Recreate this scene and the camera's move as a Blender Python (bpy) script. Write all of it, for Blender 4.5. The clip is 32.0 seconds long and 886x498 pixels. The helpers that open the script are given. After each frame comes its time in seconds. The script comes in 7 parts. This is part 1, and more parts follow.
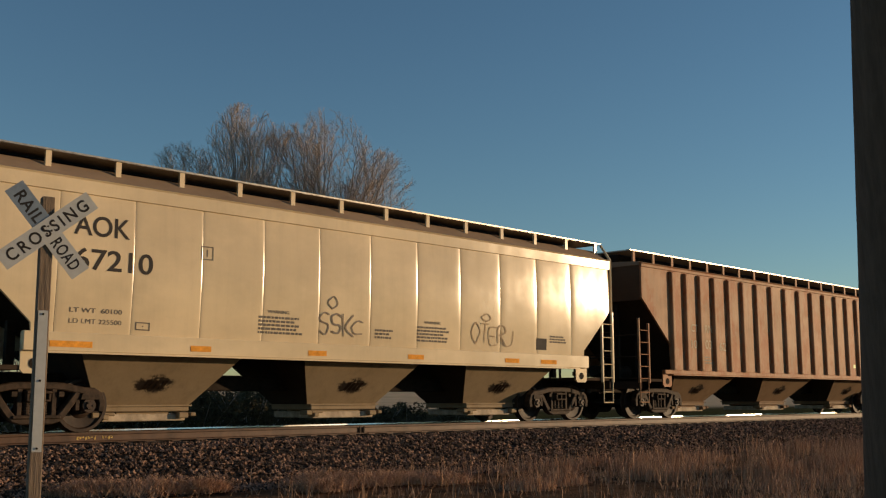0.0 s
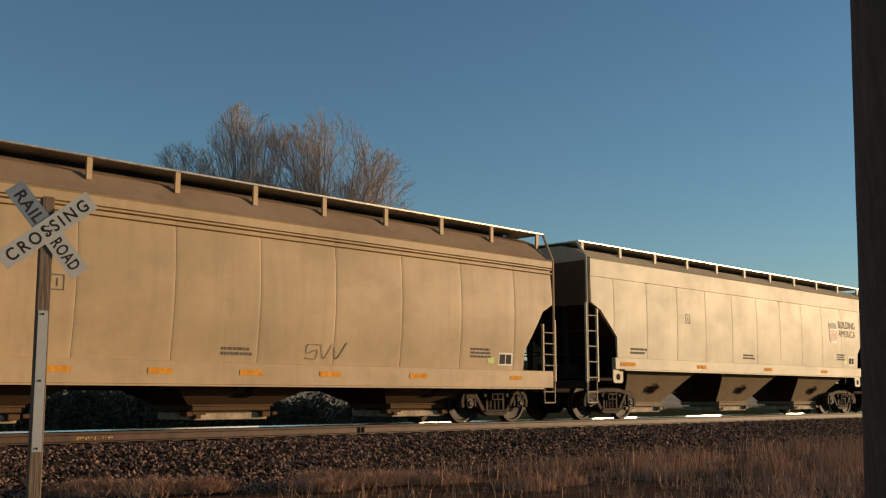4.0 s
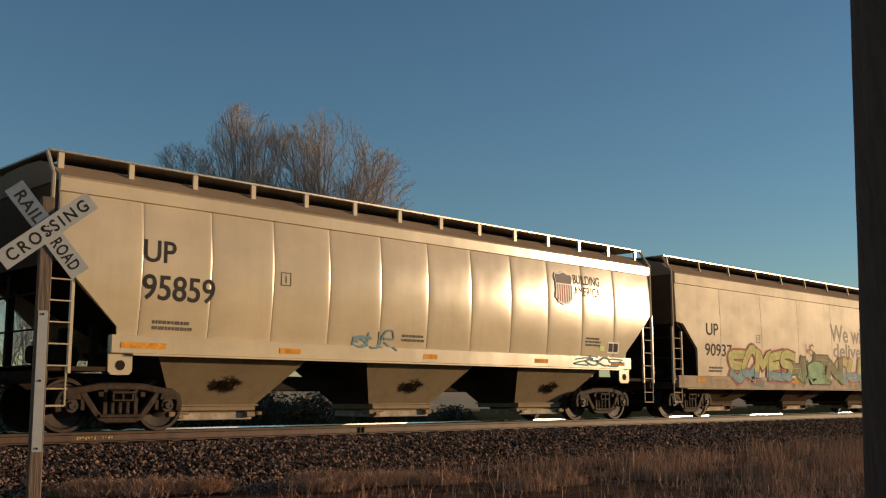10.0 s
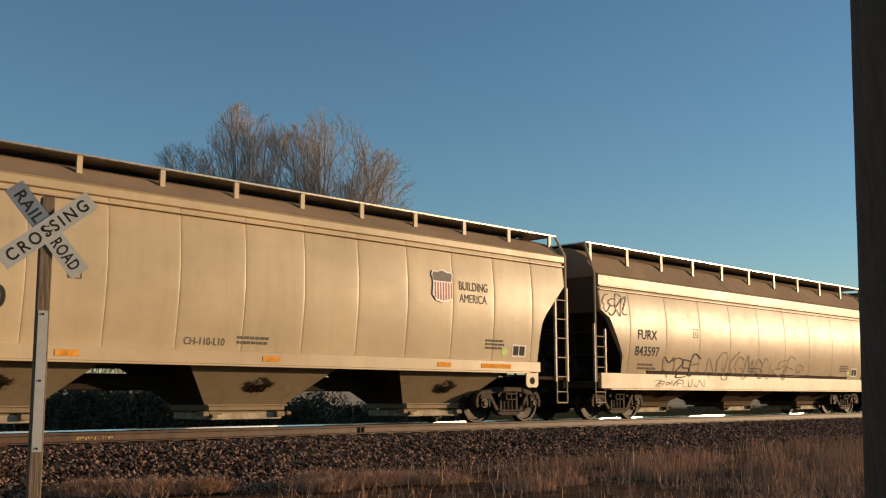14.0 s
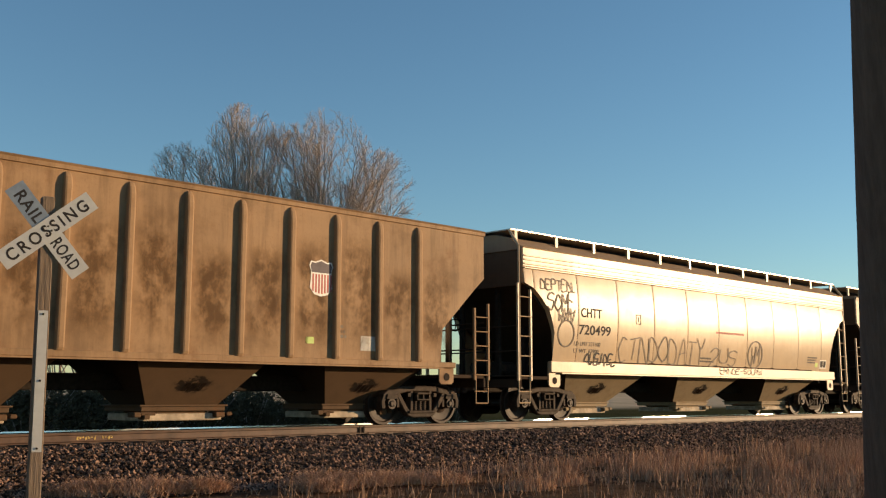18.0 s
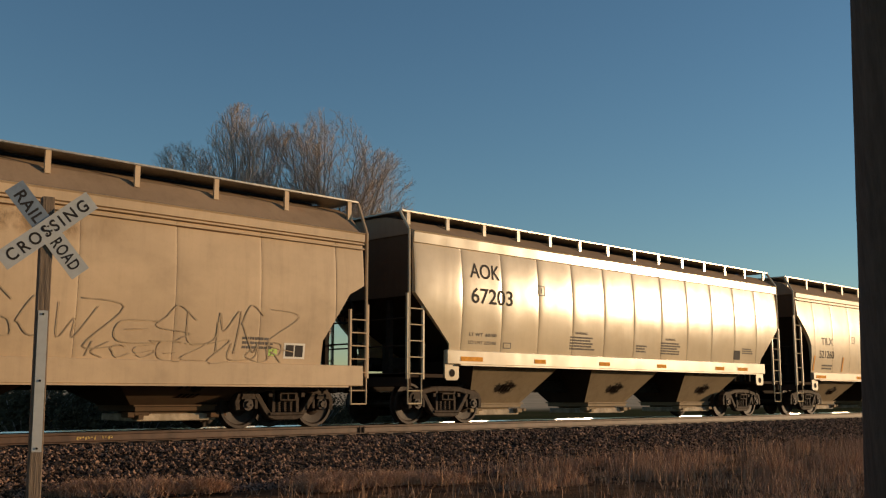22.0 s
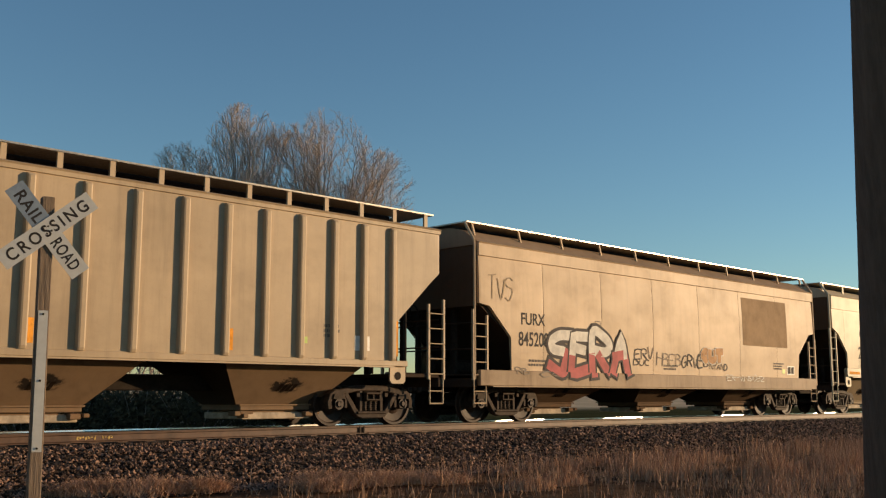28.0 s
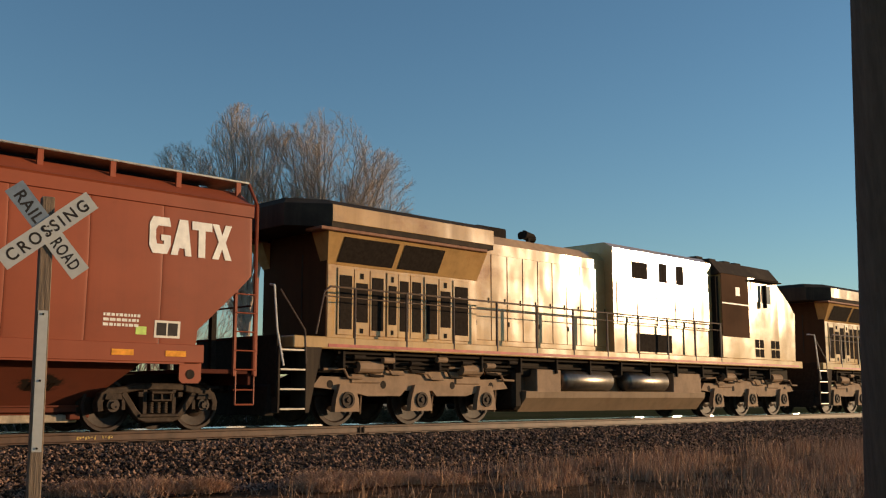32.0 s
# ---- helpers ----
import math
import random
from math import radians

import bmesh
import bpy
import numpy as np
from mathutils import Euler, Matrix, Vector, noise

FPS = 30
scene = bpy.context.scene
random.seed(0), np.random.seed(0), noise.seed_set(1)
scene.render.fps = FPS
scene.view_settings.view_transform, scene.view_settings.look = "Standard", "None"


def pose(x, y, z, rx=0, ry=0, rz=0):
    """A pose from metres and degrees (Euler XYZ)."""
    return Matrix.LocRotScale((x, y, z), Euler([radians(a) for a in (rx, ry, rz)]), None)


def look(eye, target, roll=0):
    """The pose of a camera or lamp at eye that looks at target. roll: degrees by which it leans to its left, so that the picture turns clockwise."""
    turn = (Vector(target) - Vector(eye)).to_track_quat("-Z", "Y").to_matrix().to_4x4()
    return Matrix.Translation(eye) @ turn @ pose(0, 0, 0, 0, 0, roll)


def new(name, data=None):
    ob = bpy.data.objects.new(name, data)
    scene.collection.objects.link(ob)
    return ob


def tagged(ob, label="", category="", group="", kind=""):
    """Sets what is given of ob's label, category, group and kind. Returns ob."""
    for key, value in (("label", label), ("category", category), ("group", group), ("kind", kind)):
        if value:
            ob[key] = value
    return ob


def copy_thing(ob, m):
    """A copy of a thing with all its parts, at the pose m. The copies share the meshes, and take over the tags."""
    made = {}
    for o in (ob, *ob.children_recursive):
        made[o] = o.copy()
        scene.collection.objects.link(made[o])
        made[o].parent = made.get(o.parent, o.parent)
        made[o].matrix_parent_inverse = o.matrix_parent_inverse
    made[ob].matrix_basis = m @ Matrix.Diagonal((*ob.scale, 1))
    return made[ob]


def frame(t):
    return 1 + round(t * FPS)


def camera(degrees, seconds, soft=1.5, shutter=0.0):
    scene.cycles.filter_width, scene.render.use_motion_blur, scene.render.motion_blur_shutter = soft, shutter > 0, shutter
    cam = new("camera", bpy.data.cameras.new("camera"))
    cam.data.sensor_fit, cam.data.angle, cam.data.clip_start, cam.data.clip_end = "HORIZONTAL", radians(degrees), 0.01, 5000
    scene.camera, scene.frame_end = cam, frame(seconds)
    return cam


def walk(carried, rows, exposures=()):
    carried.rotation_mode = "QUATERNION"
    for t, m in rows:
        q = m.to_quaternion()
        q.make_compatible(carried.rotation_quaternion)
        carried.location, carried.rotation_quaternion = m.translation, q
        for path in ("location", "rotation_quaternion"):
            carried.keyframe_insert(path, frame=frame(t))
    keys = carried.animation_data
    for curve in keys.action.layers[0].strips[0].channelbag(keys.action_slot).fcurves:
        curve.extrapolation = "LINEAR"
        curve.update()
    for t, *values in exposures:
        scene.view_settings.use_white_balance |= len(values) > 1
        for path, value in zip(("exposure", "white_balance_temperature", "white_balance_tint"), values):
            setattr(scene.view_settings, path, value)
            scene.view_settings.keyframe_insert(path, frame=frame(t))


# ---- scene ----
cam = camera(47.07, 32.0, soft=1.2)
EYE = (0.0, 0.0, 0.6)
EXPOSURE = [(t, stops, 6750, 5) for t, stops in (
    (0.0, -0.38), (1.0, 0.3), (2.0, 0.2), (3.0, -0.28), (6.0, 0.0), (7.0, 0.1), (8.0, 0.2), (9.0, 0.12), (10.0, -0.35), (11.0, -0.12), (12.0, -0.12), (13.0, 0.0), (14.0, 0.0), (17.0, 0.25), (18.0, 0.33), (19.0, -0.1), (20.0, 0.23), (21.0, 0.15),
    (22.0, -0.3), (23.0, -0.45), (24.0, -0.38), (25.0, -0.17), (26.0, -0.05), (29.0, 0.08), (30.0, 0.0), (31.0, 0.2), (32.0, 0.03))]
walk(cam, [(0.0, pose(*EYE, 98.28, 0, -44.73)), (32.0, pose(*EYE, 98.28, 0, -44.73))],
     EXPOSURE)

# ---- light ----
SUN_AZ = 57.0      # degrees from the line square to the track, behind the camera
SUN_EL = 7.0
sx, sy, sz = (math.sin(radians(SUN_AZ)) * math.cos(radians(SUN_EL)),
              -math.cos(radians(SUN_AZ)) * math.cos(radians(SUN_EL)), math.sin(radians(SUN_EL)))
world = bpy.data.worlds.new("world")
scene.world = world
world.use_nodes = True
wn = world.node_tree
sky = wn.nodes.new("ShaderNodeTexSky")
sky.sky_type = "NISHITA"
sky.sun_disc = False
sky.sun_elevation = radians(SUN_EL)
sky.sun_rotation = math.atan2(sx, sy)
sky.air_density, sky.dust_density, sky.ozone_density = 1.0, 0.0, 3.0
wn.nodes["Background"].inputs["Strength"].default_value = 0.16
wn.links.new(sky.outputs["Color"], wn.nodes["Background"].inputs["Color"])
sun = new("sun", bpy.data.lights.new("sun", "SUN"))
sun.data.energy = 4.8
sun.data.angle = radians(0.55)
sun.data.color = (1.0, 0.68, 0.415)
sun.matrix_world = look((sx * 50, sy * 50, sz * 50), (0, 0, 0))

# ---- materials ----
def nodes_of(name):
    m = bpy.data.materials.new(name)
    m.use_nodes = True
    t = m.node_tree
    return m, t, t.nodes["Principled BSDF"]


def add(t, kind, **inputs):
    n = t.nodes.new(kind)
    for k, v in inputs.items():
        n.inputs[k].default_value = v
    return n


def coords(t, scale, kind="Object"):
    c = t.nodes.new("ShaderNodeTexCoord")
    m = t.nodes.new("ShaderNodeMapping")
    m.inputs["Scale"].default_value = scale
    t.links.new(c.outputs[kind], m.inputs["Vector"])
    return m.outputs["Vector"]


def noise_of(t, scale=(1, 1, 1), size=1.0, detail=6.0, rough=0.6, kind="Object"):
    n = add(t, "ShaderNodeTexNoise", Scale=size, Detail=detail, Roughness=rough)
    t.links.new(coords(t, scale, kind), n.inputs["Vector"])
    return n.outputs["Fac"]


def ramp(t, fac, a, b, lo=0.0, hi=1.0):
    n = t.nodes.new("ShaderNodeMapRange")
    n.interpolation_type = "SMOOTHSTEP"
    for k, v in (("From Min", a), ("From Max", b), ("To Min", lo), ("To Max", hi)):
        n.inputs[k].default_value = v
    t.links.new(fac, n.inputs["Value"])
    return n.outputs["Result"]


def mix(t, fac, a, b):
    n = t.nodes.new("ShaderNodeMix")
    n.data_type = "RGBA"
    for sock, v in ((n.inputs[0], fac), (n.inputs[6], a), (n.inputs[7], b)):
        if isinstance(v, bpy.types.NodeSocket):
            t.links.new(v, sock)
        elif isinstance(v, (int, float)):
            sock.default_value = v
        else:
            sock.default_value = (*v, 1)
    return n.outputs[2]


def bump(t, b, fac, strength, distance):
    n = add(t, "ShaderNodeBump", Strength=strength, Distance=distance)
    t.links.new(fac, n.inputs["Height"])
    t.links.new(n.outputs["Normal"], b.inputs["Normal"])


def times(t, a, k):
    n = t.nodes.new("ShaderNodeMath")
    n.operation = "MULTIPLY"
    t.links.new(a, n.inputs[0])
    if isinstance(k, (int, float)):
        n.inputs[1].default_value = k
    else:
        t.links.new(k, n.inputs[1])
    return n.outputs[0]


def paint(name, rgb, dirt=0.35, rust=0.0, rough=0.38, gloss=0.5, grime=(0.16, 0.12, 0.08), rust_rgb=(0.30, 0.10, 0.03), wave=0.5, edge=0.24, grain=(0.55, 0.55, 0.9), runs=(0.42, 0.8), streaky=0.55, grease=False):
    """Weathered car paint: broad fading, rain streaks, rust blooms, slight waves in the sheet; grease is a splash round a hopper's gate gear."""
    m, t, b = nodes_of(name)
    broad = noise_of(t, (0.35, 0.35, 0.6), 1.3, 4)
    streak = noise_of(t, (2.6, 2.6, 0.22), 1.6, 7, 0.7)
    fine = noise_of(t, (1, 1, 1), 22, 6, 0.7)
    col = mix(t, ramp(t, broad, 0.3, 0.72), [c * 0.86 for c in rgb], [min(1, c * 1.06) for c in rgb])
    cloud = noise_of(t, (0.8, 0.8, 1.1), 1.4, 6, 0.62)
    col = mix(t, times(t, ramp(t, streak, *runs), dirt * streaky), col, grime)
    col = mix(t, times(t, ramp(t, cloud, 0.45, 0.8), dirt * 0.6), col, grime)
    col = mix(t, times(t, ramp(t, fine, 0.5, 0.85), dirt * 0.4), col, grime)
    if rust:
        patch = noise_of(t, grain, 1.1, 8, 0.72)
        run = noise_of(t, (5, 5, 0.35), 1.2, 5, 0.65)
        col = mix(t, times(t, ramp(t, patch, 0.62 - 0.25 * rust, 0.62 + edge - 0.25 * rust), min(1, 0.35 + rust)), col, rust_rgb)
        col = mix(t, times(t, ramp(t, run, 0.58, 0.8), 0.55 * rust), col, [c * 0.55 for c in rust_rgb])
    if grease:
        far = t.nodes.new("ShaderNodeVectorMath")
        far.operation = "DISTANCE"
        place = t.nodes.new("ShaderNodeMapping")
        place.inputs["Scale"].default_value = (1.0, 0.0, 2.4)
        place.inputs["Location"].default_value = (0.0, 0.0, -2.0)
        here = t.nodes.new("ShaderNodeTexCoord")
        t.links.new(here.outputs["Object"], place.inputs["Vector"])
        t.links.new(place.outputs["Vector"], far.inputs[0])
        near = ramp(t, far.outputs["Value"], 0.0, 0.62, 1.0, 0.0)
        blot = times(t, near, ramp(t, noise_of(t, (1, 1, 1), 4.5, 7, 0.75), 0.36, 0.62, 0.0, 1.7))
        col = mix(t, ramp(t, blot, 0.25, 0.75), col, (0.02, 0.014, 0.01))
    t.links.new(col, b.inputs["Base Color"])
    b.inputs["Specular IOR Level"].default_value = gloss
    t.links.new(ramp(t, cloud, 0.3, 0.8, rough - 0.02, rough + 0.05), b.inputs["Roughness"])
    bump(t, b, noise_of(t, (0.9, 0.9, 0.35), 1.0, 2, 0.4), wave, 0.03)
    return m


def plain(name, rgb, rough=0.6, metal=0.0, vary=0.25, size=12.0, relief=0.1, gloss=0.5):
    m, t, b = nodes_of(name)
    n = noise_of(t, (1, 1, 1), size, 7, 0.65)
    t.links.new(mix(t, ramp(t, n, 0.3, 0.7), [c * (1 - vary) for c in rgb], [min(1, c * (1 + vary)) for c in rgb]), b.inputs["Base Color"])
    b.inputs["Roughness"].default_value = rough
    b.inputs["Metallic"].default_value = metal
    b.inputs["Specular IOR Level"].default_value = gloss
    if relief:
        bump(t, b, n, relief, 0.01)
    return m


CREAM = paint("cream_paint", (0.66, 0.525, 0.34), 0.2, 0, 0.22, 0.62)
CREAM_DULL = paint("dulled_cream_paint", (0.72, 0.575, 0.37), 0.2, 0, 0.16, 0.28, wave=0.35)
CREAM_PALE = paint("pale_grey_cream_paint", (0.58, 0.505, 0.34), 0.25, 0.05, 0.5, 0.3)
CREAM_MATTE = paint("matt_cream_paint", (0.55, 0.43, 0.275), 0.3, 0.08, 0.5, 0.22)
CREAM_WARM = paint("warm_cream_paint", (0.58, 0.45, 0.285), 0.3, 0.06, 0.38, 0.26)
TAN = paint("tan_paint", (0.56, 0.405, 0.25), 0.4, 0.1, 0.55, 0.3)
TAN_SATIN = paint("satin_tan_paint", (0.45, 0.33, 0.205), 0.35, 0.1, 0.4, 0.3)
TAN_GLOSS = paint("glossy_tan_paint", (0.53, 0.38, 0.23), 0.35, 0.15, 0.34, 0.28)
TAN_DULL = paint("dull_tan_paint", (0.52, 0.375, 0.215), 0.4, 0.08, 0.5, 0.22)
SILL_GRIME = paint("grimed_sill_paint", (0.33, 0.235, 0.145), 0.6, 0.3, 0.6, 0.2, grime=(0.10, 0.06, 0.035), rust_rgb=(0.24, 0.11, 0.045), streaky=0.9)
CREAM_BRIGHT = paint("bright_warm_cream_paint", (0.66, 0.515, 0.325), 0.25, 0.05, 0.33, 0.32)
BEIGE = paint("chalky_beige_paint", (0.48, 0.37, 0.25), 0.2, 0.0, 0.6)
RUST_CREAM = paint("rust_bloomed_cream_paint", (0.73, 0.565, 0.375), 0.22, 0.2, 0.5, 0.25, rust_rgb=(0.52, 0.27, 0.10), edge=0.4)
BROWN = paint("rusty_brown_paint", (0.40, 0.225, 0.12), 0.5, 0.85, 0.6, 0.25, rust_rgb=(0.30, 0.092, 0.022), edge=0.24, runs=(0.42, 0.68), grain=(0.9, 0.9, 0.5))
SOOT = paint("sooty_grey_paint", (0.36, 0.225, 0.12), 0.85, 0.5, 0.62, 0.15, grime=(0.07, 0.04, 0.022), rust_rgb=(0.17, 0.08, 0.033), edge=0.26, grain=(0.8, 0.8, 0.7), runs=(0.42, 0.7), streaky=0.45)
GREY_TAN = paint("grey_tan_paint", (0.47, 0.355, 0.225), 0.45, 0.15, 0.5, 0.3, streaky=0.8)
RED = paint("oxide_red_paint", (0.29, 0.07, 0.032), 0.35, 0.0, 0.52, 0.2, grime=(0.12, 0.04, 0.025))
# Darker copy of the red: the shade on this wagon's ends is in the colour.
RED_END = paint("shade_dark_oxide_red_paint", (0.10, 0.026, 0.015), 0.5, 0.0, 0.8, 0.1, grime=(0.03, 0.015, 0.01))
# Dusty red lowered to carry the shadow under the wagon, plus gate grease.
RED_HOP = paint("shade_dark_dusty_red_paint", (0.15, 0.042, 0.024), 0.6, 0.0, 0.7, 0.1, grime=(0.06, 0.03, 0.02), grease=True)
HOP = paint("dusty_hopper_paint", (0.23, 0.15, 0.088), 0.65, 0.3, 0.7, 0.15, grime=(0.08, 0.05, 0.03), grease=True)
HOP_CREAM = paint("dusty_cream_hopper_paint", (0.31, 0.235, 0.148), 0.6, 0.2, 0.7, 0.15, grime=(0.085, 0.06, 0.038), grease=True)
# Stained hopper brown, darkened further to hold the shade of ends and undersides.
HOP_DARK = paint("shade_dark_brown_stained_paint", (0.125, 0.078, 0.046), 0.7, 0.3, 0.8, 0.1, grime=(0.06, 0.04, 0.028), grease=True)
# Near-black: shade on end and slope sheets is mixed into the grime colour.
SHADE_GRIME = paint("shade_and_grime_dark_paint", (0.065, 0.045, 0.032), 0.7, 0.2, 0.85, 0.05, grime=(0.03, 0.022, 0.017))
ROOF = paint("dust_caked_roof_paint", (0.32, 0.225, 0.145), 0.5, 0.1, 0.8, 0.1, grime=(0.12, 0.08, 0.05))
ROOF_CREAM = paint("dusty_cream_roof_paint", (0.50, 0.41, 0.275), 0.4, 0.1, 0.75, 0.15, grime=(0.20, 0.14, 0.09))
UNDER = plain("oily_black_steel", (0.028, 0.021, 0.016), 0.8, gloss=0.1)
TRUCK = plain("dusty_cast_steel", (0.046, 0.03, 0.02), 0.72, 0, 0.5, 9, 0.2, 0.22)
WHEEL = plain("rusted_wheel_steel", (0.04, 0.024, 0.016), 0.6, 0.0, 0.4, 6, 0.1, 0.3)
BOARD = plain("weathered_grating", (0.34, 0.31, 0.27), 0.36, 0.5)
BLACK = plain("black_lettering", (0.035, 0.03, 0.028), 0.7, 0, 0.2, 5, 0, 0.2)
WHITE = plain("white_lettering", (0.75, 0.72, 0.66), 0.5, 0, 0.12, 5, 0)
ORANGE = plain("amber_reflective_strip", (0.75, 0.32, 0.05), 0.75, 0, 0.25, 6, 0, 0.1)

# ---- mesh code ----
class Mesh:
    """Collects corners and faces for one mesh."""
    def __init__(self):
        self.v, self.f = [], []

    def face_set(self, verts, faces):
        n = len(self.v)
        self.v += [tuple(p) for p in verts]
        self.f += [tuple(i + n for i in q) for q in faces]
        return self

    def box(self, x0, x1, y0, y1, z0, z1, c=0.0):
        """A box, with its edges cut back by c."""
        if not c:
            p = [(x, y, z) for x in (x0, x1) for y in (y0, y1) for z in (z0, z1)]
            return self.face_set(p, [(0, 1, 3, 2), (4, 6, 7, 5), (0, 4, 5, 1), (2, 3, 7, 6), (0, 2, 6, 4), (1, 5, 7, 3)])
        n = len(self.v)
        idx = {}
        for ix in (0, 1):
            for iy in (0, 1):
                for iz in (0, 1):
                    s = (1 - 2 * ix, 1 - 2 * iy, 1 - 2 * iz)
                    p = ((x0, x1)[ix], (y0, y1)[iy], (z0, z1)[iz])
                    for a in range(3):
                        q = [p[k] + (0 if k == a else s[k] * c) for k in range(3)]
                        idx[ix, iy, iz, a] = len(self.v)
                        self.v.append(tuple(q))
        for a in range(3):
            u, w = (a + 1) % 3, (a + 2) % 3
            for s in (0, 1):
                ring = []
                for du, dw in ((0, 0), (1, 0), (1, 1), (0, 1)):
                    k = [0, 0, 0]
                    k[a], k[u], k[w] = s, du, dw
                    ring.append(idx[(*k, a)])
                self.f.append(tuple(ring if s else ring[::-1]))
            for du in (0, 1):
                for dw in (0, 1):
                    k0, k1 = [0, 0, 0], [0, 0, 0]
                    k0[a], k1[a] = 0, 1
                    k0[u] = k1[u] = du
                    k0[w] = k1[w] = dw
                    q = (idx[(*k0, u)], idx[(*k1, u)], idx[(*k1, w)], idx[(*k0, w)])
                    self.f.append(q if du != dw else q[::-1])
        for ix in (0, 1):
            for iy in (0, 1):
                for iz in (0, 1):
                    q = (idx[ix, iy, iz, 0], idx[ix, iy, iz, 1], idx[ix, iy, iz, 2])
                    self.f.append(q if (ix + iy + iz) % 2 else q[::-1])
        return self

    def rod(self, p0, p1, r, n=6, r1=None):
        p0, p1 = Vector(p0), Vector(p1)
        d = (p1 - p0).normalized()
        u = d.orthogonal().normalized()
        w = d.cross(u)
        pts = []
        for p, q in ((p0, r), (p1, r if r1 is None else r1)):
            pts += [p + (u * math.cos(a) + w * math.sin(a)) * q for a in (2 * math.pi * i / n for i in range(n))]
        faces = [(i, (i + 1) % n, n + (i + 1) % n, n + i) for i in range(n)]
        return self.face_set(pts, faces + [tuple(range(n))[::-1], tuple(range(n, 2 * n))])

    def path(self, pts, r, n=6):
        for a, b in zip(pts, pts[1:]):
            self.rod(a, b, r, n)
        return self

    def prism(self, poly, y0, y1):
        """A polygon in x and z, drawn out along y."""
        n = len(poly)
        pts = [(x, y0, z) for x, z in poly] + [(x, y1, z) for x, z in poly]
        area = sum(a[0] * b[1] - b[0] * a[1] for a, b in zip(poly, poly[1:] + poly[:1]))
        faces = [(i, (i + 1) % n, n + (i + 1) % n, n + i) for i in range(n)] + [tuple(range(n))[::-1], tuple(range(n, 2 * n))]
        if area > 0:
            faces = [f[::-1] for f in faces]
        return self.face_set(pts, faces)

    def along(self, poly, x0, x1):
        """A polygon in y and z, drawn out along x."""
        n = len(poly)
        pts = [(x0, y, z) for y, z in poly] + [(x1, y, z) for y, z in poly]
        area = sum(a[0] * b[1] - b[0] * a[1] for a, b in zip(poly, poly[1:] + poly[:1]))
        faces = [(i, (i + 1) % n, n + (i + 1) % n, n + i) for i in range(n)] + [tuple(range(n))[::-1], tuple(range(n, 2 * n))]
        if area < 0:
            faces = [f[::-1] for f in faces]
        return self.face_set(pts, faces)

    def turned(self, profile, n=24, axis="y"):
        """Spins (distance along the axis, radius) round the axis."""
        k = len(profile)
        pts = []
        for i in range(n):
            a = 2 * math.pi * i / n
            for d, r in profile:
                c, s = r * math.cos(a), r * math.sin(a)
                pts.append({"y": (c, d, s), "x": (d, c, s), "z": (c, s, d)}[axis])
        faces = []
        for i in range(n):
            j = (i + 1) % n
            faces += [(i * k + q, i * k + q + 1, j * k + q + 1, j * k + q) for q in range(k - 1)]
        return self.face_set(pts, faces)

    def grid(self, rows):
        """A sheet through rows of points."""
        w = len(rows[0])
        pts = [p for r in rows for p in r]
        return self.face_set(pts, [(i * w + j, i * w + j + 1, (i + 1) * w + j + 1, (i + 1) * w + j)
                                   for i in range(len(rows) - 1) for j in range(w - 1)])

    def mesh(self, name, material, smooth=False):
        me = bpy.data.meshes.new(name)
        me.from_pydata(self.v, [], self.f)
        me.materials.append(material)
        if smooth:
            me.polygons.foreach_set("use_smooth", [True] * len(me.polygons))
        me.update()
        return me


def fix(me):
    """Turns all faces outward."""
    bm = bmesh.new()
    bm.from_mesh(me)
    bmesh.ops.recalc_face_normals(bm, faces=bm.faces)
    bm.to_mesh(me)
    bm.free()
    return me


def part(name, m, material, parent, label="", smooth=False, at=None):
    me = fix(m.mesh(name, material, smooth)) if isinstance(m, Mesh) else m
    ob = new(name, me)
    ob.parent = parent
    if at is not None:
        ob.matrix_basis = at
    return tagged(ob, label)


def thing(name, label, category, group="", kind="", at=None):
    ob = new(name)
    ob.empty_display_size = 0.2
    if at is not None:
        ob.matrix_world = at
    return tagged(ob, label, category, group, kind)


# ---- ground and track ----
TRACK = 17.65       # the track's middle, metres from the camera; rail heads lie at z = 0
GROUND = -0.8

def ground_material():
    m, t, b = nodes_of("dry_winter_ground")
    a = noise_of(t, (1, 1, 1), 0.12, 6)
    c = noise_of(t, (1, 1, 1), 3.0, 8, 0.7)
    col = mix(t, ramp(t, a, 0.35, 0.65), (0.042, 0.048, 0.016), (0.065, 0.062, 0.024))
    col = mix(t, ramp(t, c, 0.4, 0.7), col, (0.10, 0.075, 0.04))
    sep = t.nodes.new("ShaderNodeSeparateXYZ")
    t.links.new(coords(t, (1, 1, 1)), sep.inputs[0])
    col = mix(t, ramp(t, sep.outputs[1], 19.0, 23.0), mix(t, ramp(t, c, 0.3, 0.7), (0.05, 0.03, 0.018), (0.17, 0.098, 0.056)), col)
    col = mix(t, ramp(t, sep.outputs[1], 62.0, 92.0), col, mix(t, ramp(t, a, 0.3, 0.7), (0.54, 0.39, 0.235), (0.68, 0.50, 0.31)))
    t.links.new(col, b.inputs["Base Color"])
    b.inputs["Roughness"].default_value = 0.95
    b.inputs["Specular IOR Level"].default_value = 0.0
    bump(t, b, c, 0.8, 0.08)
    return m


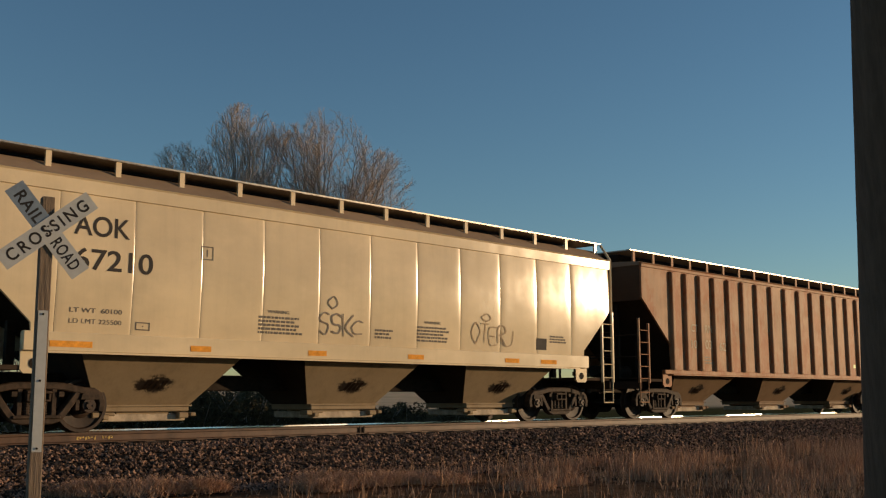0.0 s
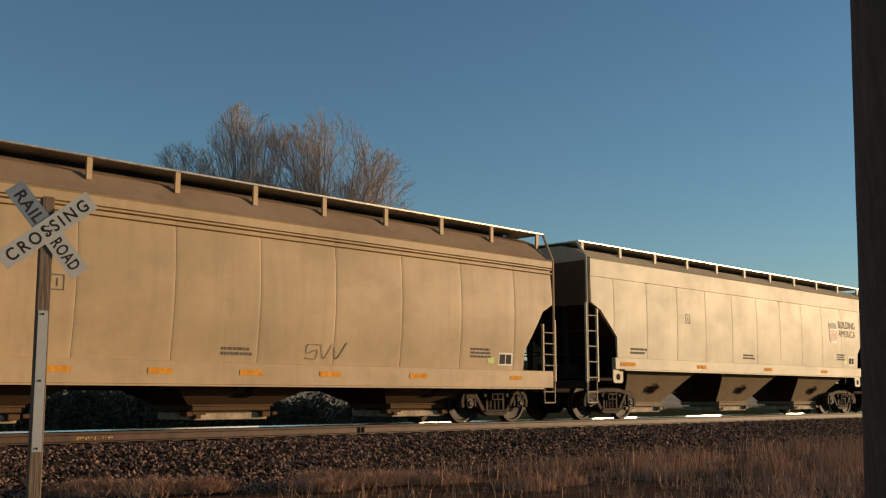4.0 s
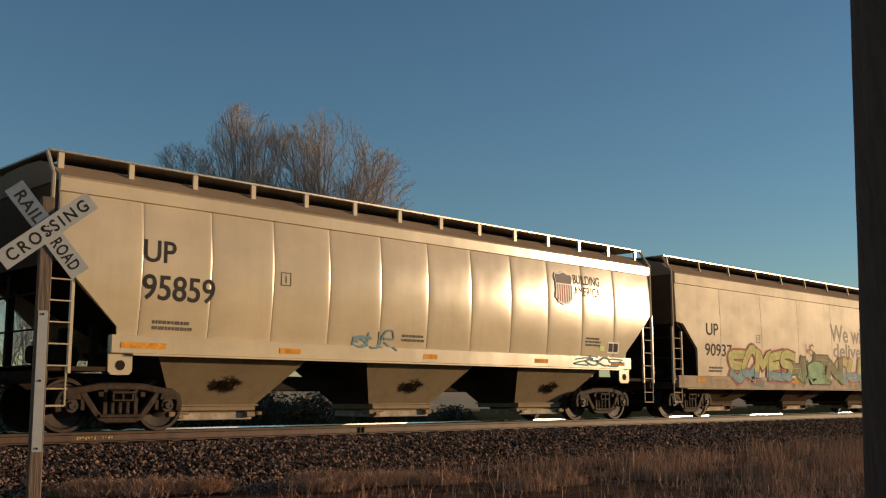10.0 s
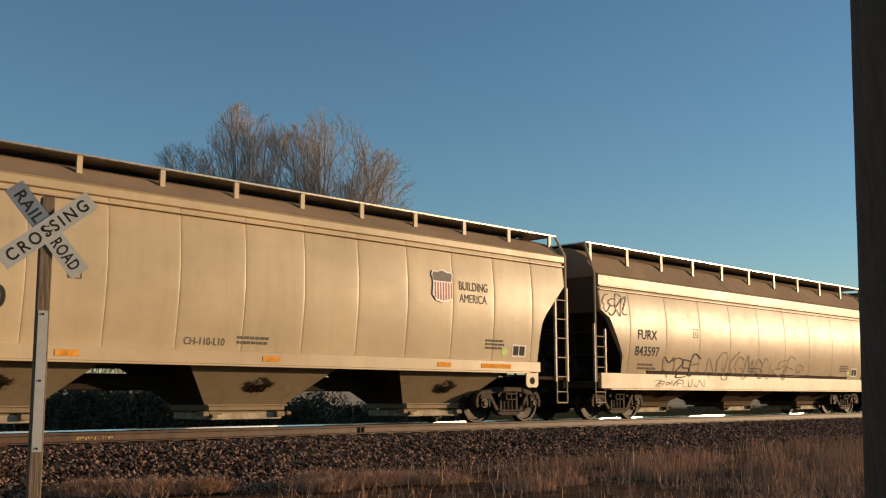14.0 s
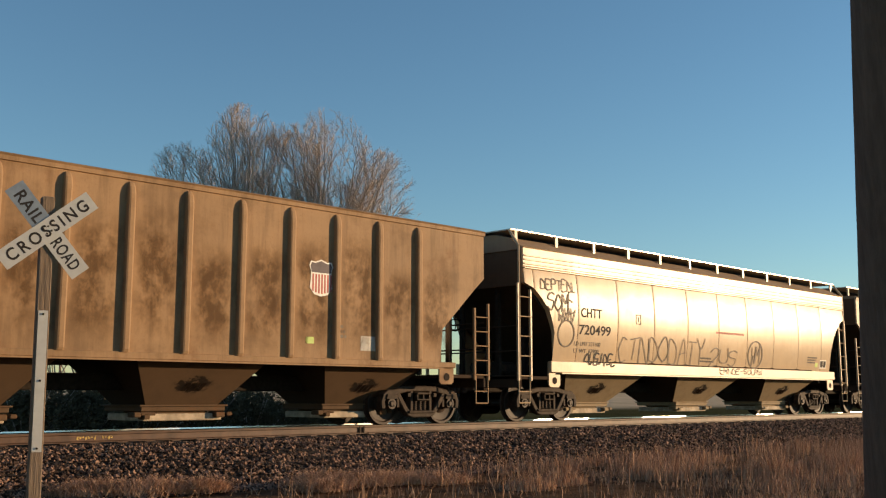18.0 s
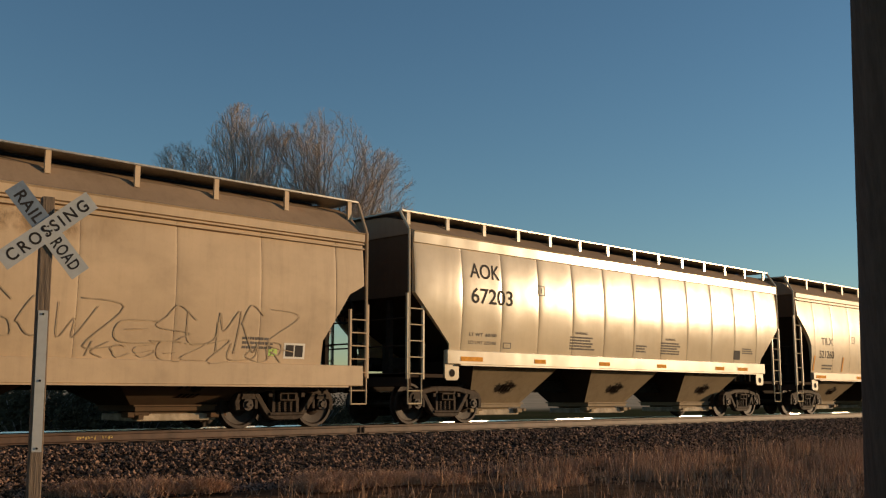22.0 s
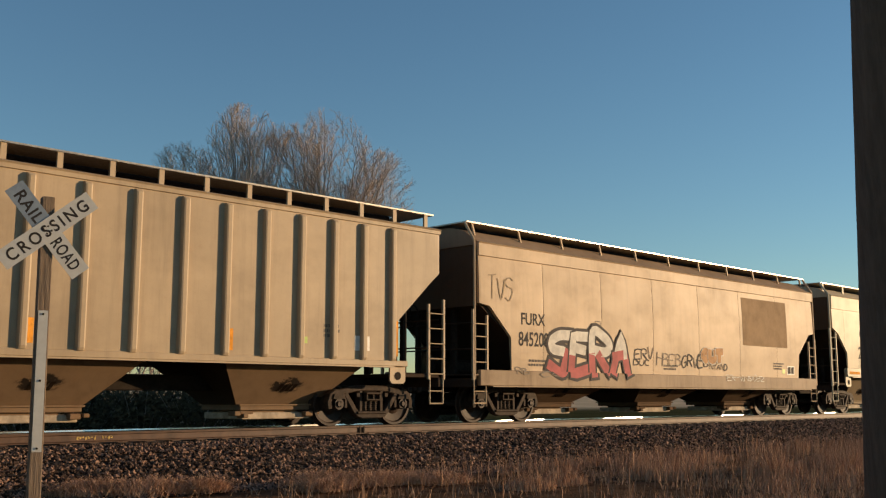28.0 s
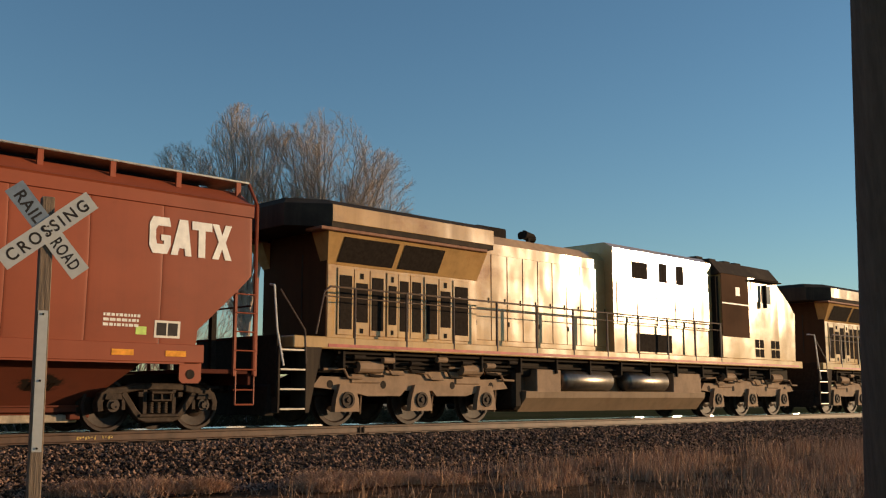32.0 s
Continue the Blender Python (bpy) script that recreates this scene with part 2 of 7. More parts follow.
def ballast_material(name, lo, hi):
    m, t, b = nodes_of(name)
    g = t.nodes.new("ShaderNodeNewGeometry")
    col = mix(t, ramp(t, g.outputs["Random Per Island"], 0.1, 1.0), lo, hi)
    n = noise_of(t, (1, 1, 1), 30, 5)
    col = mix(t, ramp(t, n, 0.35, 0.75), col, [c * 0.6 for c in lo])
    t.links.new(col, b.inputs["Base Color"])
    b.inputs["Roughness"].default_value = 0.85
    b.inputs["Specular IOR Level"].default_value = 0.25
    bump(t, b, n, 0.5, 0.02)
    return m


EARTH = ground_material()
STONE = ballast_material("crushed_rock", (0.03, 0.018, 0.012), (0.44, 0.26, 0.175))
BED = ballast_material("ballast_bed_dust", (0.022, 0.016, 0.012), (0.035, 0.026, 0.02))
RAIL = plain("rusty_rail_side", (0.085, 0.044, 0.026), 0.55, 0.0, 0.35, 3, 0.1, 0.34)
RAILHEAD = plain("polished_rail_head", (0.20, 0.155, 0.125), 0.5, 0.35, 0.15, 8, 0.02, 0.3)
RAILFACE = plain("flange_worn_steel", (0.75, 0.72, 0.68), 0.24, 1.0, 0.1, 8, 0.02)
TIE = plain("creosoted_timber", (0.06, 0.045, 0.035), 0.8, 0, 0.4, 5, 0.4)

ground = part("ground", Mesh().grid([[(x, y, GROUND + rise) for x in (-2500, -300, -60, 0, 60, 120, 300, 2500)] for y, rise in ((-2500, 0), (-20, 0), (0, 0), (40, 0), (85, 0), (120, 1.2), (160, 3.2), (220, 6.0), (270, 8.0), (330, 9.4), (2500, 9.4))]), EARTH, None)
tagged(ground, "dull-green winter ground rising to a dry tan field", "ground", kind="structure")

bank = Mesh()
prof = [(-3.4, GROUND - 0.02), (-2.15, -0.3), (-1.7, -0.215), (-0.9, -0.23), (0, -0.24), (0.9, -0.23), (1.7, -0.215), (2.15, -0.3), (3.4, GROUND - 0.02)]
rng = random.Random(4)
bank.grid([[(x, TRACK + y + (rng.uniform(-0.05, 0.05) if abs(y) > 1.9 else 0), z) for y, z in prof] for x in
           [-260, -80, -30] + [i * 1.0 for i in range(-10, 90)] + [100, 150, 300, 700, 1400]])
part("ballast_bed", bank, BED, None)
tagged(bpy.data.objects["ballast_bed"], "dark crushed-rock railway embankment with sloping shoulders", "ballast", kind="structure")

def rail(y):
    ob = thing("rail", "rusty steel running rail with a polished head", "rail", "rails of the track", "structure", pose(0, y, 0))
    web = [(-0.07, -0.172), (0.07, -0.172), (0.07, -0.160), (0.012, -0.145), (0.010, -0.05), (0.034, -0.038), (0.036, -0.006), (-0.036, -0.006), (-0.034, -0.038), (-0.010, -0.05), (-0.012, -0.145), (-0.07, -0.160)]
    part("rail_web", Mesh().along(web, -260, 1400), RAIL, ob)
    part("rail_head", Mesh().along([(-0.036, -0.006), (0.036, -0.006), (0.032, -0.001), (0.022, 0.0), (-0.022, 0.0), (-0.032, -0.001)], -260, 1400), RAILHEAD, ob, "polished running surface")
    if y > TRACK:
        part("gauge_face", Mesh().along([(-0.035, -0.034), (-0.0395, -0.034), (-0.0365, -0.0065), (-0.034, -0.0065)], -260, 1400), RAILFACE, ob, "bright flange-worn gauge face")
    return ob

near_rail = rail(TRACK - 0.75)
CRX, JX = 7.95, 14.2
CRAYON = plain("yellow_crayon", (0.62, 0.42, 0.12), 0.7, 0, 0.3, 20, 0)
mk = Mesh()
for k in range(11):
    for j in range(3):
        xx = CRX + k * 0.052 + (0.1 if k > 6 else 0)
        mk.box(xx + 0.012 * j, xx + 0.008 + 0.012 * j, -0.0165, -0.0125, -0.125 + 0.03 * ((k * 7 + j * 3) % 3) * 0.5, -0.085 + 0.01 * ((k * 5 + j) % 3))
part("crayon_mark", mk, CRAYON, near_rail, "yellow crayon scribble on the rail web")
part("weld_joint", Mesh().box(JX, JX + 0.05, -0.045, -0.012, -0.17, -0.02, 0.006), TRUCK, near_rail)
part("weld_joint", Mesh().box(JX + 0.11, JX + 0.15, -0.045, -0.012, -0.17, -0.02, 0.006), TRUCK, near_rail)
rail(TRACK + 0.75)
ties = thing("track_ties", "dark creosoted timber cross ties bedded in ballast", "railway ties", kind="structure")
tie_mesh = Mesh().box(-0.11, 0.11, -1.3, 1.3, -0.36, -0.182, 0.012).mesh("tie", TIE)
fix(tie_mesh)
for i in range(160):
    part("tie", tie_mesh, TIE, ties, at=pose(-10 + i * 0.52, TRACK, rng.uniform(-0.008, 0.004), 0, 0, rng.uniform(-1, 1)))
plate = Mesh()
for i in range(160):
    for y in (-0.75, 0.75):
        plate.box(-10.09 + i * 0.52, -9.91 + i * 0.52, TRACK + y - 0.17, TRACK + y + 0.17, -0.182, -0.170)
part("tie_plates", plate, RAIL, ties)

# ---- covered hoppers ----
SPEED = 14.92
W = 1.6

def wheelset_mesh():
    m = Mesh()
    half = [(0.0, 0.075), (0.66, 0.085), (0.67, 0.14), (0.70, 0.18), (0.725, 0.20), (0.725, 0.37), (0.69, 0.395), (0.685, 0.485), (0.70, 0.487),
            (0.722, 0.458), (0.818, 0.452), (0.818, 0.40), (0.775, 0.375), (0.75, 0.22), (0.80, 0.15), (0.80, 0.09), (0.92, 0.085), (0.92, 0.115), (1.10, 0.115), (1.10, 0.07), (1.13, 0.06), (1.13, 0.001)]
    m.turned([(-y, r) for y, r in half[::-1]] + half[1:], 28)
    for s in (-1, 1):
        for k in range(3):
            a = k * 2.094
            m.rod((0.055 * math.cos(a), s * 1.10, 0.055 * math.sin(a)), (0.055 * math.cos(a), s * 1.145, 0.055 * math.sin(a)), 0.016)
    return fix(m.mesh("wheelset", WHEEL))


def sweep_bar(m, pts, w, y0, y1, c=0.018):
    """A cast bar along a line in x and z: w wide in that plane, from y0 to y1, with cut edges."""
    rows = []
    n = len(pts)
    for i, p in enumerate(pts):
        a, b = Vector(pts[max(0, i - 1)]), Vector(pts[min(n - 1, i + 1)])
        d = (b - a).normalized()
        q = Vector((-d.y, d.x))
        h = w / 2
        rows.append([(p[0] + q.x * u, y, p[1] + q.y * u) for u, y in ((-h, y0 + c), (-h, y1 - c), (-h + c, y1), (h - c, y1), (h, y1 - c), (h, y0 + c), (h - c, y0), (-h + c, y0), (-h, y0 + c))])
    m.grid(rows)
    for r in (rows[0], rows[-1]):
        m.face_set(r[:-1], [tuple(range(8))])
    return m


def side_frame_mesh():
    m = Mesh()
    t0, t1 = -0.085, 0.085
    top = [(-1.11, 0.36), (-1.13, 0.50), (-1.08, 0.63), (-0.97, 0.70), (-0.80, 0.705), (-0.62, 0.735), (-0.42, 0.775), (-0.2, 0.785)]
    sweep_bar(m, top + [(-x, z) for x, z in top[::-1]], 0.12, t0, t1)
    low = [(-0.70, 0.67), (-0.62, 0.56), (-0.46, 0.34), (-0.37, 0.25), (-0.26, 0.215)]
    sweep_bar(m, low + [(-x, z) for x, z in low[::-1]], 0.12, t0, t1)
    for s in (-1, 1):
        sweep_bar(m, [(s * 0.285, 0.24), (s * 0.285, 0.75)], 0.085, t0 + 0.01, t1 - 0.01, 0.012)
        sweep_bar(m, [(s * 0.66, 0.66), (s * 0.69, 0.52), (s * 0.69, 0.38)], 0.08, t0 + 0.01, t1 - 0.01, 0.012)
        m.prism([(s * 0.73, 0.56), (s * 1.05, 0.56), (s * 1.02, 0.66), (s * 0.76, 0.66)], t0 - 0.03, t1 + 0.03)
        m.box(*sorted((s * 0.34, s * 0.44)), t0 - 0.03, t0 + 0.02, 0.60, 0.69, 0.01)
    m.box(-0.40, 0.40, t0 - 0.035, t1 + 0.03, 0.245, 0.305, 0.015)
    # the bolster's end, with its pockets
    m.box(-0.21, 0.21, t0 - 0.09, t1 + 0.05, 0.655, 0.70, 0.012)
    m.box(-0.20, 0.20, t0 - 0.07, t1 + 0.05, 0.525, 0.56, 0.01)
    for x in (-0.2, -0.02, 0.16):
        m.box(x, x + 0.04, t0 - 0.07, t1 + 0.05, 0.54, 0.68, 0.006)
    m.box(-0.2, 0.2, t0 + 0.02, t1 + 0.05, 0.54, 0.68)
    return fix(m.mesh("side_frame", TRUCK))


def spring_mesh():
    prof = [(0.312, 0.02)]
    for k in range(5):
        z = 0.315 + k * 0.042
        prof += [(z, 0.045), (z + 0.004, 0.06), (z + 0.026, 0.06), (z + 0.03, 0.045)]
    return fix(Mesh().turned(prof + [(0.525, 0.02)], 10, "z").mesh("coil_spring", TRUCK))


def bolster_mesh():
    m = Mesh().box(-0.2, 0.2, -1.06, 1.06, 0.5, 0.72, 0.03)
    m.box(-0.3, 0.3, -0.35, 0.35, 0.72, 0.86, 0.03)
    for s in (-1, 1):
        m.box(s * 0.42 - 0.05, s * 0.42 + 0.05, -0.85, 0.85, 0.3, 0.42, 0.01)
    return fix(m.mesh("truck", UNDER))


WHEELSET, SIDE_FRAME, SPRINGS, BOLSTER = wheelset_mesh(), side_frame_mesh(), spring_mesh(), bolster_mesh()
WHEELS = []

def truck(parent, x):
    """A two-axle freight truck under parent at x."""
    ob = part("truck", BOLSTER, UNDER, parent, at=pose(x, 0, 0))
    for s in (-1, 1):
        part("side_frame", SIDE_FRAME, TRUCK, ob, "dusty cast-steel side frame", at=pose(0, s * 1.0, 0))
        for x_ in (-0.14, 0.0, 0.14):
            part("coil_spring", SPRINGS, TRUCK, ob, at=pose(x_, s * 1.0, 0))
        w = part("wheelset", WHEELSET, WHEEL, ob, at=pose(s * 0.889, 0, 0.457))
        WHEELS.append((w, s * 0.889))
    return ob


NOTCH = {"cut": [(0, 3.05), (0.42, 2.86), (1.14, 2.18), (1.18, 1.3)],
         "short": [(0, 2.85), (0.12, 2.72), (1.10, 1.78), (1.13, 1.3)],
         "round": [(0, 3.36), (0.46, 2.92), (0.75, 2.62), (0.89, 2.4), (0.95, 2.1), (0.97, 1.9), (0.98, 1.2)],
         "deep": [(0, 3.35), (0.35, 3.23), (0.65, 2.98), (0.91, 2.72), (1.06, 2.4), (1.14, 2.18), (1.16, 1.2)],
         "line": [(0, 3.32), (0.3, 3.06), (1.36, 2.08), (1.42, 1.3)],
         "half": [(0, 2.75), (0.35, 2.7), (1.10, 2.0), (1.15, 1.2)],
         "low": [(0, 2.87), (0.38, 2.67), (1.02, 1.7), (1.04, 1.2)]}

def low_edge(shape, d, floor):
    pts = NOTCH[shape]
    for (a, za), (b, zb) in zip(pts, pts[1:]):
        if d <= b:
            return max(floor, za + (zb - za) * (d - a) / (b - a))
    return floor


def side_point(c, x, z, sgn=-1):
    """How far a side stands out at x along the car and height z."""
    zs, zt = c["zs"], c["zt"]
    u = min(1, max(0, (z - zs) / (zt - zs)))
    return sgn * (W + c["bulge"] * math.sin(math.pi * u) - 0.5 * c["bulge"])


def puff(c, u):
    """How far a sheet swells between its seams, u running from seam to seam."""
    return c["pillow"] * (1 - abs(2 * u - 1) ** 9)


def panel_mesh(c, xa, xb, sgn, first, last):
    """One sheet of a side, between two seams."""
    L, zs, zt = c["L"], c["zs"], c["zt"]
    gap = c.get("gap", 0.003)
    if not first:
        xa += gap
    if not last:
        xb -= gap
    cols = [xa, xb]
    cols += [xa + (xb - xa) * k for k in (0.015, 0.035, 0.065, 0.11, 0.2, 0.35, 0.5, 0.65, 0.8, 0.89, 0.935, 0.965, 0.985)]
    for d, _ in NOTCH[c["notch"]]:
        for x in (d, L - d, d + 0.012, L - d - 0.012):
            if xa < x < xb and min(abs(x - k) for k in cols) > 0.005:
                cols.append(x)
    cols.sort()
    out, inn = [], []
    for x in cols:
        z0 = low_edge(c["notch"], min(x, L - x), zs)
        u = (x - xa) / (xb - xa)
        pillow = puff(c, u) - 0.003 * (abs(u - 0.5) > 0.49)
        out.append([(x, side_point(c, x, z0 + (zt - z0) * k / 8, sgn) + sgn * pillow, z0 + (zt - z0) * k / 8) for k in range(9)])
        inn.append([(x, sgn * (W - 0.06), z0), (x, sgn * (W - 0.06), zt)])
    m = Mesh().grid(out)
    n = len(cols)
    m.grid([[r[0] for r in out], [r[0] for r in inn]])
    for k, edge in ((0, first), (n - 1, last)):
        if edge:
            m.grid([out[k], [(p[0], sgn * (W - 0.06), p[2]) for p in out[k]]])
    return m


def roof_profile(c):
    zt = c["zt"]
    top = c.get("top", 4.63)
    pts = [(-W - 0.02, zt), (-W + 0.10, zt + 0.05), (-1.15, zt + (top - zt) * 0.68), (-0.7, zt + (top - zt) * 0.95), (-0.3, top)]
    return pts + [(-y, z) for y, z in pts[::-1]]


def hopper_mesh(zt, half, foot, zf=0.45, slopes=0, arch=0.0):
    """A funnel: outer faces, or the two slope sheets between them; arch rounds its upper corners."""
    m = Mesh()
    rows = []
    for k in range(9):
        u = k / 8 if not arch else (k / 8) ** 1.6
        w = half + (foot - half) * u + arch * max(0.0, 1 - u / 0.3) ** 2
        y, z = 1.46 - 0.84 * u, zt + (zf - zt) * u
        rows.append([(-w, -y, z), (w, -y, z), (w, y, z), (-w, y, z)])
    for i, j in ((((1, 2),), ((3, 0),))[slopes - 1] if slopes else ((0, 1), (2, 3))):
        m.grid([[r[i], r[j]] for r in rows])
    if not slopes:
        m.face_set(rows[0] + rows[-1], [(0, 3, 2, 1), (4, 5, 6, 7)])
    return m


TRAY = plain("pale_dusty_steel", (0.42, 0.34, 0.25), 0.7, 0, 0.3, 5, 0.1, 0.2)
GREY_STENCIL = plain("dark_stencil_paint", (0.02, 0.014, 0.01), 0.95, 0, 0.4, 5, 0, 0.0)

def stencil_mesh(zt):
    """Unreadable stencilled marks low on the slope of a hopper."""
    m = Mesh()
    def on(x, u):
        return (x, -1.46 + 0.84 * u - 0.006, zt - (zt - 0.45) * u - 0.006)
    for k in range(4):
        x = -0.2 + 0.11 * k
        m.face_set([on(x, 0.70), on(x + 0.08, 0.70), on(x + 0.14, 0.54), on(x + 0.06, 0.54)], [(0, 1, 2, 3)])
    return m


def gate_mesh():
    m = Mesh().box(-0.88, 0.88, -0.70, 0.70, 0.34, 0.45, 0.015)
    m.box(-0.92, 0.92, -0.74, 0.74, 0.43, 0.46, 0.004)
    m.prism([(-0.55, 0.36), (0.55, 0.36), (0.42, 0.2), (-0.42, 0.2)], -0.6, 0.6)
    for x, w, z, h in ((-1.06, 0.14, 0.24, 0.09), (-0.93, 0.3, 0.27, 0.06), (-0.86, 0.12, 0.2, 0.12), (0.62, 0.2, 0.22, 0.1), (0.86, 0.12, 0.25, 0.07)):
        m.box(x, x + w, -0.8, -0.55, z, z + h, 0.015)
    return m


def ladder(parent, mat, top, foot, rungs, at, flip):
    """A side ladder: two stiles, rungs, and a stirrup step below."""
    k = -1 if flip else 1
    def own(name, m, owner):
        m.v = [(k * x, y, z) for x, y, z in m.v]
        return part(name, m, mat, owner)
    ob = part("ladder", Mesh().box(-0.03, 0.03, -0.03, 0.03, foot, top, 0.006), mat, parent, at=at)
    own("stile", Mesh().box(0.43, 0.49, -0.03, 0.03, foot, top - 0.12, 0.006), ob)
    m = Mesh().rod((0, -0.03, 0), (k * 0.46, -0.03, 0), 0.014, 6)
    rung = fix(m.mesh("rung", mat))
    for i in range(rungs):
        part("rung", rung, mat, ob, at=pose(0, 0, foot + 0.12 + (top - foot - 0.45) * i / (rungs - 1)))
    own("stirrup_step", Mesh().path([(0.02, 0, foot + 0.1), (0.02, 0, foot - 0.52), (0.42, 0, foot - 0.52), (0.42, 0, foot + 0.1)], 0.018, 6), ob)
    part("rung", rung, mat, ob, at=pose(0, 0.03, foot - 0.25))
    return ob


COUPLER = Mesh().box(-0.55, 0.1, -0.09, 0.09, 0.74, 0.92, 0.02).box(0.1, 0.30, -0.14, 0.14, 0.68, 0.98, 0.04).box(0.26, 0.44, -0.16, 0.02, 0.70, 0.96, 0.04)
COUPLER = fix(COUPLER.mesh("coupler", TRUCK))
HATCH = Mesh().box(-0.55, 0.55, -0.42, 0.42, 0, 0.19, 0.03)
for k in (-0.4, 0, 0.4):
    HATCH.box(k - 0.04, k + 0.04, -0.47, 0.47, 0.03, 0.22, 0.01)
HATCH = fix(HATCH.mesh("roof_hatch", UNDER))

def hopper_car(c):
    """One covered hopper wagon, built from its table of sizes; x runs from its far-left end."""
    mat, L = c["mat"], c["L"]
    zs, zb, zt, zc = c["zs"], c["zb"], c["zt"], c["zc"]
    ob = thing("covered_hopper_wagon", c["label"], "hopper wagon", "wagons of the freight train")
    key = c["notch"]
    dk = 2.7
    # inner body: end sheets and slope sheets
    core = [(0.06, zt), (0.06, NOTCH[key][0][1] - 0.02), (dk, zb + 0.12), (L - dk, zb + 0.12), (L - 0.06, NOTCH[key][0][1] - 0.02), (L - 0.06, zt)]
    part("body", Mesh().prism(core, -W + 0.061, W - 0.061), c["end"], ob, "end and slope sheets darkened by painted shade and brake dust")
    # end sheets: a darkened paint carries the shade of the wagon's end
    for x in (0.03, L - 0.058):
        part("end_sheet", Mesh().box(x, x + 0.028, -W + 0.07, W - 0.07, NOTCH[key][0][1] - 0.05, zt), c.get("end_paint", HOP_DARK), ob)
    # side sheets
    if c["ribs"]:
        r = c["ribs"]
        seams = [0.0] + [x for x in r] + [L]
    else:
        n = c["panels"]
        seams = [0.0] + (list(c["seams"]) if c.get("seams") else [L * (k + 0.5) / n for k in range(n)]) + [L]
        seams = sorted(set(round(x, 3) for x in seams))
    c["edges"] = seams
    for a, b in zip(seams, seams[1:]):
        part("side_panel", panel_mesh(c, a, b, -1, a == 0, b == L), mat, ob, smooth=True)
    part("side_panel", panel_mesh(c, 0.0, L, 1, True, True), mat, ob, smooth=True)
    if c["ribs"]:
        z0, z1 = zs + 0.01, zc - 0.01
        rib = Mesh()
        rows = []
        tip = ((z1 - 0.22, 0.105, 1.0), (z1 - 0.1, 0.085, 0.9), (z1 - 0.03, 0.045, 0.7), (z1, 0.0, 0.45)) if c.get("round_ribs") else ((z1 - 0.05, 0.105, 1.0), (z1, 0.06, 1.0), (z1, 0.0, 1.0))
        for z, out, wide in ((z0, 0.0, 1.0), (z0, 0.085, 1.0), (z0 + 0.05, 0.105, 1.0)) + tip:
            rows.append([(-0.075 * wide, 0.0, z), (-0.062 * wide, -out * 0.9, z), (-0.035 * wide, -out, z), (0.035 * wide, -out, z), (0.062 * wide, -out * 0.9, z), (0.075 * wide, 0.0, z)])
        rib.grid(rows)
        me = fix(rib.mesh("side_rib", mat))
        for x in c["ribs"]:
            part("side_rib", me, mat, ob, at=pose(x, -W + 0.005, 0))
    # roof, chord, sill
    part("roof", Mesh().along(roof_profile(c) + [(W - 0.1, zt - 0.05), (-W + 0.1, zt - 0.05)], 0.0, L), c.get("roof", mat), ob, smooth=False)
    for s in (-1, 1):
        chord = [(s * (W - 0.03), zc), (s * (W + 0.03), zc + 0.02), (s * (W + 0.035), zt - 0.03), (s * (W + 0.06), zt), (s * (W - 0.05), zt + 0.03)]
        part("top_chord", Mesh().along(chord, -0.02, L + 0.02), mat, ob)
        for z in c.get("lines", ()):
            part("chord_ridge", Mesh().box(0.0, L, *sorted((s * (W - 0.02), s * (W + 0.055))), z, z + 0.035, 0.008), mat, ob)
        x0 = 0.0 if c["sill"] == "full" else 0.98
        y0, y1 = sorted((s * (W - 0.06), s * (W + 0.05)))
        sill = Mesh().box(x0, L - x0, y0, y1, zb, zs + 0.02, 0.012)
        sill.box(x0 + 0.4, L - x0 - 0.4, *sorted((s * (W - 0.1), s * (W + 0.07))), zb - 0.03, zb, 0)
        part("side_sill", sill, c.get("sill_paint", mat), ob)
        if c["sill"] != "full":
            for xx in (0.98, L - 1.42):
                part("jacking_plate", Mesh().prism([(xx, zs), (xx + 0.44, zs), (xx + 0.44, zb - 0.3), (xx + 0.38, zb - 0.36), (xx + 0.06, zb - 0.36), (xx, zb - 0.3)], s * (W - 0.05) - 0.02, s * (W - 0.05) + 0.02), mat, ob)
                part("jacking_hole", Mesh().rod((xx + 0.22, s * (W - 0.024), zb - 0.2), (xx + 0.22, s * (W - 0.02), zb - 0.2), 0.085, 16), UNDER, ob)
    # hoppers
    n = c["bays"]
    half = (L - 4.9) / n / 2 - 0.28
    arch = c.get("arch", 0.0)
    hm = fix(hopper_mesh(zb + 0.1, half, 0.92 if n == 3 else 0.75, arch=arch).mesh("hopper", c["hop"]))
    gm = fix(gate_mesh().mesh("outlet_gate", c["hop"]))
    tray = Mesh().box(-0.82, 0.82, -0.68, 0.68, 0.17, 0.30, 0.015).mesh("gate_tray", TRAY)
    fix(tray)
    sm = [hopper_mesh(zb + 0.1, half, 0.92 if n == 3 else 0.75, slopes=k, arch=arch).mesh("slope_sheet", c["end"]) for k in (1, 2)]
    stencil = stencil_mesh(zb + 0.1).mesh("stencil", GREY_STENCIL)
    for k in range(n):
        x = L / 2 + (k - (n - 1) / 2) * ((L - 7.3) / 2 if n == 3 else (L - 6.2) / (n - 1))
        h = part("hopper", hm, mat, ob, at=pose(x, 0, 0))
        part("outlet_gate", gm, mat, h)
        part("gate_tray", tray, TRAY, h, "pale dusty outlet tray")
        # slopes take the end colour, with their shade painted in
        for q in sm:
            part("slope_sheet", q, c["end"], h, "slope sheet darkened by painted shade and brake dust")
        part("stencil", stencil, GREY_STENCIL, h)
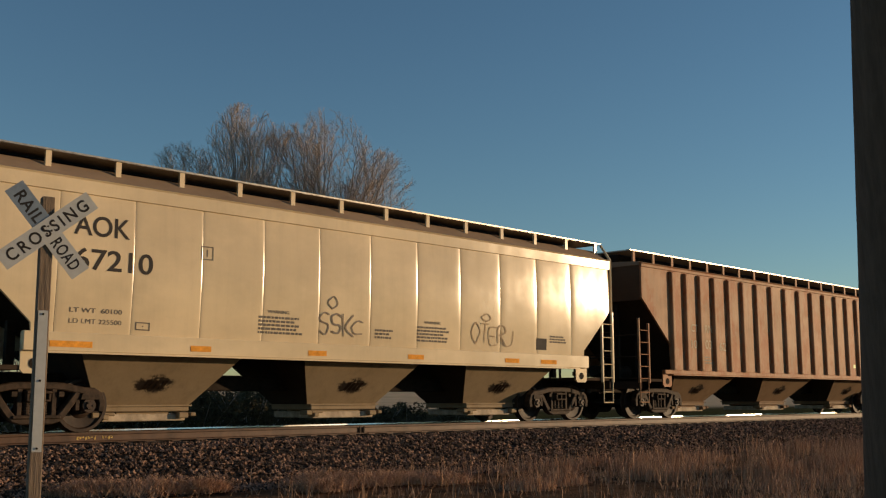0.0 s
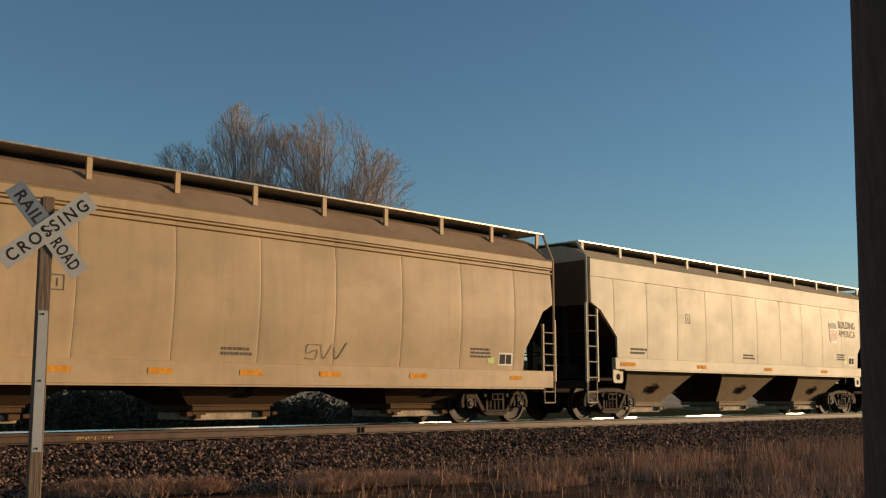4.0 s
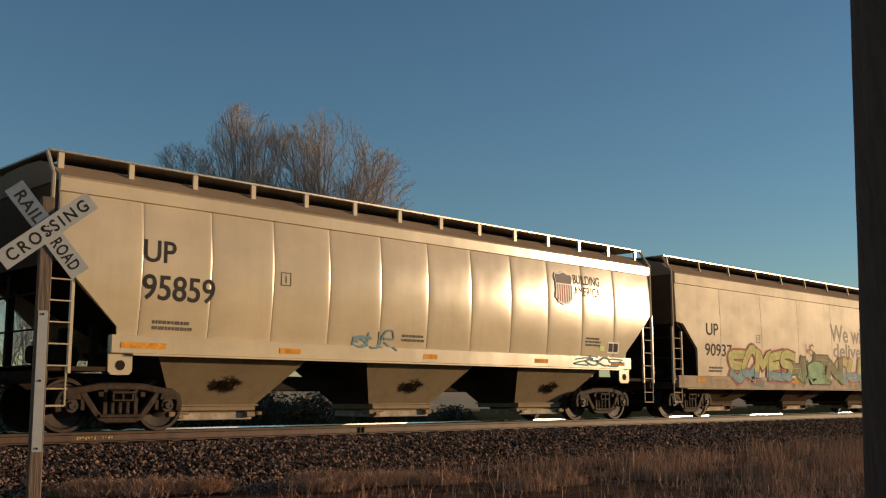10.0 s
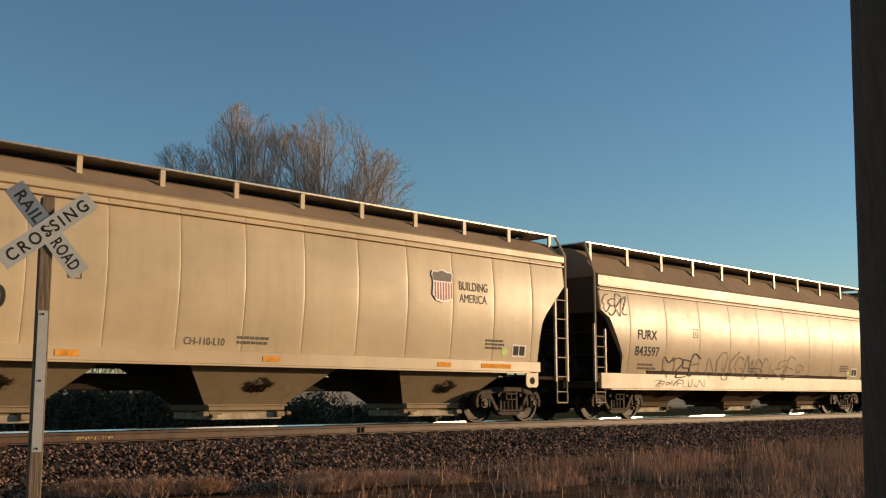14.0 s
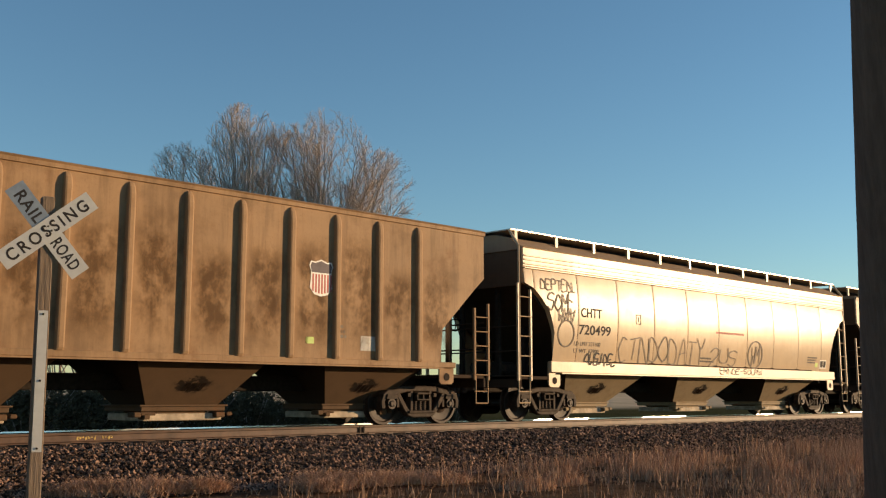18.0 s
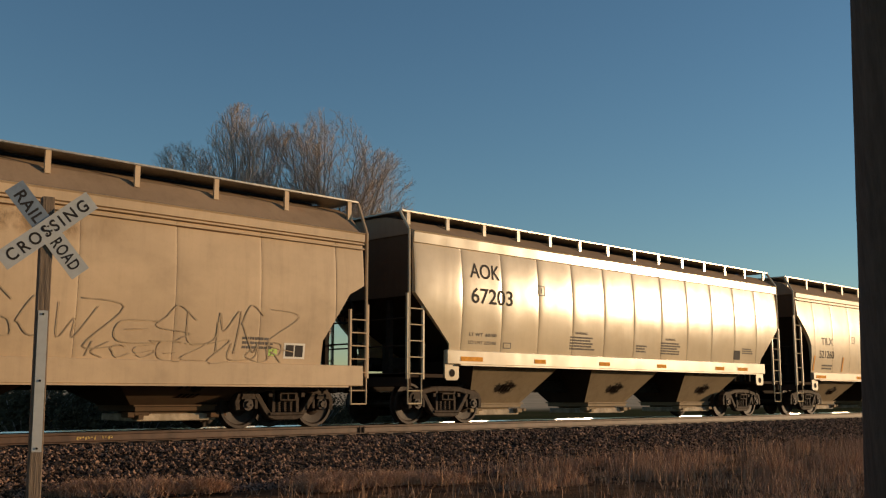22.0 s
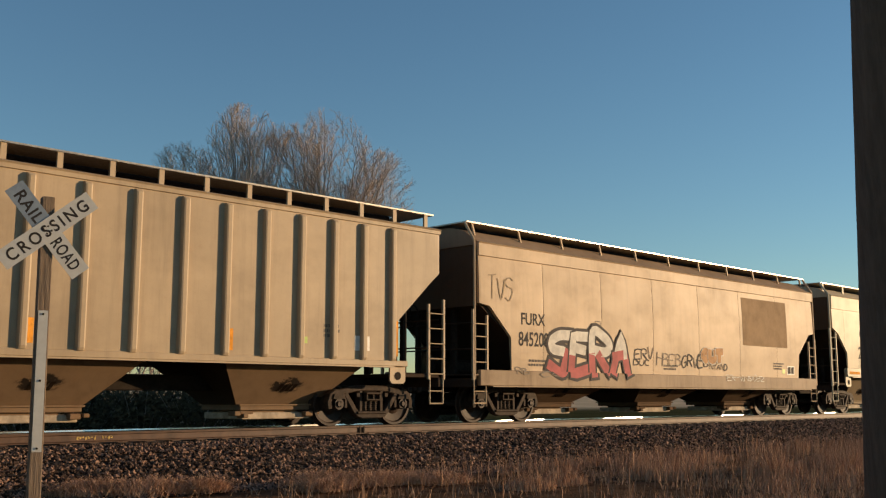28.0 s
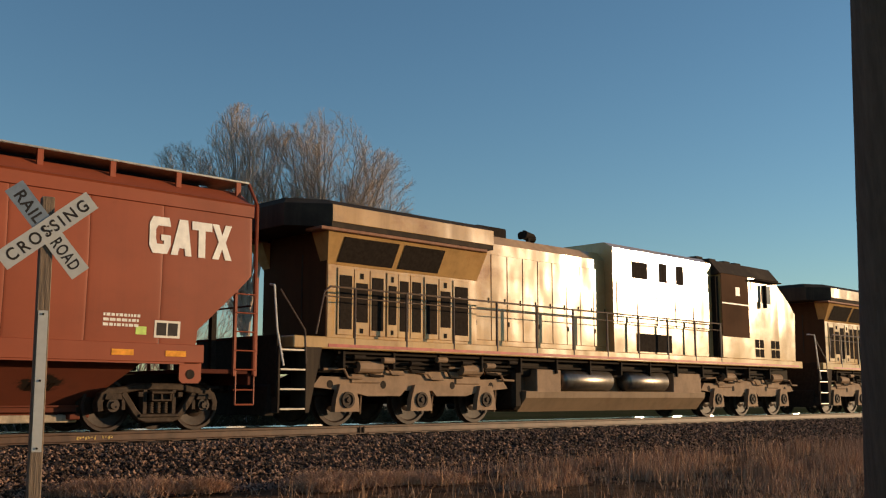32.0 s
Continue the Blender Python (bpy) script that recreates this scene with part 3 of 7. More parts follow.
    part("center_sill", Mesh().box(0.05, L - 0.05, -0.22, 0.22, 0.72, 1.02, 0.02), UNDER, ob)
    # ends
    for e in (0, 1):
        def mx(x):
            return x if not e else L - x
        sgn = 1 if not e else -1
        pl = Mesh().box(*sorted((mx(-0.12), mx(1.0))), -W + 0.05, W - 0.05, 1.02, 1.10, 0.01)
        pl.box(*sorted((mx(-0.12), mx(-0.02))), -W + 0.05, W - 0.05, 0.82, 1.12, 0.01)
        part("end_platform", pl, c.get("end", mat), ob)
        zn = NOTCH[key][0][1]
        for y in (-0.62, 0.62):
            part("end_post", Mesh().box(*sorted((mx(0.12), mx(0.24))), y - 0.06, y + 0.06, 1.1, zn - 0.1, 0.01), UNDER, ob)
            part("end_strut", Mesh().box(*sorted((mx(1.1), mx(1.25))), y - 0.06, y + 0.06, 1.1, zn - 1.0, 0.01), UNDER, ob)
        for z in (1.7, 2.3):
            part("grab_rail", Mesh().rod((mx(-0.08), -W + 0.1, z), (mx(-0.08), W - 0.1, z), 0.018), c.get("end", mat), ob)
        for s in (-1, 1):
            ladder(ob, c.get("trim", mat), zn - 0.02 if c["lad"] is None else c["lad"], 0.98, 5, pose(mx(-0.16), s * (W - 0.03), 0), e)
            if c["post"]:
                part("corner_post", Mesh().path([(mx(-0.12), s * (W - 0.02), 1.0), (mx(-0.12), s * (W - 0.02), zt + 0.02), (mx(-0.12), s * 1.28, 4.66)], 0.035, 6), c.get("trim", mat), ob)
        part("coupler", COUPLER, TRUCK, ob, at=pose(mx(-0.28), 0, 0, 0, 0, 180 if not e else 0))
    if c.get("wheel", True):
        part("brake_wheel", Mesh().turned([(-0.2, 0.27), (-0.17, 0.29), (-0.2, 0.31), (-0.23, 0.29), (-0.2, 0.27)], 16, "x").rod((-0.2, -0.28, 0), (-0.2, 0.28, 0), 0.015).rod((-0.2, 0, -0.28), (-0.2, 0, 0.28), 0.015).rod((-0.25, 0, 0), (0.0, 0, 0), 0.02), UNDER, ob, at=pose(0, 0.5, 2.55))
        part("brake_cylinder", Mesh().rod((0.5, 0.5, 1.35), (1.0, 0.5, 1.35), 0.16, 14), UNDER, ob)
        part("air_tank", Mesh().rod((0.35, -0.35, 1.3), (0.95, -0.35, 1.3), 0.19, 14), UNDER, ob)
    # roof walk
    if c["walk"]:
        for s in (-1, 1):
            b = Mesh().box(-0.1, L + 0.1, *sorted((s * 0.56, s * 1.31)), 4.67, 4.70, 0)
            b.box(-0.1, L + 0.1, *sorted((s * 1.31, s * 1.32)), 4.676, 4.704, 0)
            part("running_board", b, BOARD, ob, "galvanised grating walkway along the roof")
        for e in (-0.1, L - 0.35):
            part("running_board", Mesh().box(e, e + 0.45, -0.555, 0.555, 4.67, 4.70, 0), BOARD, ob)
        bn = c["walk"]
        zr = zt + ((c.get("top", 4.63)) - zt) * 0.5
        bw, sl = c.get("bracket", (0.05, 0.0))
        mk = Mesh().prism([(-bw + sl, zr - 0.02), (bw + sl, zr - 0.02), (bw, 4.67), (-bw, 4.67)], -0.025, 0.025)
        mk = fix(mk.mesh("board_bracket", c.get("trim", mat)))
        for k in range(bn):
            x = 0.12 + (L - 0.24) * k / (bn - 1)
            for s in (-1, 1):
                part("board_bracket", mk, mat, ob, at=pose(x, s * 1.27, 0))
        part("hatch_trough", Mesh().box(0.5, L - 0.5, -0.5, 0.5, c.get("top", 4.63) - 0.1, 4.73, 0.02), UNDER, ob, "dark continuous hatch trough")
        for k in range(5 * n - 3):
            part("roof_hatch", HATCH, UNDER, ob, at=pose(1.6 + (L - 3.2) * k / (5 * n - 4), 0, c.get("top", 4.63) - 0.06))
    truck(ob, 1.5)
    truck(ob, L - 1.5)
    return ob

# ---- beside the track ----
def bark(name, rgb):
    m, t, b = nodes_of(name)
    n = noise_of(t, (6, 6, 0.5), 5, 8, 0.7)
    t.links.new(mix(t, ramp(t, n, 0.3, 0.75), [c * 0.6 for c in rgb], rgb), b.inputs["Base Color"])
    b.inputs["Roughness"].default_value = 0.9
    bump(t, b, n, 0.9, 0.02)
    return m


POST_WOOD = bark("weathered_post_wood", (0.27, 0.19, 0.125))
POLE_WOOD = bark("dark_creosoted_pole_wood", (0.19, 0.115, 0.075))
TWIG = bark("grey_brown_bark", (0.56, 0.44, 0.35))
SHRUB = bark("dark_shrub_bark", (0.42, 0.34, 0.28))
SIGN = plain("aged_white_sheeting", (0.55, 0.53, 0.48), 0.4, 0, 0.06, 9, 0)
# White sheeting coloured blue-grey for the sky it reflects away from the sun.
SIGN_BACK = plain("sky_tinted_blue_grey_sheeting", (0.23, 0.27, 0.31), 0.4, 0.0, 0.12, 9, 0)

def crossing_sign():
    ob = thing("railroad_crossbuck", "weathered white crossbuck sign on a brown wooden post", "crossing sign", at=pose(4.86, 11.3, GROUND, 0, -0.4, -15.0))
    part("post", Mesh().box(-0.07, 0.07, -0.07, 0.07, -0.3, 3.66, 0.008), POST_WOOD, ob, "brown weathered timber post")
    strip = part("reflective_strip", Mesh().box(-0.052, 0.052, -0.076, -0.0715, 0.80, 2.36), SIGN, ob, "white reflective strip bolted to the post")
    for z in (0.84, 1.58, 2.32):
        part("bolt", Mesh().rod((0.0, -0.086, z), (0.0, -0.076, z), 0.012, 8), UNDER, strip)
    for name, ang, y, words in (("rear_board", -51.5, -0.084, (("RAIL", -0.53), ("ROAD", 0.13))), ("front_board", 39.5, -0.092, (("CROSSING", -0.53),))):
        b = part(name, Mesh().prism([(-0.61 if len(words) < 2 else 0.0, -0.115), (0.61, -0.115), (0.61, 0.115), (-0.61 if len(words) < 2 else 0.0, 0.115)], -0.0025, 0.0025), SIGN, ob,
                 "white sheet board with black capitals", at=pose(0.0, y, 3.27, 0, -ang, 0))
        if len(words) > 1:
            # this half has its sky reflection painted on
            part("dulled_sheet", Mesh().prism([(-0.61, -0.115), (-0.001, -0.115), (-0.001, 0.115), (-0.61, 0.115)], -0.0025, 0.0025), SIGN_BACK, b, "half of the board painted blue-grey as if reflecting the sky")
        for text, x in words:
            cu = bpy.data.curves.new("lettering", "FONT")
            cu.body, cu.size, cu.offset, cu.space_character = text, 0.132 / 0.69, 0.004, 1.36 if len(text) > 4 else 1.12
            tmp = bpy.data.objects.new("lettering", cu)
            me = bpy.data.meshes.new_from_object(tmp)
            bpy.data.objects.remove(tmp)
            me.materials.clear()
            me.materials.append(BLACK)
            wd = max(v.co.x for v in me.vertices)
            me.transform(Matrix.Diagonal(((1.06 if len(text) > 4 else 0.40) / wd, 1, 1, 1)))
            lt = new("lettering", me)
            lt.parent = b
            lt.matrix_basis = pose(x, -0.0035, -0.066, 90, 0, 0)
        for x in (-0.03, 0.03):
            part("bolt", Mesh().rod((x, -0.012, -x), (x, -0.002, -x), 0.011, 8), UNDER, b)
    return ob


def utility_pole():
    ob = thing("utility_pole", "dark weathered wooden utility pole, leaning slightly", "pole", at=pose(0, 0, 0))
    m = Mesh()
    rr = random.Random(2)
    rows = []
    n = 26
    wob = [rr.uniform(-0.006, 0.006) for _ in range(n)]
    for k in range(50):
        z = -1.0 + k * 0.2
        cx, cy = 5.195 - 0.126 * (z - 0.14), 2.058 - 0.0795 * (z - 0.14)
        r = 0.162 - 0.004 * (z + 0.8)
        rows.append([(cx + (r + wob[i % n] + rr.uniform(-0.0012, 0.0012)) * math.cos(2 * math.pi * i / n),
                      cy + (r + wob[i % n] + rr.uniform(-0.0012, 0.0012)) * math.sin(2 * math.pi * i / n), z) for i in range(n + 1)])
        rows[-1][-1] = rows[-1][0]
    m.grid(rows)
    part("pole_shaft", m, POLE_WOOD, ob, smooth=True)
    return ob


crossing_sign()
utility_pole()


def fan_tree(seed, lobes, limbs=10, girth=0.12, forks=(10, 6, 4), reach=(2.3, 1.0, 0.45), thin=(0.016, 0.0085, 0.006), foot=1.2, tall=1.0):
    """A leafless tree: limbs fan out from near the ground to lobes of the crown (sideways, height, half width, half height), and fork three times."""
    rr = random.Random(seed)
    wood, twigs = Mesh(), Mesh()
    def within(p):
        return any(((p.x - cx) / rx) ** 2 + (p.y / (rx * 1.15)) ** 2 + ((p.z - cz) / rz) ** 2 < rr.uniform(0.85, 1.12) for cx, cz, rx, rz in lobes) or p.z < lobes[-1][1]
    def fork(p, d, level):
        u = d.orthogonal().normalized()
        a = rr.uniform(0, 6.283)
        nd = (d + (u * math.cos(a) + d.cross(u) * math.sin(a)) * rr.uniform(0.5, 1.0 + 0.15 * level) + (p - Vector((0, 0, foot * 0.8))).normalized() * 0.3).normalized()
        length = reach[level] * rr.uniform(0.55, 1.15)
        for _ in range(4):
            if within(p + nd * length):
                break
            length *= 0.72
        else:
            return
        bend = Vector((rr.uniform(-1, 1), rr.uniform(-1, 1), rr.uniform(-0.2, 1.0))) * 0.12
        mid = p + nd * length * 0.5
        q = mid + (nd + bend).normalized() * length * 0.5
        r = thin[level]
        m = wood if level == 0 else twigs
        if level < 2:
            m.rod(p, mid, r, 4 - level, r * 0.8)
            m.rod(mid, q, r * 0.8, 4 - level, r * 0.6)
        else:
            m.rod(p, q, r, 3, r * 0.7)
        if level < 2:
            for k in range(forks[level + 1]):
                s_ = rr.uniform(0.25, 1.0)
                fork(p.lerp(mid, s_ * 2) if s_ < 0.5 else mid.lerp(q, s_ * 2 - 1), (nd + bend * s_).normalized(), level + 1)
    wood.rod((0, 0, -0.3), (0, 0, foot + 0.2), girth * 1.7, 8, girth * 1.4)
    for cx, cz, rx, rz in lobes:
        for k in range(limbs):
            a, e = rr.uniform(0, 6.283), rr.uniform(0.05, 1.35)
            tip = Vector((cx + rx * math.cos(a) * math.cos(e) * 0.9, rx * math.sin(a) * math.cos(e), cz + rz * math.sin(e) * 0.93))
            base = Vector((tip.x * 0.04, tip.y * 0.04, foot * rr.uniform(0.7, 1.0)))
            ctrl = Vector((tip.x * 0.48, tip.y * 0.48, base.z + (tip.z - base.z) * rr.uniform(0.38, 0.55)))
            pts = [base * (1 - v) ** 2 + ctrl * 2 * v * (1 - v) + tip * v * v for v in (i / 12 for i in range(13))]
            pts = [p + Vector((rr.gauss(0, 0.06), rr.gauss(0, 0.06), 0)) * tall if 0 < i < 12 else p for i, p in enumerate(pts)]
            for i in range(12):
                r0, r1 = (girth * (1 - 0.9 * (j / 12) ** 0.7) for j in (i, i + 1))
                wood.rod(pts[i], pts[i + 1], max(0.008 * tall, r0), 6 if i < 6 else 4, max(0.007 * tall, r1))
            for k2 in range(forks[0]):
                v = rr.uniform(0.38, 1.0) * 11.99
                i = int(v)
                fork(pts[i].lerp(pts[i + 1], v - i), (pts[i + 1] - pts[i]).normalized(), 0)
    return wood, twigs


def bare_tree(x, y, seed, lobes, name="bare_tree", label="leafless grey-brown deciduous tree behind the railway", cat="tree", **kw):
    ob = thing(name, label, cat, "leafless trees behind the track" if cat == "tree" else "leafless shrubs behind the track", at=pose(x, y, GROUND, 0, 0, -44.73))
    wood, twigs = fan_tree(seed, lobes, **kw)
    for nm, m in (("trunk", wood), ("crown", twigs)):
        part(nm, m.mesh(nm, TWIG if cat == "tree" else SHRUB), TWIG, ob)
    return ob


def spot(px, depth):
    """A place on the ground: sideways angle as a share of the view's half width, and metres ahead."""
    a = radians(44.73)
    side = px * math.tan(radians(47.07 / 2)) * depth
    return (math.sin(a) * depth + math.cos(a) * side, math.cos(a) * depth - math.sin(a) * side)


# two trees side by side
for side, sd, lobes in ((-10.6, 5, ((-0.45, 14.5, 2.3, 3.1), (-3.6, 12.7, 2.4, 2.7), (0.9, 12.6, 3.2, 3.7))),
                        (-6.4, 9, ((0.25, 14.5, 2.3, 3.2), (3.2, 12.4, 1.9, 2.7), (-2.0, 13.3, 2.1, 3.2), (0.3, 11.2, 4.8, 3.0)))):
    a = radians(44.73)
    bare_tree(math.sin(a) * 55 + math.cos(a) * side, math.cos(a) * 55 - math.sin(a) * side, sd, lobes, foot=6.4, limbs=12)
for px, dep, sd, h in ((-0.93, 45, 3, 8.6), (-0.80, 48, 5, 8.0), (-0.70, 47, 8, 8.9), (-0.58, 50, 9, 7.7), (-1.03, 47, 13, 8.3), (-0.86, 54, 15, 10.4), (-0.64, 56, 18, 9.6)):
    bare_tree(*spot(px, dep), sd, ((-1.3, h * 0.66, 1.9, h * 0.32), (1.4, h * 0.62, 2.1, h * 0.34), (0.0, h * 0.36, 3.3, h * 0.34)), "bare_shrub", "tangled leafless shrub behind the railway", "shrub",
              limbs=4, girth=0.06, forks=(7, 4, 2), reach=(1.8, 1.0, 0.5), thin=(0.014, 0.009, 0.007), foot=0.6, tall=0.9)

LEAF = plain("dull_olive_foliage", (0.115, 0.088, 0.045), 0.9, 0, 0.5, 3, 0, 0.05)

def low_bush(x, y, seed, size):
    rr = random.Random(seed)
    ob = thing("low_bush", "low rounded brown-olive bush in the field behind the track", "bush", "low bushes behind the track", at=pose(x, y, GROUND))
    m, st = Mesh(), Mesh()
    for k in range(9):
        a = rr.uniform(0, 6.283)
        st.rod((0, 0, 0), (math.cos(a) * size * 0.6, math.sin(a) * size * 0.6, size * rr.uniform(0.5, 0.9)), 0.025, 4, 0.008)
    for k in range(2800):
        a, e, r = rr.uniform(0, 6.283), rr.uniform(0.0, 1.5), size * rr.uniform(0.55, 1.0) ** 0.5
        r *= 0.85 + 0.2 * math.sin(a * 3 + seed) * math.sin(e * 4)
        p = Vector((math.cos(a) * math.cos(e) * r * 1.25, math.sin(a) * math.cos(e) * r * 1.25, math.sin(e) * r))
        u = Vector((rr.uniform(-1, 1), rr.uniform(-1, 1), rr.uniform(-1, 1))).normalized()
        w = u.orthogonal().normalized() * 0.04
        m.face_set([p - w, p + u * 0.11, p + w], [(0, 1, 2)])
    part("woody_base", st, TWIG, ob)
    part("foliage", m.mesh("foliage", LEAF), LEAF, ob)
    return ob


for px, dep, sd, s in ((-0.56, 29, 1, 1.15), (-0.68, 30, 2, 1.05), (-0.20, 33, 3, 1.1), (-0.33, 32, 4, 1.1), (-0.9, 29, 6, 1.1), (-0.08, 36, 7, 1.1), (-0.28, 38, 8, 1.5), (-0.44, 36, 9, 1.5), (-0.78, 32, 10, 1.3), (-0.97, 33, 11, 1.4), (-0.50, 31, 12, 1.2), (-0.38, 29, 13, 1.1), (-0.73, 28, 14, 1.2), (-0.84, 27, 15, 1.2), (-0.62, 34, 16, 1.4), (-0.14, 34, 17, 1.0), (0.02, 38, 18, 1.0), (-1.0, 28, 19, 1.2), (-0.93, 25, 20, 1.3), (-0.80, 26, 21, 1.4), (-0.67, 25.5, 22, 1.3), (-0.55, 26, 23, 1.35), (-0.43, 27, 24, 1.2), (-0.30, 28, 25, 1.2)):
    low_bush(*spot(px, dep), sd, s * (1.4 if px < -0.35 else 1.15))

# ---- loose rock and dry grass ----
def loose_rock():
    rs = np.random.RandomState(5)
    n = 66000
    u = rs.rand(n)
    x = -1 + 62 * u ** 1.5
    d = rs.rand(n)
    y = -1.45 - 3.1 * d ** 1.25
    z = np.interp(-y, [1.4, 1.7, 2.15, 3.4, 4.6], [-0.215, -0.215, -0.3, GROUND, GROUND]) + 0.012
    y = y + TRACK
    s = rs.uniform(0.018, 0.052, n) * (1 + 0.006 * x)
    base = np.array([(1, 0, 0), (0, 1, 0), (-1, 0, 0), (0, -1, 0), (0, 0, 1), (0, 0, -1)], float)
    v = base[None] * rs.uniform(0.55, 1.25, (n, 6, 1)) + rs.uniform(-0.3, 0.3, (n, 6, 3))
    a = rs.rand(n) * 6.283
    c, k = np.cos(a), np.sin(a)
    vx, vy = v[:, :, 0] * c[:, None] - v[:, :, 1] * k[:, None], v[:, :, 0] * k[:, None] + v[:, :, 1] * c[:, None]
    v = np.stack([vx, vy, v[:, :, 2] * 0.8], 2) * s[:, None, None] + np.stack([x, y, z], 1)[:, None]
    f = np.array([(0, 1, 4), (1, 2, 4), (2, 3, 4), (3, 0, 4), (1, 0, 5), (2, 1, 5), (3, 2, 5), (0, 3, 5)])
    faces = (f[None] + 6 * np.arange(n)[:, None, None]).reshape(-1, 3)
    me = bpy.data.meshes.new("loose_ballast")
    me.from_pydata(v.reshape(-1, 3).tolist(), [], faces.tolist())
    me.materials.append(STONE)
    return tagged(new("loose_ballast", me), "loose angular grey-brown crushed rock on the railway shoulder", "ballast", kind="stuff")


def dry_grass():
    m, t, b = nodes_of("dry_straw_grass")
    g = t.nodes.new("ShaderNodeNewGeometry")
    col = mix(t, g.outputs["Random Per Island"], (0.20, 0.10, 0.058), (0.66, 0.41, 0.26))
    t.links.new(col, b.inputs["Base Color"])
    b.inputs["Roughness"].default_value = 0.8
    b.inputs["Specular IOR Level"].default_value = 0.1
    rr = random.Random(12)
    V, F = [], []
    def blade(x, y, z, h, w, lean):
        a = rr.uniform(0, 6.283)
        dx, dy = math.cos(a) * lean * h, math.sin(a) * lean * h
        b_ = rr.uniform(0, 3.14)
        wx, wy = math.cos(b_) * w, math.sin(b_) * w
        n = len(V)
        V.extend([(x - wx, y - wy, z), (x + wx, y + wy, z), (x - wx * 0.7 + dx * 0.35, y - wy * 0.7 + dy * 0.35, z + h * 0.55),
                  (x + wx * 0.7 + dx * 0.35, y + wy * 0.7 + dy * 0.35, z + h * 0.55), (x + dx, y + dy, z + h * rr.uniform(0.85, 1.0))])
        F.extend([(n, n + 1, n + 3, n + 2), (n + 2, n + 3, n + 4)])
    # thin sparse stalks, thicker on the ground away from the crossing
    for k in range(9500):
        x = 8 + 45 * rr.random() ** 1.3
        y = 13.6 - 8.5 * rr.random() ** 1.2
        if noise.noise(Vector((x * 0.35, y * 0.4, 3.3))) < -0.15 and rr.random() < 0.75:
            continue
        far = min(1.0, max(0.15, (x - 8.0) / 9.0))
        if rr.random() > far:
            continue
        h = rr.uniform(0.2, 0.62)
        blade(x, y, GROUND - 0.02, h, rr.uniform(0.002, 0.0045) * (1 + 0.015 * x), rr.uniform(0.0, 0.28))
        if rr.random() < 0.3:
            for j in range(4):
                blade(x + rr.gauss(0, 0.03), y + rr.gauss(0, 0.03), GROUND, h * rr.uniform(0.4, 0.9), 0.003, rr.uniform(0.1, 0.7))
    # short dead grass between them
    for k in range(17000):
        x, y = 7 + 40 * rr.random() ** 1.3, 13.4 - 8.5 * rr.random() ** 1.1
        if noise.noise(Vector((x * 0.5, y * 0.6, 8.1))) < 0.0 or rr.random() > min(1.0, max(0.1, (x - 8.0) / 8.0)):
            continue
        for j in range(3):
            blade(x + rr.gauss(0, 0.05), y + rr.gauss(0, 0.05), GROUND - 0.01, rr.uniform(0.06, 0.2), 0.004, rr.uniform(0.2, 1.0))
    # dense reddish tufts
    for cx, cy, rad, tall in ((15.3, 10.1, 0.55, 0.42), (16.7, 8.75, 0.5, 0.55), (17.1, 8.95, 0.45, 0.52), (18.6, 8.7, 0.5, 0.55), (19.0, 8.5, 0.4, 0.5), (13.2, 10.6, 0.4, 0.3), (21.0, 9.2, 0.7, 0.5), (24.5, 9.8, 0.9, 0.55), (12.2, 10.4, 0.35, 0.28)):
        for j in range(900):
            q = rr.random() ** 0.6 * rad
            a = rr.uniform(0, 6.283)
            blade(cx + q * 1.3 * math.cos(a), cy + q * math.sin(a), GROUND - 0.01, tall * (1 - 0.5 * (q / rad) ** 2) * rr.uniform(0.5, 1.1), 0.0035, rr.uniform(0.05, 0.45))
    # scattered clumps with bare gaps between them
    for k in range(150):
        cx, cy = 11.5 + 30 * rr.random() ** 1.25, 13.3 - 7.5 * rr.random()
        if noise.noise(Vector((cx * 0.4, cy * 0.5, 5.7))) < -0.12:
            continue
        rad, tall = rr.uniform(0.2, 0.55), rr.uniform(0.2, 0.5) * min(1.0, 0.45 + (cx - 11.5) / 12)
        for j in range(int(420 * rad)):
            q = rr.random() ** 0.6 * rad
            a = rr.uniform(0, 6.283)
            blade(cx + q * 1.3 * math.cos(a), cy + q * math.sin(a), GROUND - 0.01, tall * rr.uniform(0.4, 1.1), rr.uniform(0.003, 0.005), rr.uniform(0.03, 0.5))
    # flattened straw mounds at the foot of the shoulder
    for cx, cy, rad, hm in ((7.0, 13.9, 0.55, 0.16), (7.5, 13.5, 0.5, 0.2), (8.2, 13.2, 0.3, 0.16), (6.75, 14.1, 0.4, 0.14), (10.2, 13.0, 0.5, 0.2), (10.5, 12.4, 0.55, 0.18), (11.1, 12.4, 0.5, 0.16), (11.7, 11.9, 0.45, 0.12), (9.6, 12.2, 0.35, 0.1)):
        for j in range(1700):
            q = rr.random() ** 0.5 * rad
            a = rr.uniform(0, 6.283)
            hh = hm * (1 - (q / rad) ** 2)
            blade(cx + q * 1.3 * math.cos(a), cy + q * math.sin(a), GROUND + 0.03 + hh * rr.uniform(0.2, 0.9), 0.13 * rr.uniform(0.5, 1.4), 0.004, rr.uniform(0.5, 1.8))
    me = bpy.data.meshes.new("dry_grass")
    me.from_pydata(V, [], F)
    me.materials.append(m)
    return tagged(new("dry_grass", me), "dry straw-coloured winter grass and weeds along the embankment", "grass", kind="stuff")


loose_rock()
dry_grass()

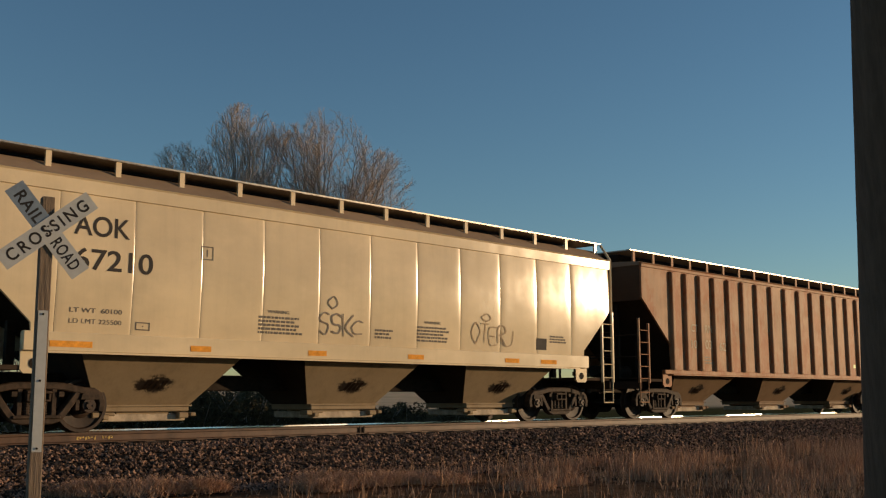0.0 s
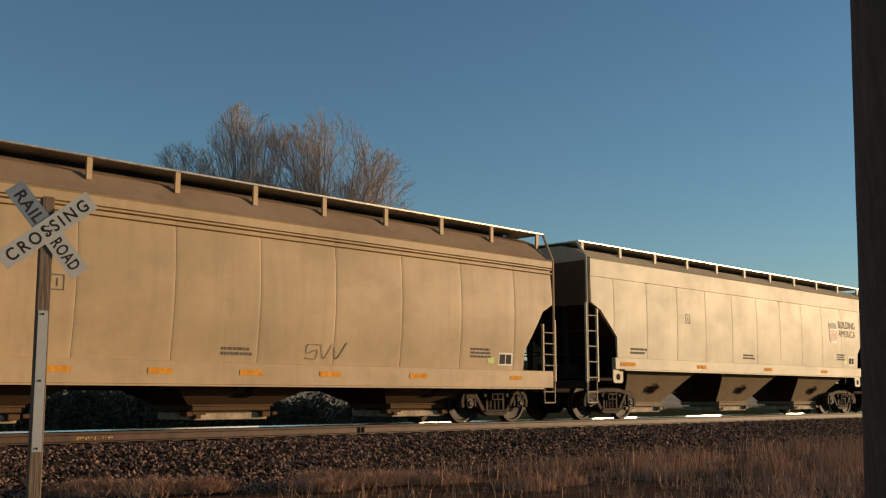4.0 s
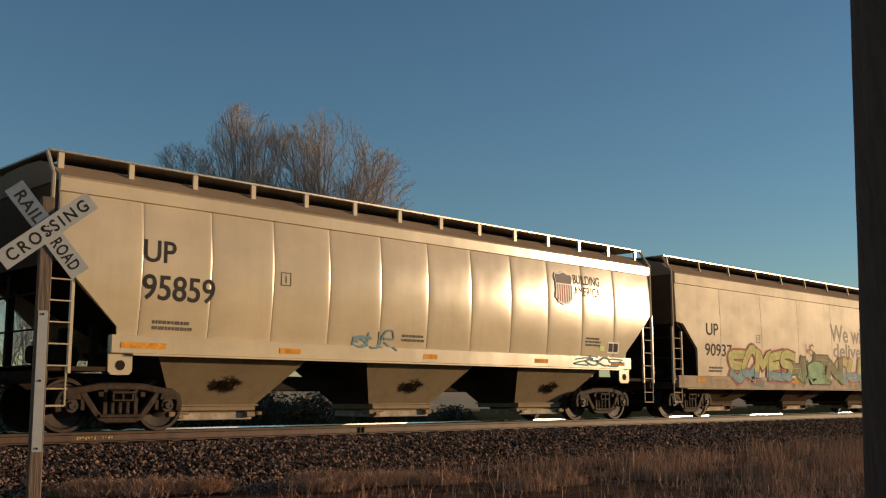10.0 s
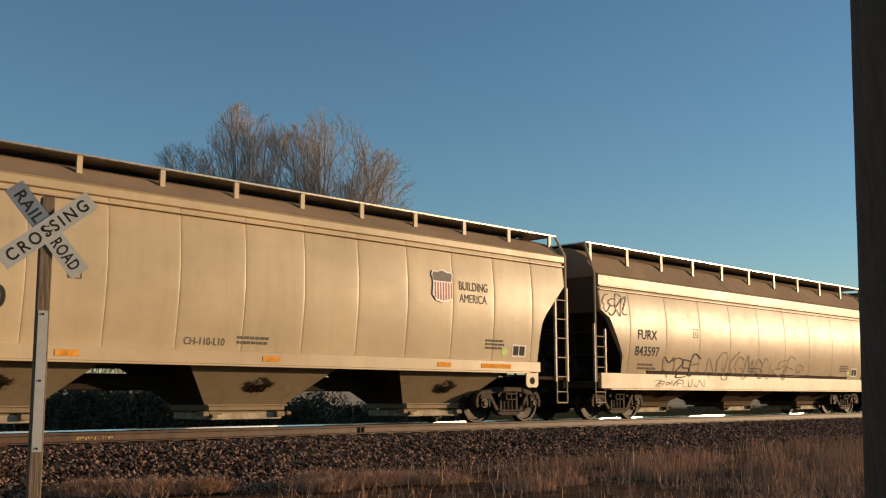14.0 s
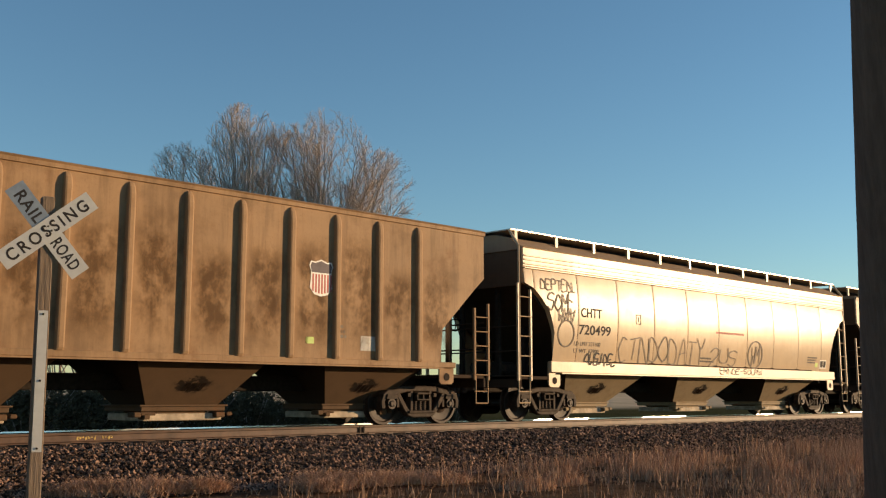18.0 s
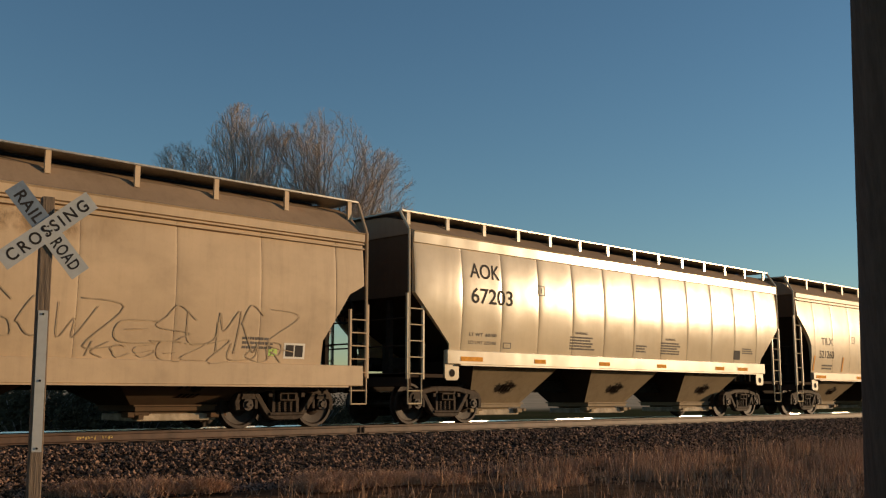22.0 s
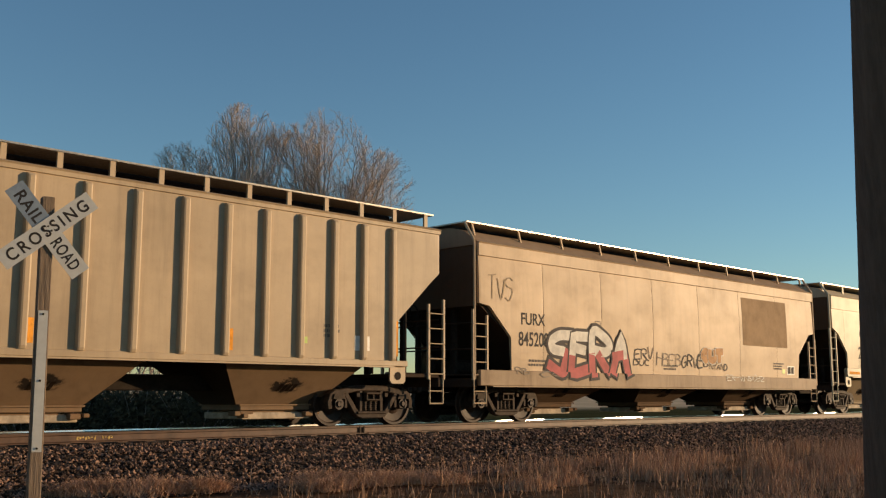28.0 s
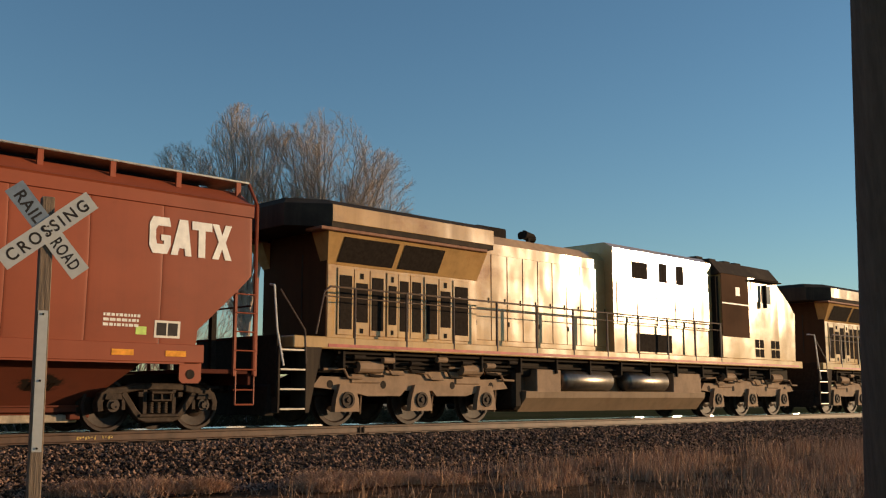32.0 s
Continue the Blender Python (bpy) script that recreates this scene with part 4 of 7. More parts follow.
# ---- the train ----
TAN_DENT = paint("dented_tan_paint", (0.47, 0.335, 0.20), 0.35, 0.12, 0.52, 0.3, wave=0.9)
ORIBS = tuple(1.65 + 1.15 * k for k in range(14))
RIBS = (1.45, 2.17, 2.92, 3.72, 4.57, 5.42, 6.30, 7.25, 8.20, 9.18, 10.13, 11.08, 12.0, 12.88, 13.74, 14.58, 15.38, 16.2)
HIGH = dict(roof=ROOF, hop=HOP, end=SHADE_GRIME, zt=4.21, zc=3.94, zs=1.62, zb=1.33, notch="cut", sill="part", bulge=0.04, pillow=0.0045, panels=11, ribs=(), bays=3, walk=14, post=True, lad=None)
LOW = dict(roof=ROOF, hop=HOP_DARK, end=SHADE_GRIME, zt=3.97, zc=3.77, zs=1.21, zb=0.82, notch="low", sill="full", bulge=0.10, pillow=0.0045, panels=10, ribs=(), bays=3, walk=11, post=True, lad=2.5)
RIB = dict(top=4.40, roof=ROOF, hop=HOP, end=SHADE_GRIME, zt=4.30, zc=4.18, zs=1.34, zb=1.24, notch="line", sill="part", bulge=0.0, pillow=0.0, panels=1, ribs=RIBS, bays=3, walk=19, post=False, lad=2.75)
MID = dict(dict(HIGH, hop=HOP_DARK, sill_paint=SILL_GRIME, pillow=0.002, gap=0.006), zt=4.18, zc=3.85, zs=1.20, zb=0.86, sill="full", notch="half", panels=7, walk=11, lad=2.6, bulge=0.05, bracket=(0.022, 0.09))
OVAL = dict(HIGH, hop=HOP_CREAM, zt=4.13, zc=3.95, zs=1.42, zb=1.19, notch="round", bulge=0.12, panels=10, walk=12)

CARS = []

def add_car(x0, x1, base, mat, label, **more):
    c = dict(base, mat=mat, label=label, L=round(x1 - x0, 3), **more)
    if c["ribs"]:
        k = c["L"] / 17.65
        c["ribs"] = [x * k for x in c["ribs"]]
    ob = hopper_car(c)
    CARS.append((ob, x0))
    return ob, c

car_a = add_car(5.6, 22.1, dict(HIGH, hop=HOP_CREAM, notch="short", pillow=0.009), CREAM_DULL, "cream smooth-sided covered hopper wagon on the rails", seams=[1.48 + 1.34 * k for k in range(11)])
car_b = add_car(23.64, 41.39, RIB, BROWN, "rust-brown ribbed covered hopper wagon on the rails")
car_c = add_car(42.81, 60.68, dict(HIGH, hop=HOP_CREAM, zt=4.2, zc=4.06, zs=1.5, zb=1.22, notch="round", panels=9), RUST_CREAM, "rust-stained cream covered hopper wagon on the rails", seams=[1.6 + 1.78 * k for k in range(9)])
car_d = add_car(62.16, 79.36, LOW, TAN_DULL, "dusty tan curved-side covered hopper wagon on the rails", seams=[1.3 + 1.81 * k for k in range(9)], lines=(3.62, 3.72))
car_e = add_car(80.97, 98.28, dict(HIGH, zt=4.22, zc=3.72, panels=10, walk=11, arch=0.42, hop=HOP_CREAM, roof=ROOF_CREAM), CREAM_PALE, "pale grey-cream covered hopper wagon with a shield emblem", seams=[1.0 + 1.54 * k for k in range(11)])
car_f = add_car(99.72, 117.23, dict(HIGH, zt=4.22, zc=3.72, panels=10, walk=11, arch=0.42, hop=HOP_CREAM, roof=ROOF_CREAM), CREAM_PALE, "pale grey-cream covered hopper wagon with chalk scribbles", seams=[1.0 + 1.54 * k for k in range(11)])
car_g = add_car(118.67, 136.3, RIB, GREY_TAN, "grey-tan ribbed covered hopper wagon on the rails")
car_h = add_car(137.75, 154.8, dict(LOW, panels=9, bulge=0.14, gap=0.006, sill_paint=SILL_GRIME), TAN_DENT, "dented tan curved-side covered hopper wagon on the rails", seams=[1.27 + 1.86 * k for k in range(8)])
car_i = add_car(156.27, 173.16, dict(HIGH, hop=HOP_CREAM, notch="short", bulge=0.10, pillow=0.009), CREAM, "pale cream smooth-sided covered hopper wagon on the rails", seams=[1.5 + 1.37 * k for k in range(11)])
car_j = add_car(174.5, 192.15, MID, CREAM_MATTE, "cream covered hopper wagon with green and yellow graffiti", seams=[2.43 + 2.53 * k for k in range(6)])
car_k = add_car(193.49, 210.18, dict(MID, zs=1.45, zb=1.0, zc=3.55, zt=4.1, panels=8), TAN_SATIN, "tan covered hopper wagon with grey and yellow graffiti", seams=[2.14 + 2.42 * k for k in range(6)], lines=(3.52, 3.66, 3.80, 3.95))
car_l = add_car(211.57, 229.05, OVAL, CREAM_WARM, "pale cream round-shouldered covered hopper wagon", seams=[1.12 + 1.372 * k for k in range(12)], lines=(3.84,))
car_m = add_car(230.51, 247.69, dict(LOW, zt=3.82, zc=3.52, bulge=0.18), TAN_SATIN, "tan curved-side covered hopper wagon with scrawled tags", seams=[1.3 + 1.76 * k for k in range(9)], lines=(3.40, 3.50))
car_n = add_car(248.98, 265.75, dict(LOW, zt=4.1, zc=3.88), BEIGE, "plain beige covered hopper wagon with amber strips", seams=[1.3 + 1.8 * k for k in range(9)], lines=(3.75, 3.84))
car_o = add_car(267.28, 285.8, dict(RIB, zt=4.42, zc=4.3, walk=0, bays=4, round_ribs=True, hop=HOP_DARK, top=4.55, ribs=[x * 17.65 / 18.74 for x in ORIBS]), SOOT, "sooty grey-brown ribbed hopper wagon on the rails")
car_p = add_car(287.18, 304.88, dict(HIGH, hop=HOP_CREAM, zt=4.23, zc=3.74, zs=1.46, zb=1.2, notch="deep", panels=10, walk=12, bulge=0.15, gap=0.006), TAN_GLOSS, "warm tan covered hopper wagon with black scrawled graffiti", seams=[0.35 + 1.72 * k for k in range(10)], lines=(3.70, 3.80, 3.90, 4.0))
car_q = add_car(306.15, 323.84, RIB, GREY_TAN, "grey-cream ribbed covered hopper wagon on the rails")
car_r = add_car(325.37, 341.8, LOW, TAN, "dusty tan curved-side covered hopper wagon with scrawls", seams=[1.3 + 1.8 * k for k in range(9)], lines=(3.62, 3.72))
car_s = add_car(343.25, 359.55, dict(HIGH, hop=HOP_CREAM, notch="short", bulge=0.10, pillow=0.009), CREAM, "clean cream smooth-sided covered hopper wagon", seams=[1.48 + 1.34 * k for k in range(11)])
car_t = add_car(361.0, 376.9, OVAL, CREAM_BRIGHT, "cream covered hopper wagon with orange paint marks", seams=[1.2 + 1.4 * k for k in range(11)], lines=(3.86,))
car_u = add_car(378.36, 396.0, OVAL, CREAM_WARM, "cream round-shouldered covered hopper wagon on the rails", seams=[1.2 + 1.4 * k for k in range(11)], lines=(3.86,))
car_v = add_car(397.36, 415.05, MID, CREAM_MATTE, "cream covered hopper wagon with red and blue graffiti", seams=[2.43 + 2.53 * k for k in range(6)])
car_w = add_car(416.32, 433.54, RIB, GREY_TAN, "grey-tan ribbed covered hopper wagon on the rails")
car_x = add_car(434.82, 451.65, MID, TAN, "tan covered hopper wagon with white and red graffiti", seams=[2.3 + 2.38 * k for k in range(6)])
car_y = add_car(453.21, 469.94, dict(HIGH, zt=4.22, zc=3.72, panels=10, walk=11, arch=0.42, hop=HOP_CREAM, roof=ROOF_CREAM), CREAM_PALE, "pale grey-cream covered hopper wagon with a shield emblem", seams=[0.95 + 1.47 * k for k in range(11)])
car_z = add_car(471.3, 488.25, dict(HIGH, zt=4.2, zc=3.94, zs=1.5, zb=1.2, notch="short", hop=RED_HOP, roof=RED, end=RED_END, end_paint=RED_END), RED, "oxide-red covered hopper wagon with white lettering", seams=[1.5 + 1.36 * k for k in range(11)])


# ---- lettering, emblems and graffiti ----
GREY_INK = plain("grey_lettering", (0.14, 0.12, 0.10), 0.7, 0, 0.2, 5, 0, 0.2)
FADED = plain("faded_brown_lettering", (0.17, 0.135, 0.095), 0.65, 0, 0.35, 4, 0)
SHIELD_RED = plain("faded_red_emblem", (0.42, 0.10, 0.08), 0.5, 0, 0.2, 4, 0, 0.2)
SHIELD_BLUE = plain("dark_brown_blue_emblem", (0.10, 0.08, 0.09), 0.5, 0, 0.2, 4, 0, 0.2)
PATCH = plain("fresh_white_patch", (0.66, 0.62, 0.54), 0.5, 0, 0.08, 4, 0)
PALE_PATCH = plain("overpainted_tan_patch", (0.36, 0.25, 0.15), 0.85, 0, 0.15, 2, 0, 0.1)
BAND = paint("repainted_cream", (0.68, 0.545, 0.37), 0.3, 0.05, 0.5, 0.3)
LIME = plain("lime_sticker", (0.45, 0.62, 0.12), 0.5, 0, 0.2, 6, 0)
INKS = {}
for nm, rgb in dict(red=(0.45, 0.03, 0.025), black=(0.025, 0.02, 0.022), blue=(0.07, 0.12, 0.26), teal=(0.16, 0.27, 0.30), yellow=(0.66, 0.43, 0.07), lemon=(0.50, 0.46, 0.14),
                    green=(0.16, 0.24, 0.08), olive=(0.19, 0.15, 0.07), mint=(0.22, 0.38, 0.20), pink=(0.42, 0.09, 0.09), white=(0.66, 0.62, 0.54), silver=(0.42, 0.40, 0.36), grey=(0.21, 0.17, 0.13), chalk=(0.72, 0.70, 0.62), rust=(0.45, 0.24, 0.10), orange=(0.70, 0.30, 0.04), bloom=(0.56, 0.40, 0.24), streak=(0.24, 0.13, 0.065), faint=(0.38, 0.28, 0.17), dull=(0.42, 0.35, 0.24)).items():
    INKS[nm] = plain(nm + "_spray_paint", rgb, 0.75, 0, 0.22, 3, 0)


def lay(car, name, verts, faces, mats, label="", layer=0, index=None, lift=0.0, lifts=None):
    """Lays flat shapes, given by x and z, onto the side of a wagon that faces the crossing."""
    ob, c = car
    edges = c["edges"]
    pts = []
    # what runs down over the sill is parted at the sill's upper edge
    zl = c["zs"] + 0.02
    verts, faces = list(verts), list(faces)
    lifts = list(lifts) if lifts else [0.0] * len(verts)
    picks = list(index) if index else [0] * len(faces)
    kept, kept_picks = [], []
    for f, pick in zip(faces, picks):
        zz = [verts[i][1] for i in f]
        if len(f) > 4 or min(zz) >= zl or max(zz) < zl:
            kept.append(f)
            kept_picks.append(pick)
            continue
        for side in (1, -1):
            poly = []
            for i, j in zip(f, f[1:] + f[:1]):
                a, b = verts[i], verts[j]
                if (a[1] - zl) * side >= 0:
                    poly.append((a[0], a[1], lifts[i]))
                if (a[1] - zl) * (b[1] - zl) < 0:
                    u = (zl - a[1]) / (b[1] - a[1])
                    poly.append((a[0] + (b[0] - a[0]) * u, zl + 0.0005 * (side - 1), lifts[i]))
            if len(poly) > 2:
                n = len(verts)
                verts += [(x, z) for x, z, _ in poly]
                lifts += [q for _, _, q in poly]
                kept.append(tuple(range(n, n + len(poly))))
                kept_picks.append(pick)
    faces, index = kept, kept_picks if index else None
    for k, (x, z) in enumerate(verts):
        if z >= c["zs"] + 0.02:
            swell = 0.0
            for e0, e1 in zip(edges, edges[1:]):
                if e0 <= x <= e1:
                    swell = puff(c, (x - e0) / (e1 - e0))
            y = side_point(c, x, z) - swell - 0.005
            if z > c["zc"]:
                y = min(y, -W - 0.042)
        else:
            y = -W - 0.056
        pts.append((x, y - lift - 0.0025 * layer - lifts[k], z))
    me = bpy.data.meshes.new(name)
    me.from_pydata(pts, [], faces)
    for m in mats if isinstance(mats, (list, tuple)) else [mats]:
        me.materials.append(m)
    if index:
        me.polygons.foreach_set("material_index", index)
    me.update()
    return part(name, me, None, ob, label)


def glyphs(text, width, height, bold=0.0):
    cu = bpy.data.curves.new("lettering", "FONT")
    cu.body, cu.size, cu.offset = text, 1.0, bold
    tmp = bpy.data.objects.new("lettering", cu)
    me = bpy.data.meshes.new_from_object(tmp)
    bpy.data.objects.remove(tmp)
    xs = [v.co.x for v in me.vertices]
    x0, kx, kz = min(xs), width / (max(xs) - min(xs)), height / 0.69
    vs = [((v.co.x - x0) * kx, v.co.y * kz) for v in me.vertices]
    fs = [tuple(p.vertices) for p in me.polygons]
    bpy.data.meshes.remove(me)
    return vs, fs


def mark(car, text, x, z, width, height, ink, bold=0.012):
    vs, fs = glyphs(text, width, height, 0.0 if "M" in text else bold)
    return lay(car, "lettering", [(a + x, b + z) for a, b in vs], fs, ink)


def plate(car, name, x0, x1, z0, z1, ink, label="", layer=0, frame_ink=None):
    n = max(1, int((x1 - x0) / 0.2))
    k = max(1, int((z1 - z0) / 0.3))
    vs = [(x0 + (x1 - x0) * i / n, z0 + (z1 - z0) * j / k) for j in range(k + 1) for i in range(n + 1)]
    fs = [(j * (n + 1) + i, j * (n + 1) + i + 1, (j + 1) * (n + 1) + i + 1, (j + 1) * (n + 1) + i) for j in range(k) for i in range(n)]
    return lay(car, name, vs, fs, ink, label, layer)


def hollow(car, x0, x1, z0, z1, ink, w=0.02):
    vs = [(x0, z0), (x1, z0), (x1, z1), (x0, z1), (x0 + w, z0 + w), (x1 - w, z0 + w), (x1 - w, z1 - w), (x0 + w, z1 - w)]
    m = (x0 + x1) / 2
    vs += [(m - w * 0.6, z0 + 0.06), (m + w * 0.6, z0 + 0.06), (m + w * 0.6, z1 - 0.06), (m - w * 0.6, z1 - 0.06)]
    return lay(car, "stencil_box", vs, [(0, 1, 5, 4), (1, 2, 6, 5), (2, 3, 7, 6), (3, 0, 4, 7), (8, 9, 10, 11)], ink)


def bars(car, x0, x1, z0, z1, rows, ink=None, seed=1):
    """Small print that cannot be read: rows of short bars."""
    rr = random.Random(seed)
    vs, fs = [], []
    h = (z1 - z0) / (rows * 1.7)
    for r in range(rows):
        z = z1 - r * h * 1.7
        x = x0
        while x < x1 - rr.uniform(0, 0.25) * (x1 - x0):
            w = rr.uniform(0.03, 0.11)
            n = len(vs)
            vs += [(x, z - h), (x + w, z - h), (x + w, z), (x, z)]
            fs.append((n, n + 1, n + 2, n + 3))
            x += w + 0.02
    return lay(car, "small_print", vs, fs, ink or GREY_INK)


def shield(car, x0, x1, z0, z1, red=True):
    """A striped shield emblem without words."""
    w, h = x1 - x0, z1 - z0
    def pt(u, v):
        return (x0 + u * w, z0 + v * h)
    lift = 0.2 * car[1]["bulge"] * h * h + 0.003
    rim = [(0.5, 0), (0.78, 0.05), (0.97, 0.22), (0.93, 0.45), (0.93, 0.68), (1.0, 0.82), (0.93, 0.95), (0.75, 0.93), (0.5, 1.0), (0.25, 0.93), (0.07, 0.95), (0.0, 0.82), (0.07, 0.68), (0.07, 0.45), (0.03, 0.22), (0.22, 0.05)]
    lay(car, "emblem_field", [pt(*p) for p in rim] + [pt(0.5, 0.5)], [(i, (i + 1) % 16, 16) for i in range(16)], WHITE, "pale shield emblem", lift=lift)
    ink = SHIELD_RED if red else GREY_INK
    vs, fs = [], []
    for k in range(7):
        u = 0.13 + k * 0.124
        lo = 0.06 + 0.16 * abs(u + 0.03 - 0.5) * 1.3
        n = len(vs)
        vs += [pt(u, lo), pt(u + 0.066, lo), pt(u + 0.066, 0.60), pt(u, 0.60)]
        fs.append((n, n + 1, n + 2, n + 3))
    lay(car, "emblem_stripes", vs, fs, ink, layer=1, lift=lift)
    lay(car, "emblem_top", [pt(*p) for p in ((0.10, 0.64), (0.9, 0.64), (0.95, 0.82), (0.89, 0.91), (0.75, 0.89), (0.5, 0.96), (0.25, 0.89), (0.11, 0.91), (0.05, 0.82))], [tuple(range(9))], SHIELD_BLUE, layer=1, lift=lift)


def strips(car, z, ink, *spans, h=0.10):
    for a, b in spans:
        plate(car, "reflective_strip", a, b, z, z + h, ink, "", 1)


def ribbon(pts, w):
    vs, fs = [], []
    for i, p in enumerate(pts):
        a = pts[max(0, i - 1)]
        b = pts[min(len(pts) - 1, i + 1)]
        d = Vector((b[0] - a[0], b[1] - a[1]))
        d = d.normalized() if d.length > 1e-6 else Vector((1, 0))
        n = Vector((-d.y, d.x)) * w * 0.5
        vs += [(p[0] + n.x, p[1] + n.y), (p[0] - n.x, p[1] - n.y)]
        if i:
            k = 2 * i
            fs.append((k - 2, k - 1, k + 1, k))
    return vs, fs


STROKES = dict(A="00 39 60|14 54", B="00 09 48 46 05|05 54 51 00", C="58 29 05 04 20 51", D="00 09 47 63 40 00", E="69 09 00 60|05 45", F="69 09 00|05 45", G="58 29 06 03 20 51 54 34", H="00 09|60 69|05 65",
               I="30 39", K="00 09|69 14 60", L="09 00 60", M="00 09 34 69 60", N="00 09 60 69", O="30 03 06 39 66 63 30", P="00 09 49 67 45 05", R="00 09 49 67 45 05|25 60", S="68 39 07 15 54 52 30 01",
               T="30 39|09 69", U="09 02 30 62 69", V="09 30 69", W="09 10 35 50 69", X="00 69|09 60", Y="09 35 69|35 30", Z="09 69 00 60")
STROKES.update({"2": "07 39 67 00 60", "3": "08 39 67 35 62 30 01", "5": "69 09 05 56 53 30 01", "0": "30 03 06 39 66 63 30", "1": "07 39 30", "8": "35 07 39 67 35 02 30 62 35", "-": "15 55", ".": "30 31"})


def strokes_of(ch, x, z, w, h, rr, shake, slant=0.0, smooth=True, fine=5):
    """The lines of one hand-drawn letter in a box."""
    out = []
    smooth = smooth or ch in "CDGOPRSU20835"
    for line in STROKES[ch].split("|"):
        p = [Vector((int(q[0]) / 6 + rr.uniform(-shake, shake), int(q[1]) / 9 + rr.uniform(-shake, shake))) for q in line.split()]
        pts = []
        for i in range(len(p) - 1):
            p0, p1, p2, p3 = p[max(0, i - 1)], p[i], p[i + 1], p[min(len(p) - 1, i + 2)]
            for k in range(fine):
                u = k / fine
                if smooth:
                    q = 0.5 * (2 * p1 + (p2 - p0) * u + (2 * p0 - 5 * p1 + 4 * p2 - p3) * u * u + (3 * p1 - p0 - 3 * p2 + p3) * u ** 3)
                else:
                    q = p1.lerp(p2, u)
                pts.append(q)
        pts.append(p[-1])
        out.append([(x + (q.x + slant * q.y) * w, z + q.y * h) for q in pts])
    return out


def tag(car, text, x0, x1, z0, z1, ink, w=0.03, seed=1, slant=0.1, name="graffiti_tag", label="sprayed line tag"):
    """Quick handwriting in one sprayed line."""
    rr = random.Random(seed)
    step = (x1 - x0) / len(text)
    vs, fs, up = [], [], []
    for k, ch in enumerate(text):
        if ch == " ":
            continue
        hz = (z1 - z0) * rr.uniform(0.8, 1.0)
        for j, pts in enumerate(strokes_of(ch, x0 + k * step, z0 + rr.uniform(0, 0.15) * (z1 - z0), step * 0.86, hz, rr, 0.07, slant)):
            v, f = ribbon(pts, w * rr.uniform(0.8, 1.15))
            n = len(vs)
            vs += v
            up += [0.0006 * ((k + j) % 4)] * len(v)
            fs += [tuple(i + n for i in q) for q in f]
    return lay(car, name, vs, fs, ink, label, 3, lifts=up)


def scrawl(car, x0, x1, z0, z1, ink, n=5, seed=1, w=0.03, name="graffiti_tag", label="sprayed line tag"):
    """A run of sprayed strokes that cannot be read, kept on the sheet."""
    rr = random.Random(seed)
    c = car[1]
    step = (x1 - x0) / n
    vs, fs, up = [], [], []
    for k in range(n):
        hz = (z1 - z0) * rr.uniform(0.55, 1.0)
        for j, pts in enumerate(strokes_of(rr.choice("SCGRNUWEMKZV258"), x0 + k * step, z0 + rr.uniform(0, 0.3) * (z1 - z0 - hz), step * rr.uniform(0.7, 1.2), hz, rr, 0.17, rr.uniform(0, 0.3))):
            pts = [(x, z) for x, z in pts if z > low_edge(c["notch"], min(x, c["L"] - x), c["zb"]) + 0.06]
            if len(pts) < 3:
                continue
            v, f = ribbon(pts, w * rr.uniform(0.6, 1.0))
            m = len(vs)
            vs += v
            up += [0.0006 * ((k + j) % 4)] * len(v)
            fs += [tuple(i + m for i in q) for q in f]
    return lay(car, name, vs, fs, ink, label, 3, lifts=up)


def throw(car, text, x0, x1, z0, z1, inks, fat=0.3, rim=0.035, halo=0.0, split=0.4, seed=1, slant=0.08, shake=0.06, smooth=False, grow=1.12, shine=0.35, base=0.006):
    """Large sprayed letters of fat strokes: inks are the halo, the outline, the fill above, the fill below and the thin inner line."""
    rr = random.Random(seed)
    step = (x1 - x0) / len(text)
    cut = z0 + split * (z1 - z0)
    for k, ch in enumerate(text):
        w = fat * min(step, z1 - z0)
        edge = w / 2 + rim
        bot, high = z0 + edge * 0.8 + rr.uniform(0, 0.05) * (z1 - z0), z1 - edge - rr.uniform(0, 0.12) * (z1 - z0)
        lines = strokes_of(ch, x0 + k * step + edge * 0.6, bot, step * grow - edge * 1.5, high - bot, rr, shake, slant, smooth, 6)
        vs, fs, up, idx = [], [], [], []
        def put(pts, wide, rise, pick):
            v, f = ribbon(pts, wide)
            n = len(vs)
            vs.extend(v)
            up.extend([rise] * len(v))
            for q in f:
                fs.append(tuple(i + n for i in q))
                idx.append(pick(sum(v[i][1] for i in q) / 4))
        for j, pts in enumerate(lines):
            a, b = Vector(pts[0]), Vector(pts[-1])
            d0, d1 = (a - Vector(pts[1])).normalized(), (b - Vector(pts[-2])).normalized()
            def longer(e):
                return [tuple(a + d0 * e)] + pts + [tuple(b + d1 * e)]
            lift = 0.0003 * j + 0.0042 * k
            if halo:
                put(longer(w * 0.3 + rim + halo), w + 2 * (rim + halo), 0.0003 * j + 0.0001 * k, lambda z: 0)
            put(longer(w * 0.3 + rim), w + 2 * rim, 0.002 + lift, lambda z: 1)
            put(longer(w * 0.3), w, 0.0036 + lift, lambda z: 2 if z > cut else 3)
            if rr.random() < shine * 2:
                off = w * rr.uniform(-0.2, 0.25)
                put([(x + off, z + off * 0.4) for x, z in pts], 0.018, 0.005 + lift, lambda z: 4)
        lay(car, "graffiti_letter", vs, fs, [INKS[i] for i in inks], "large sprayed graffiti letter" if k == 0 else "", 0, idx, base, up)


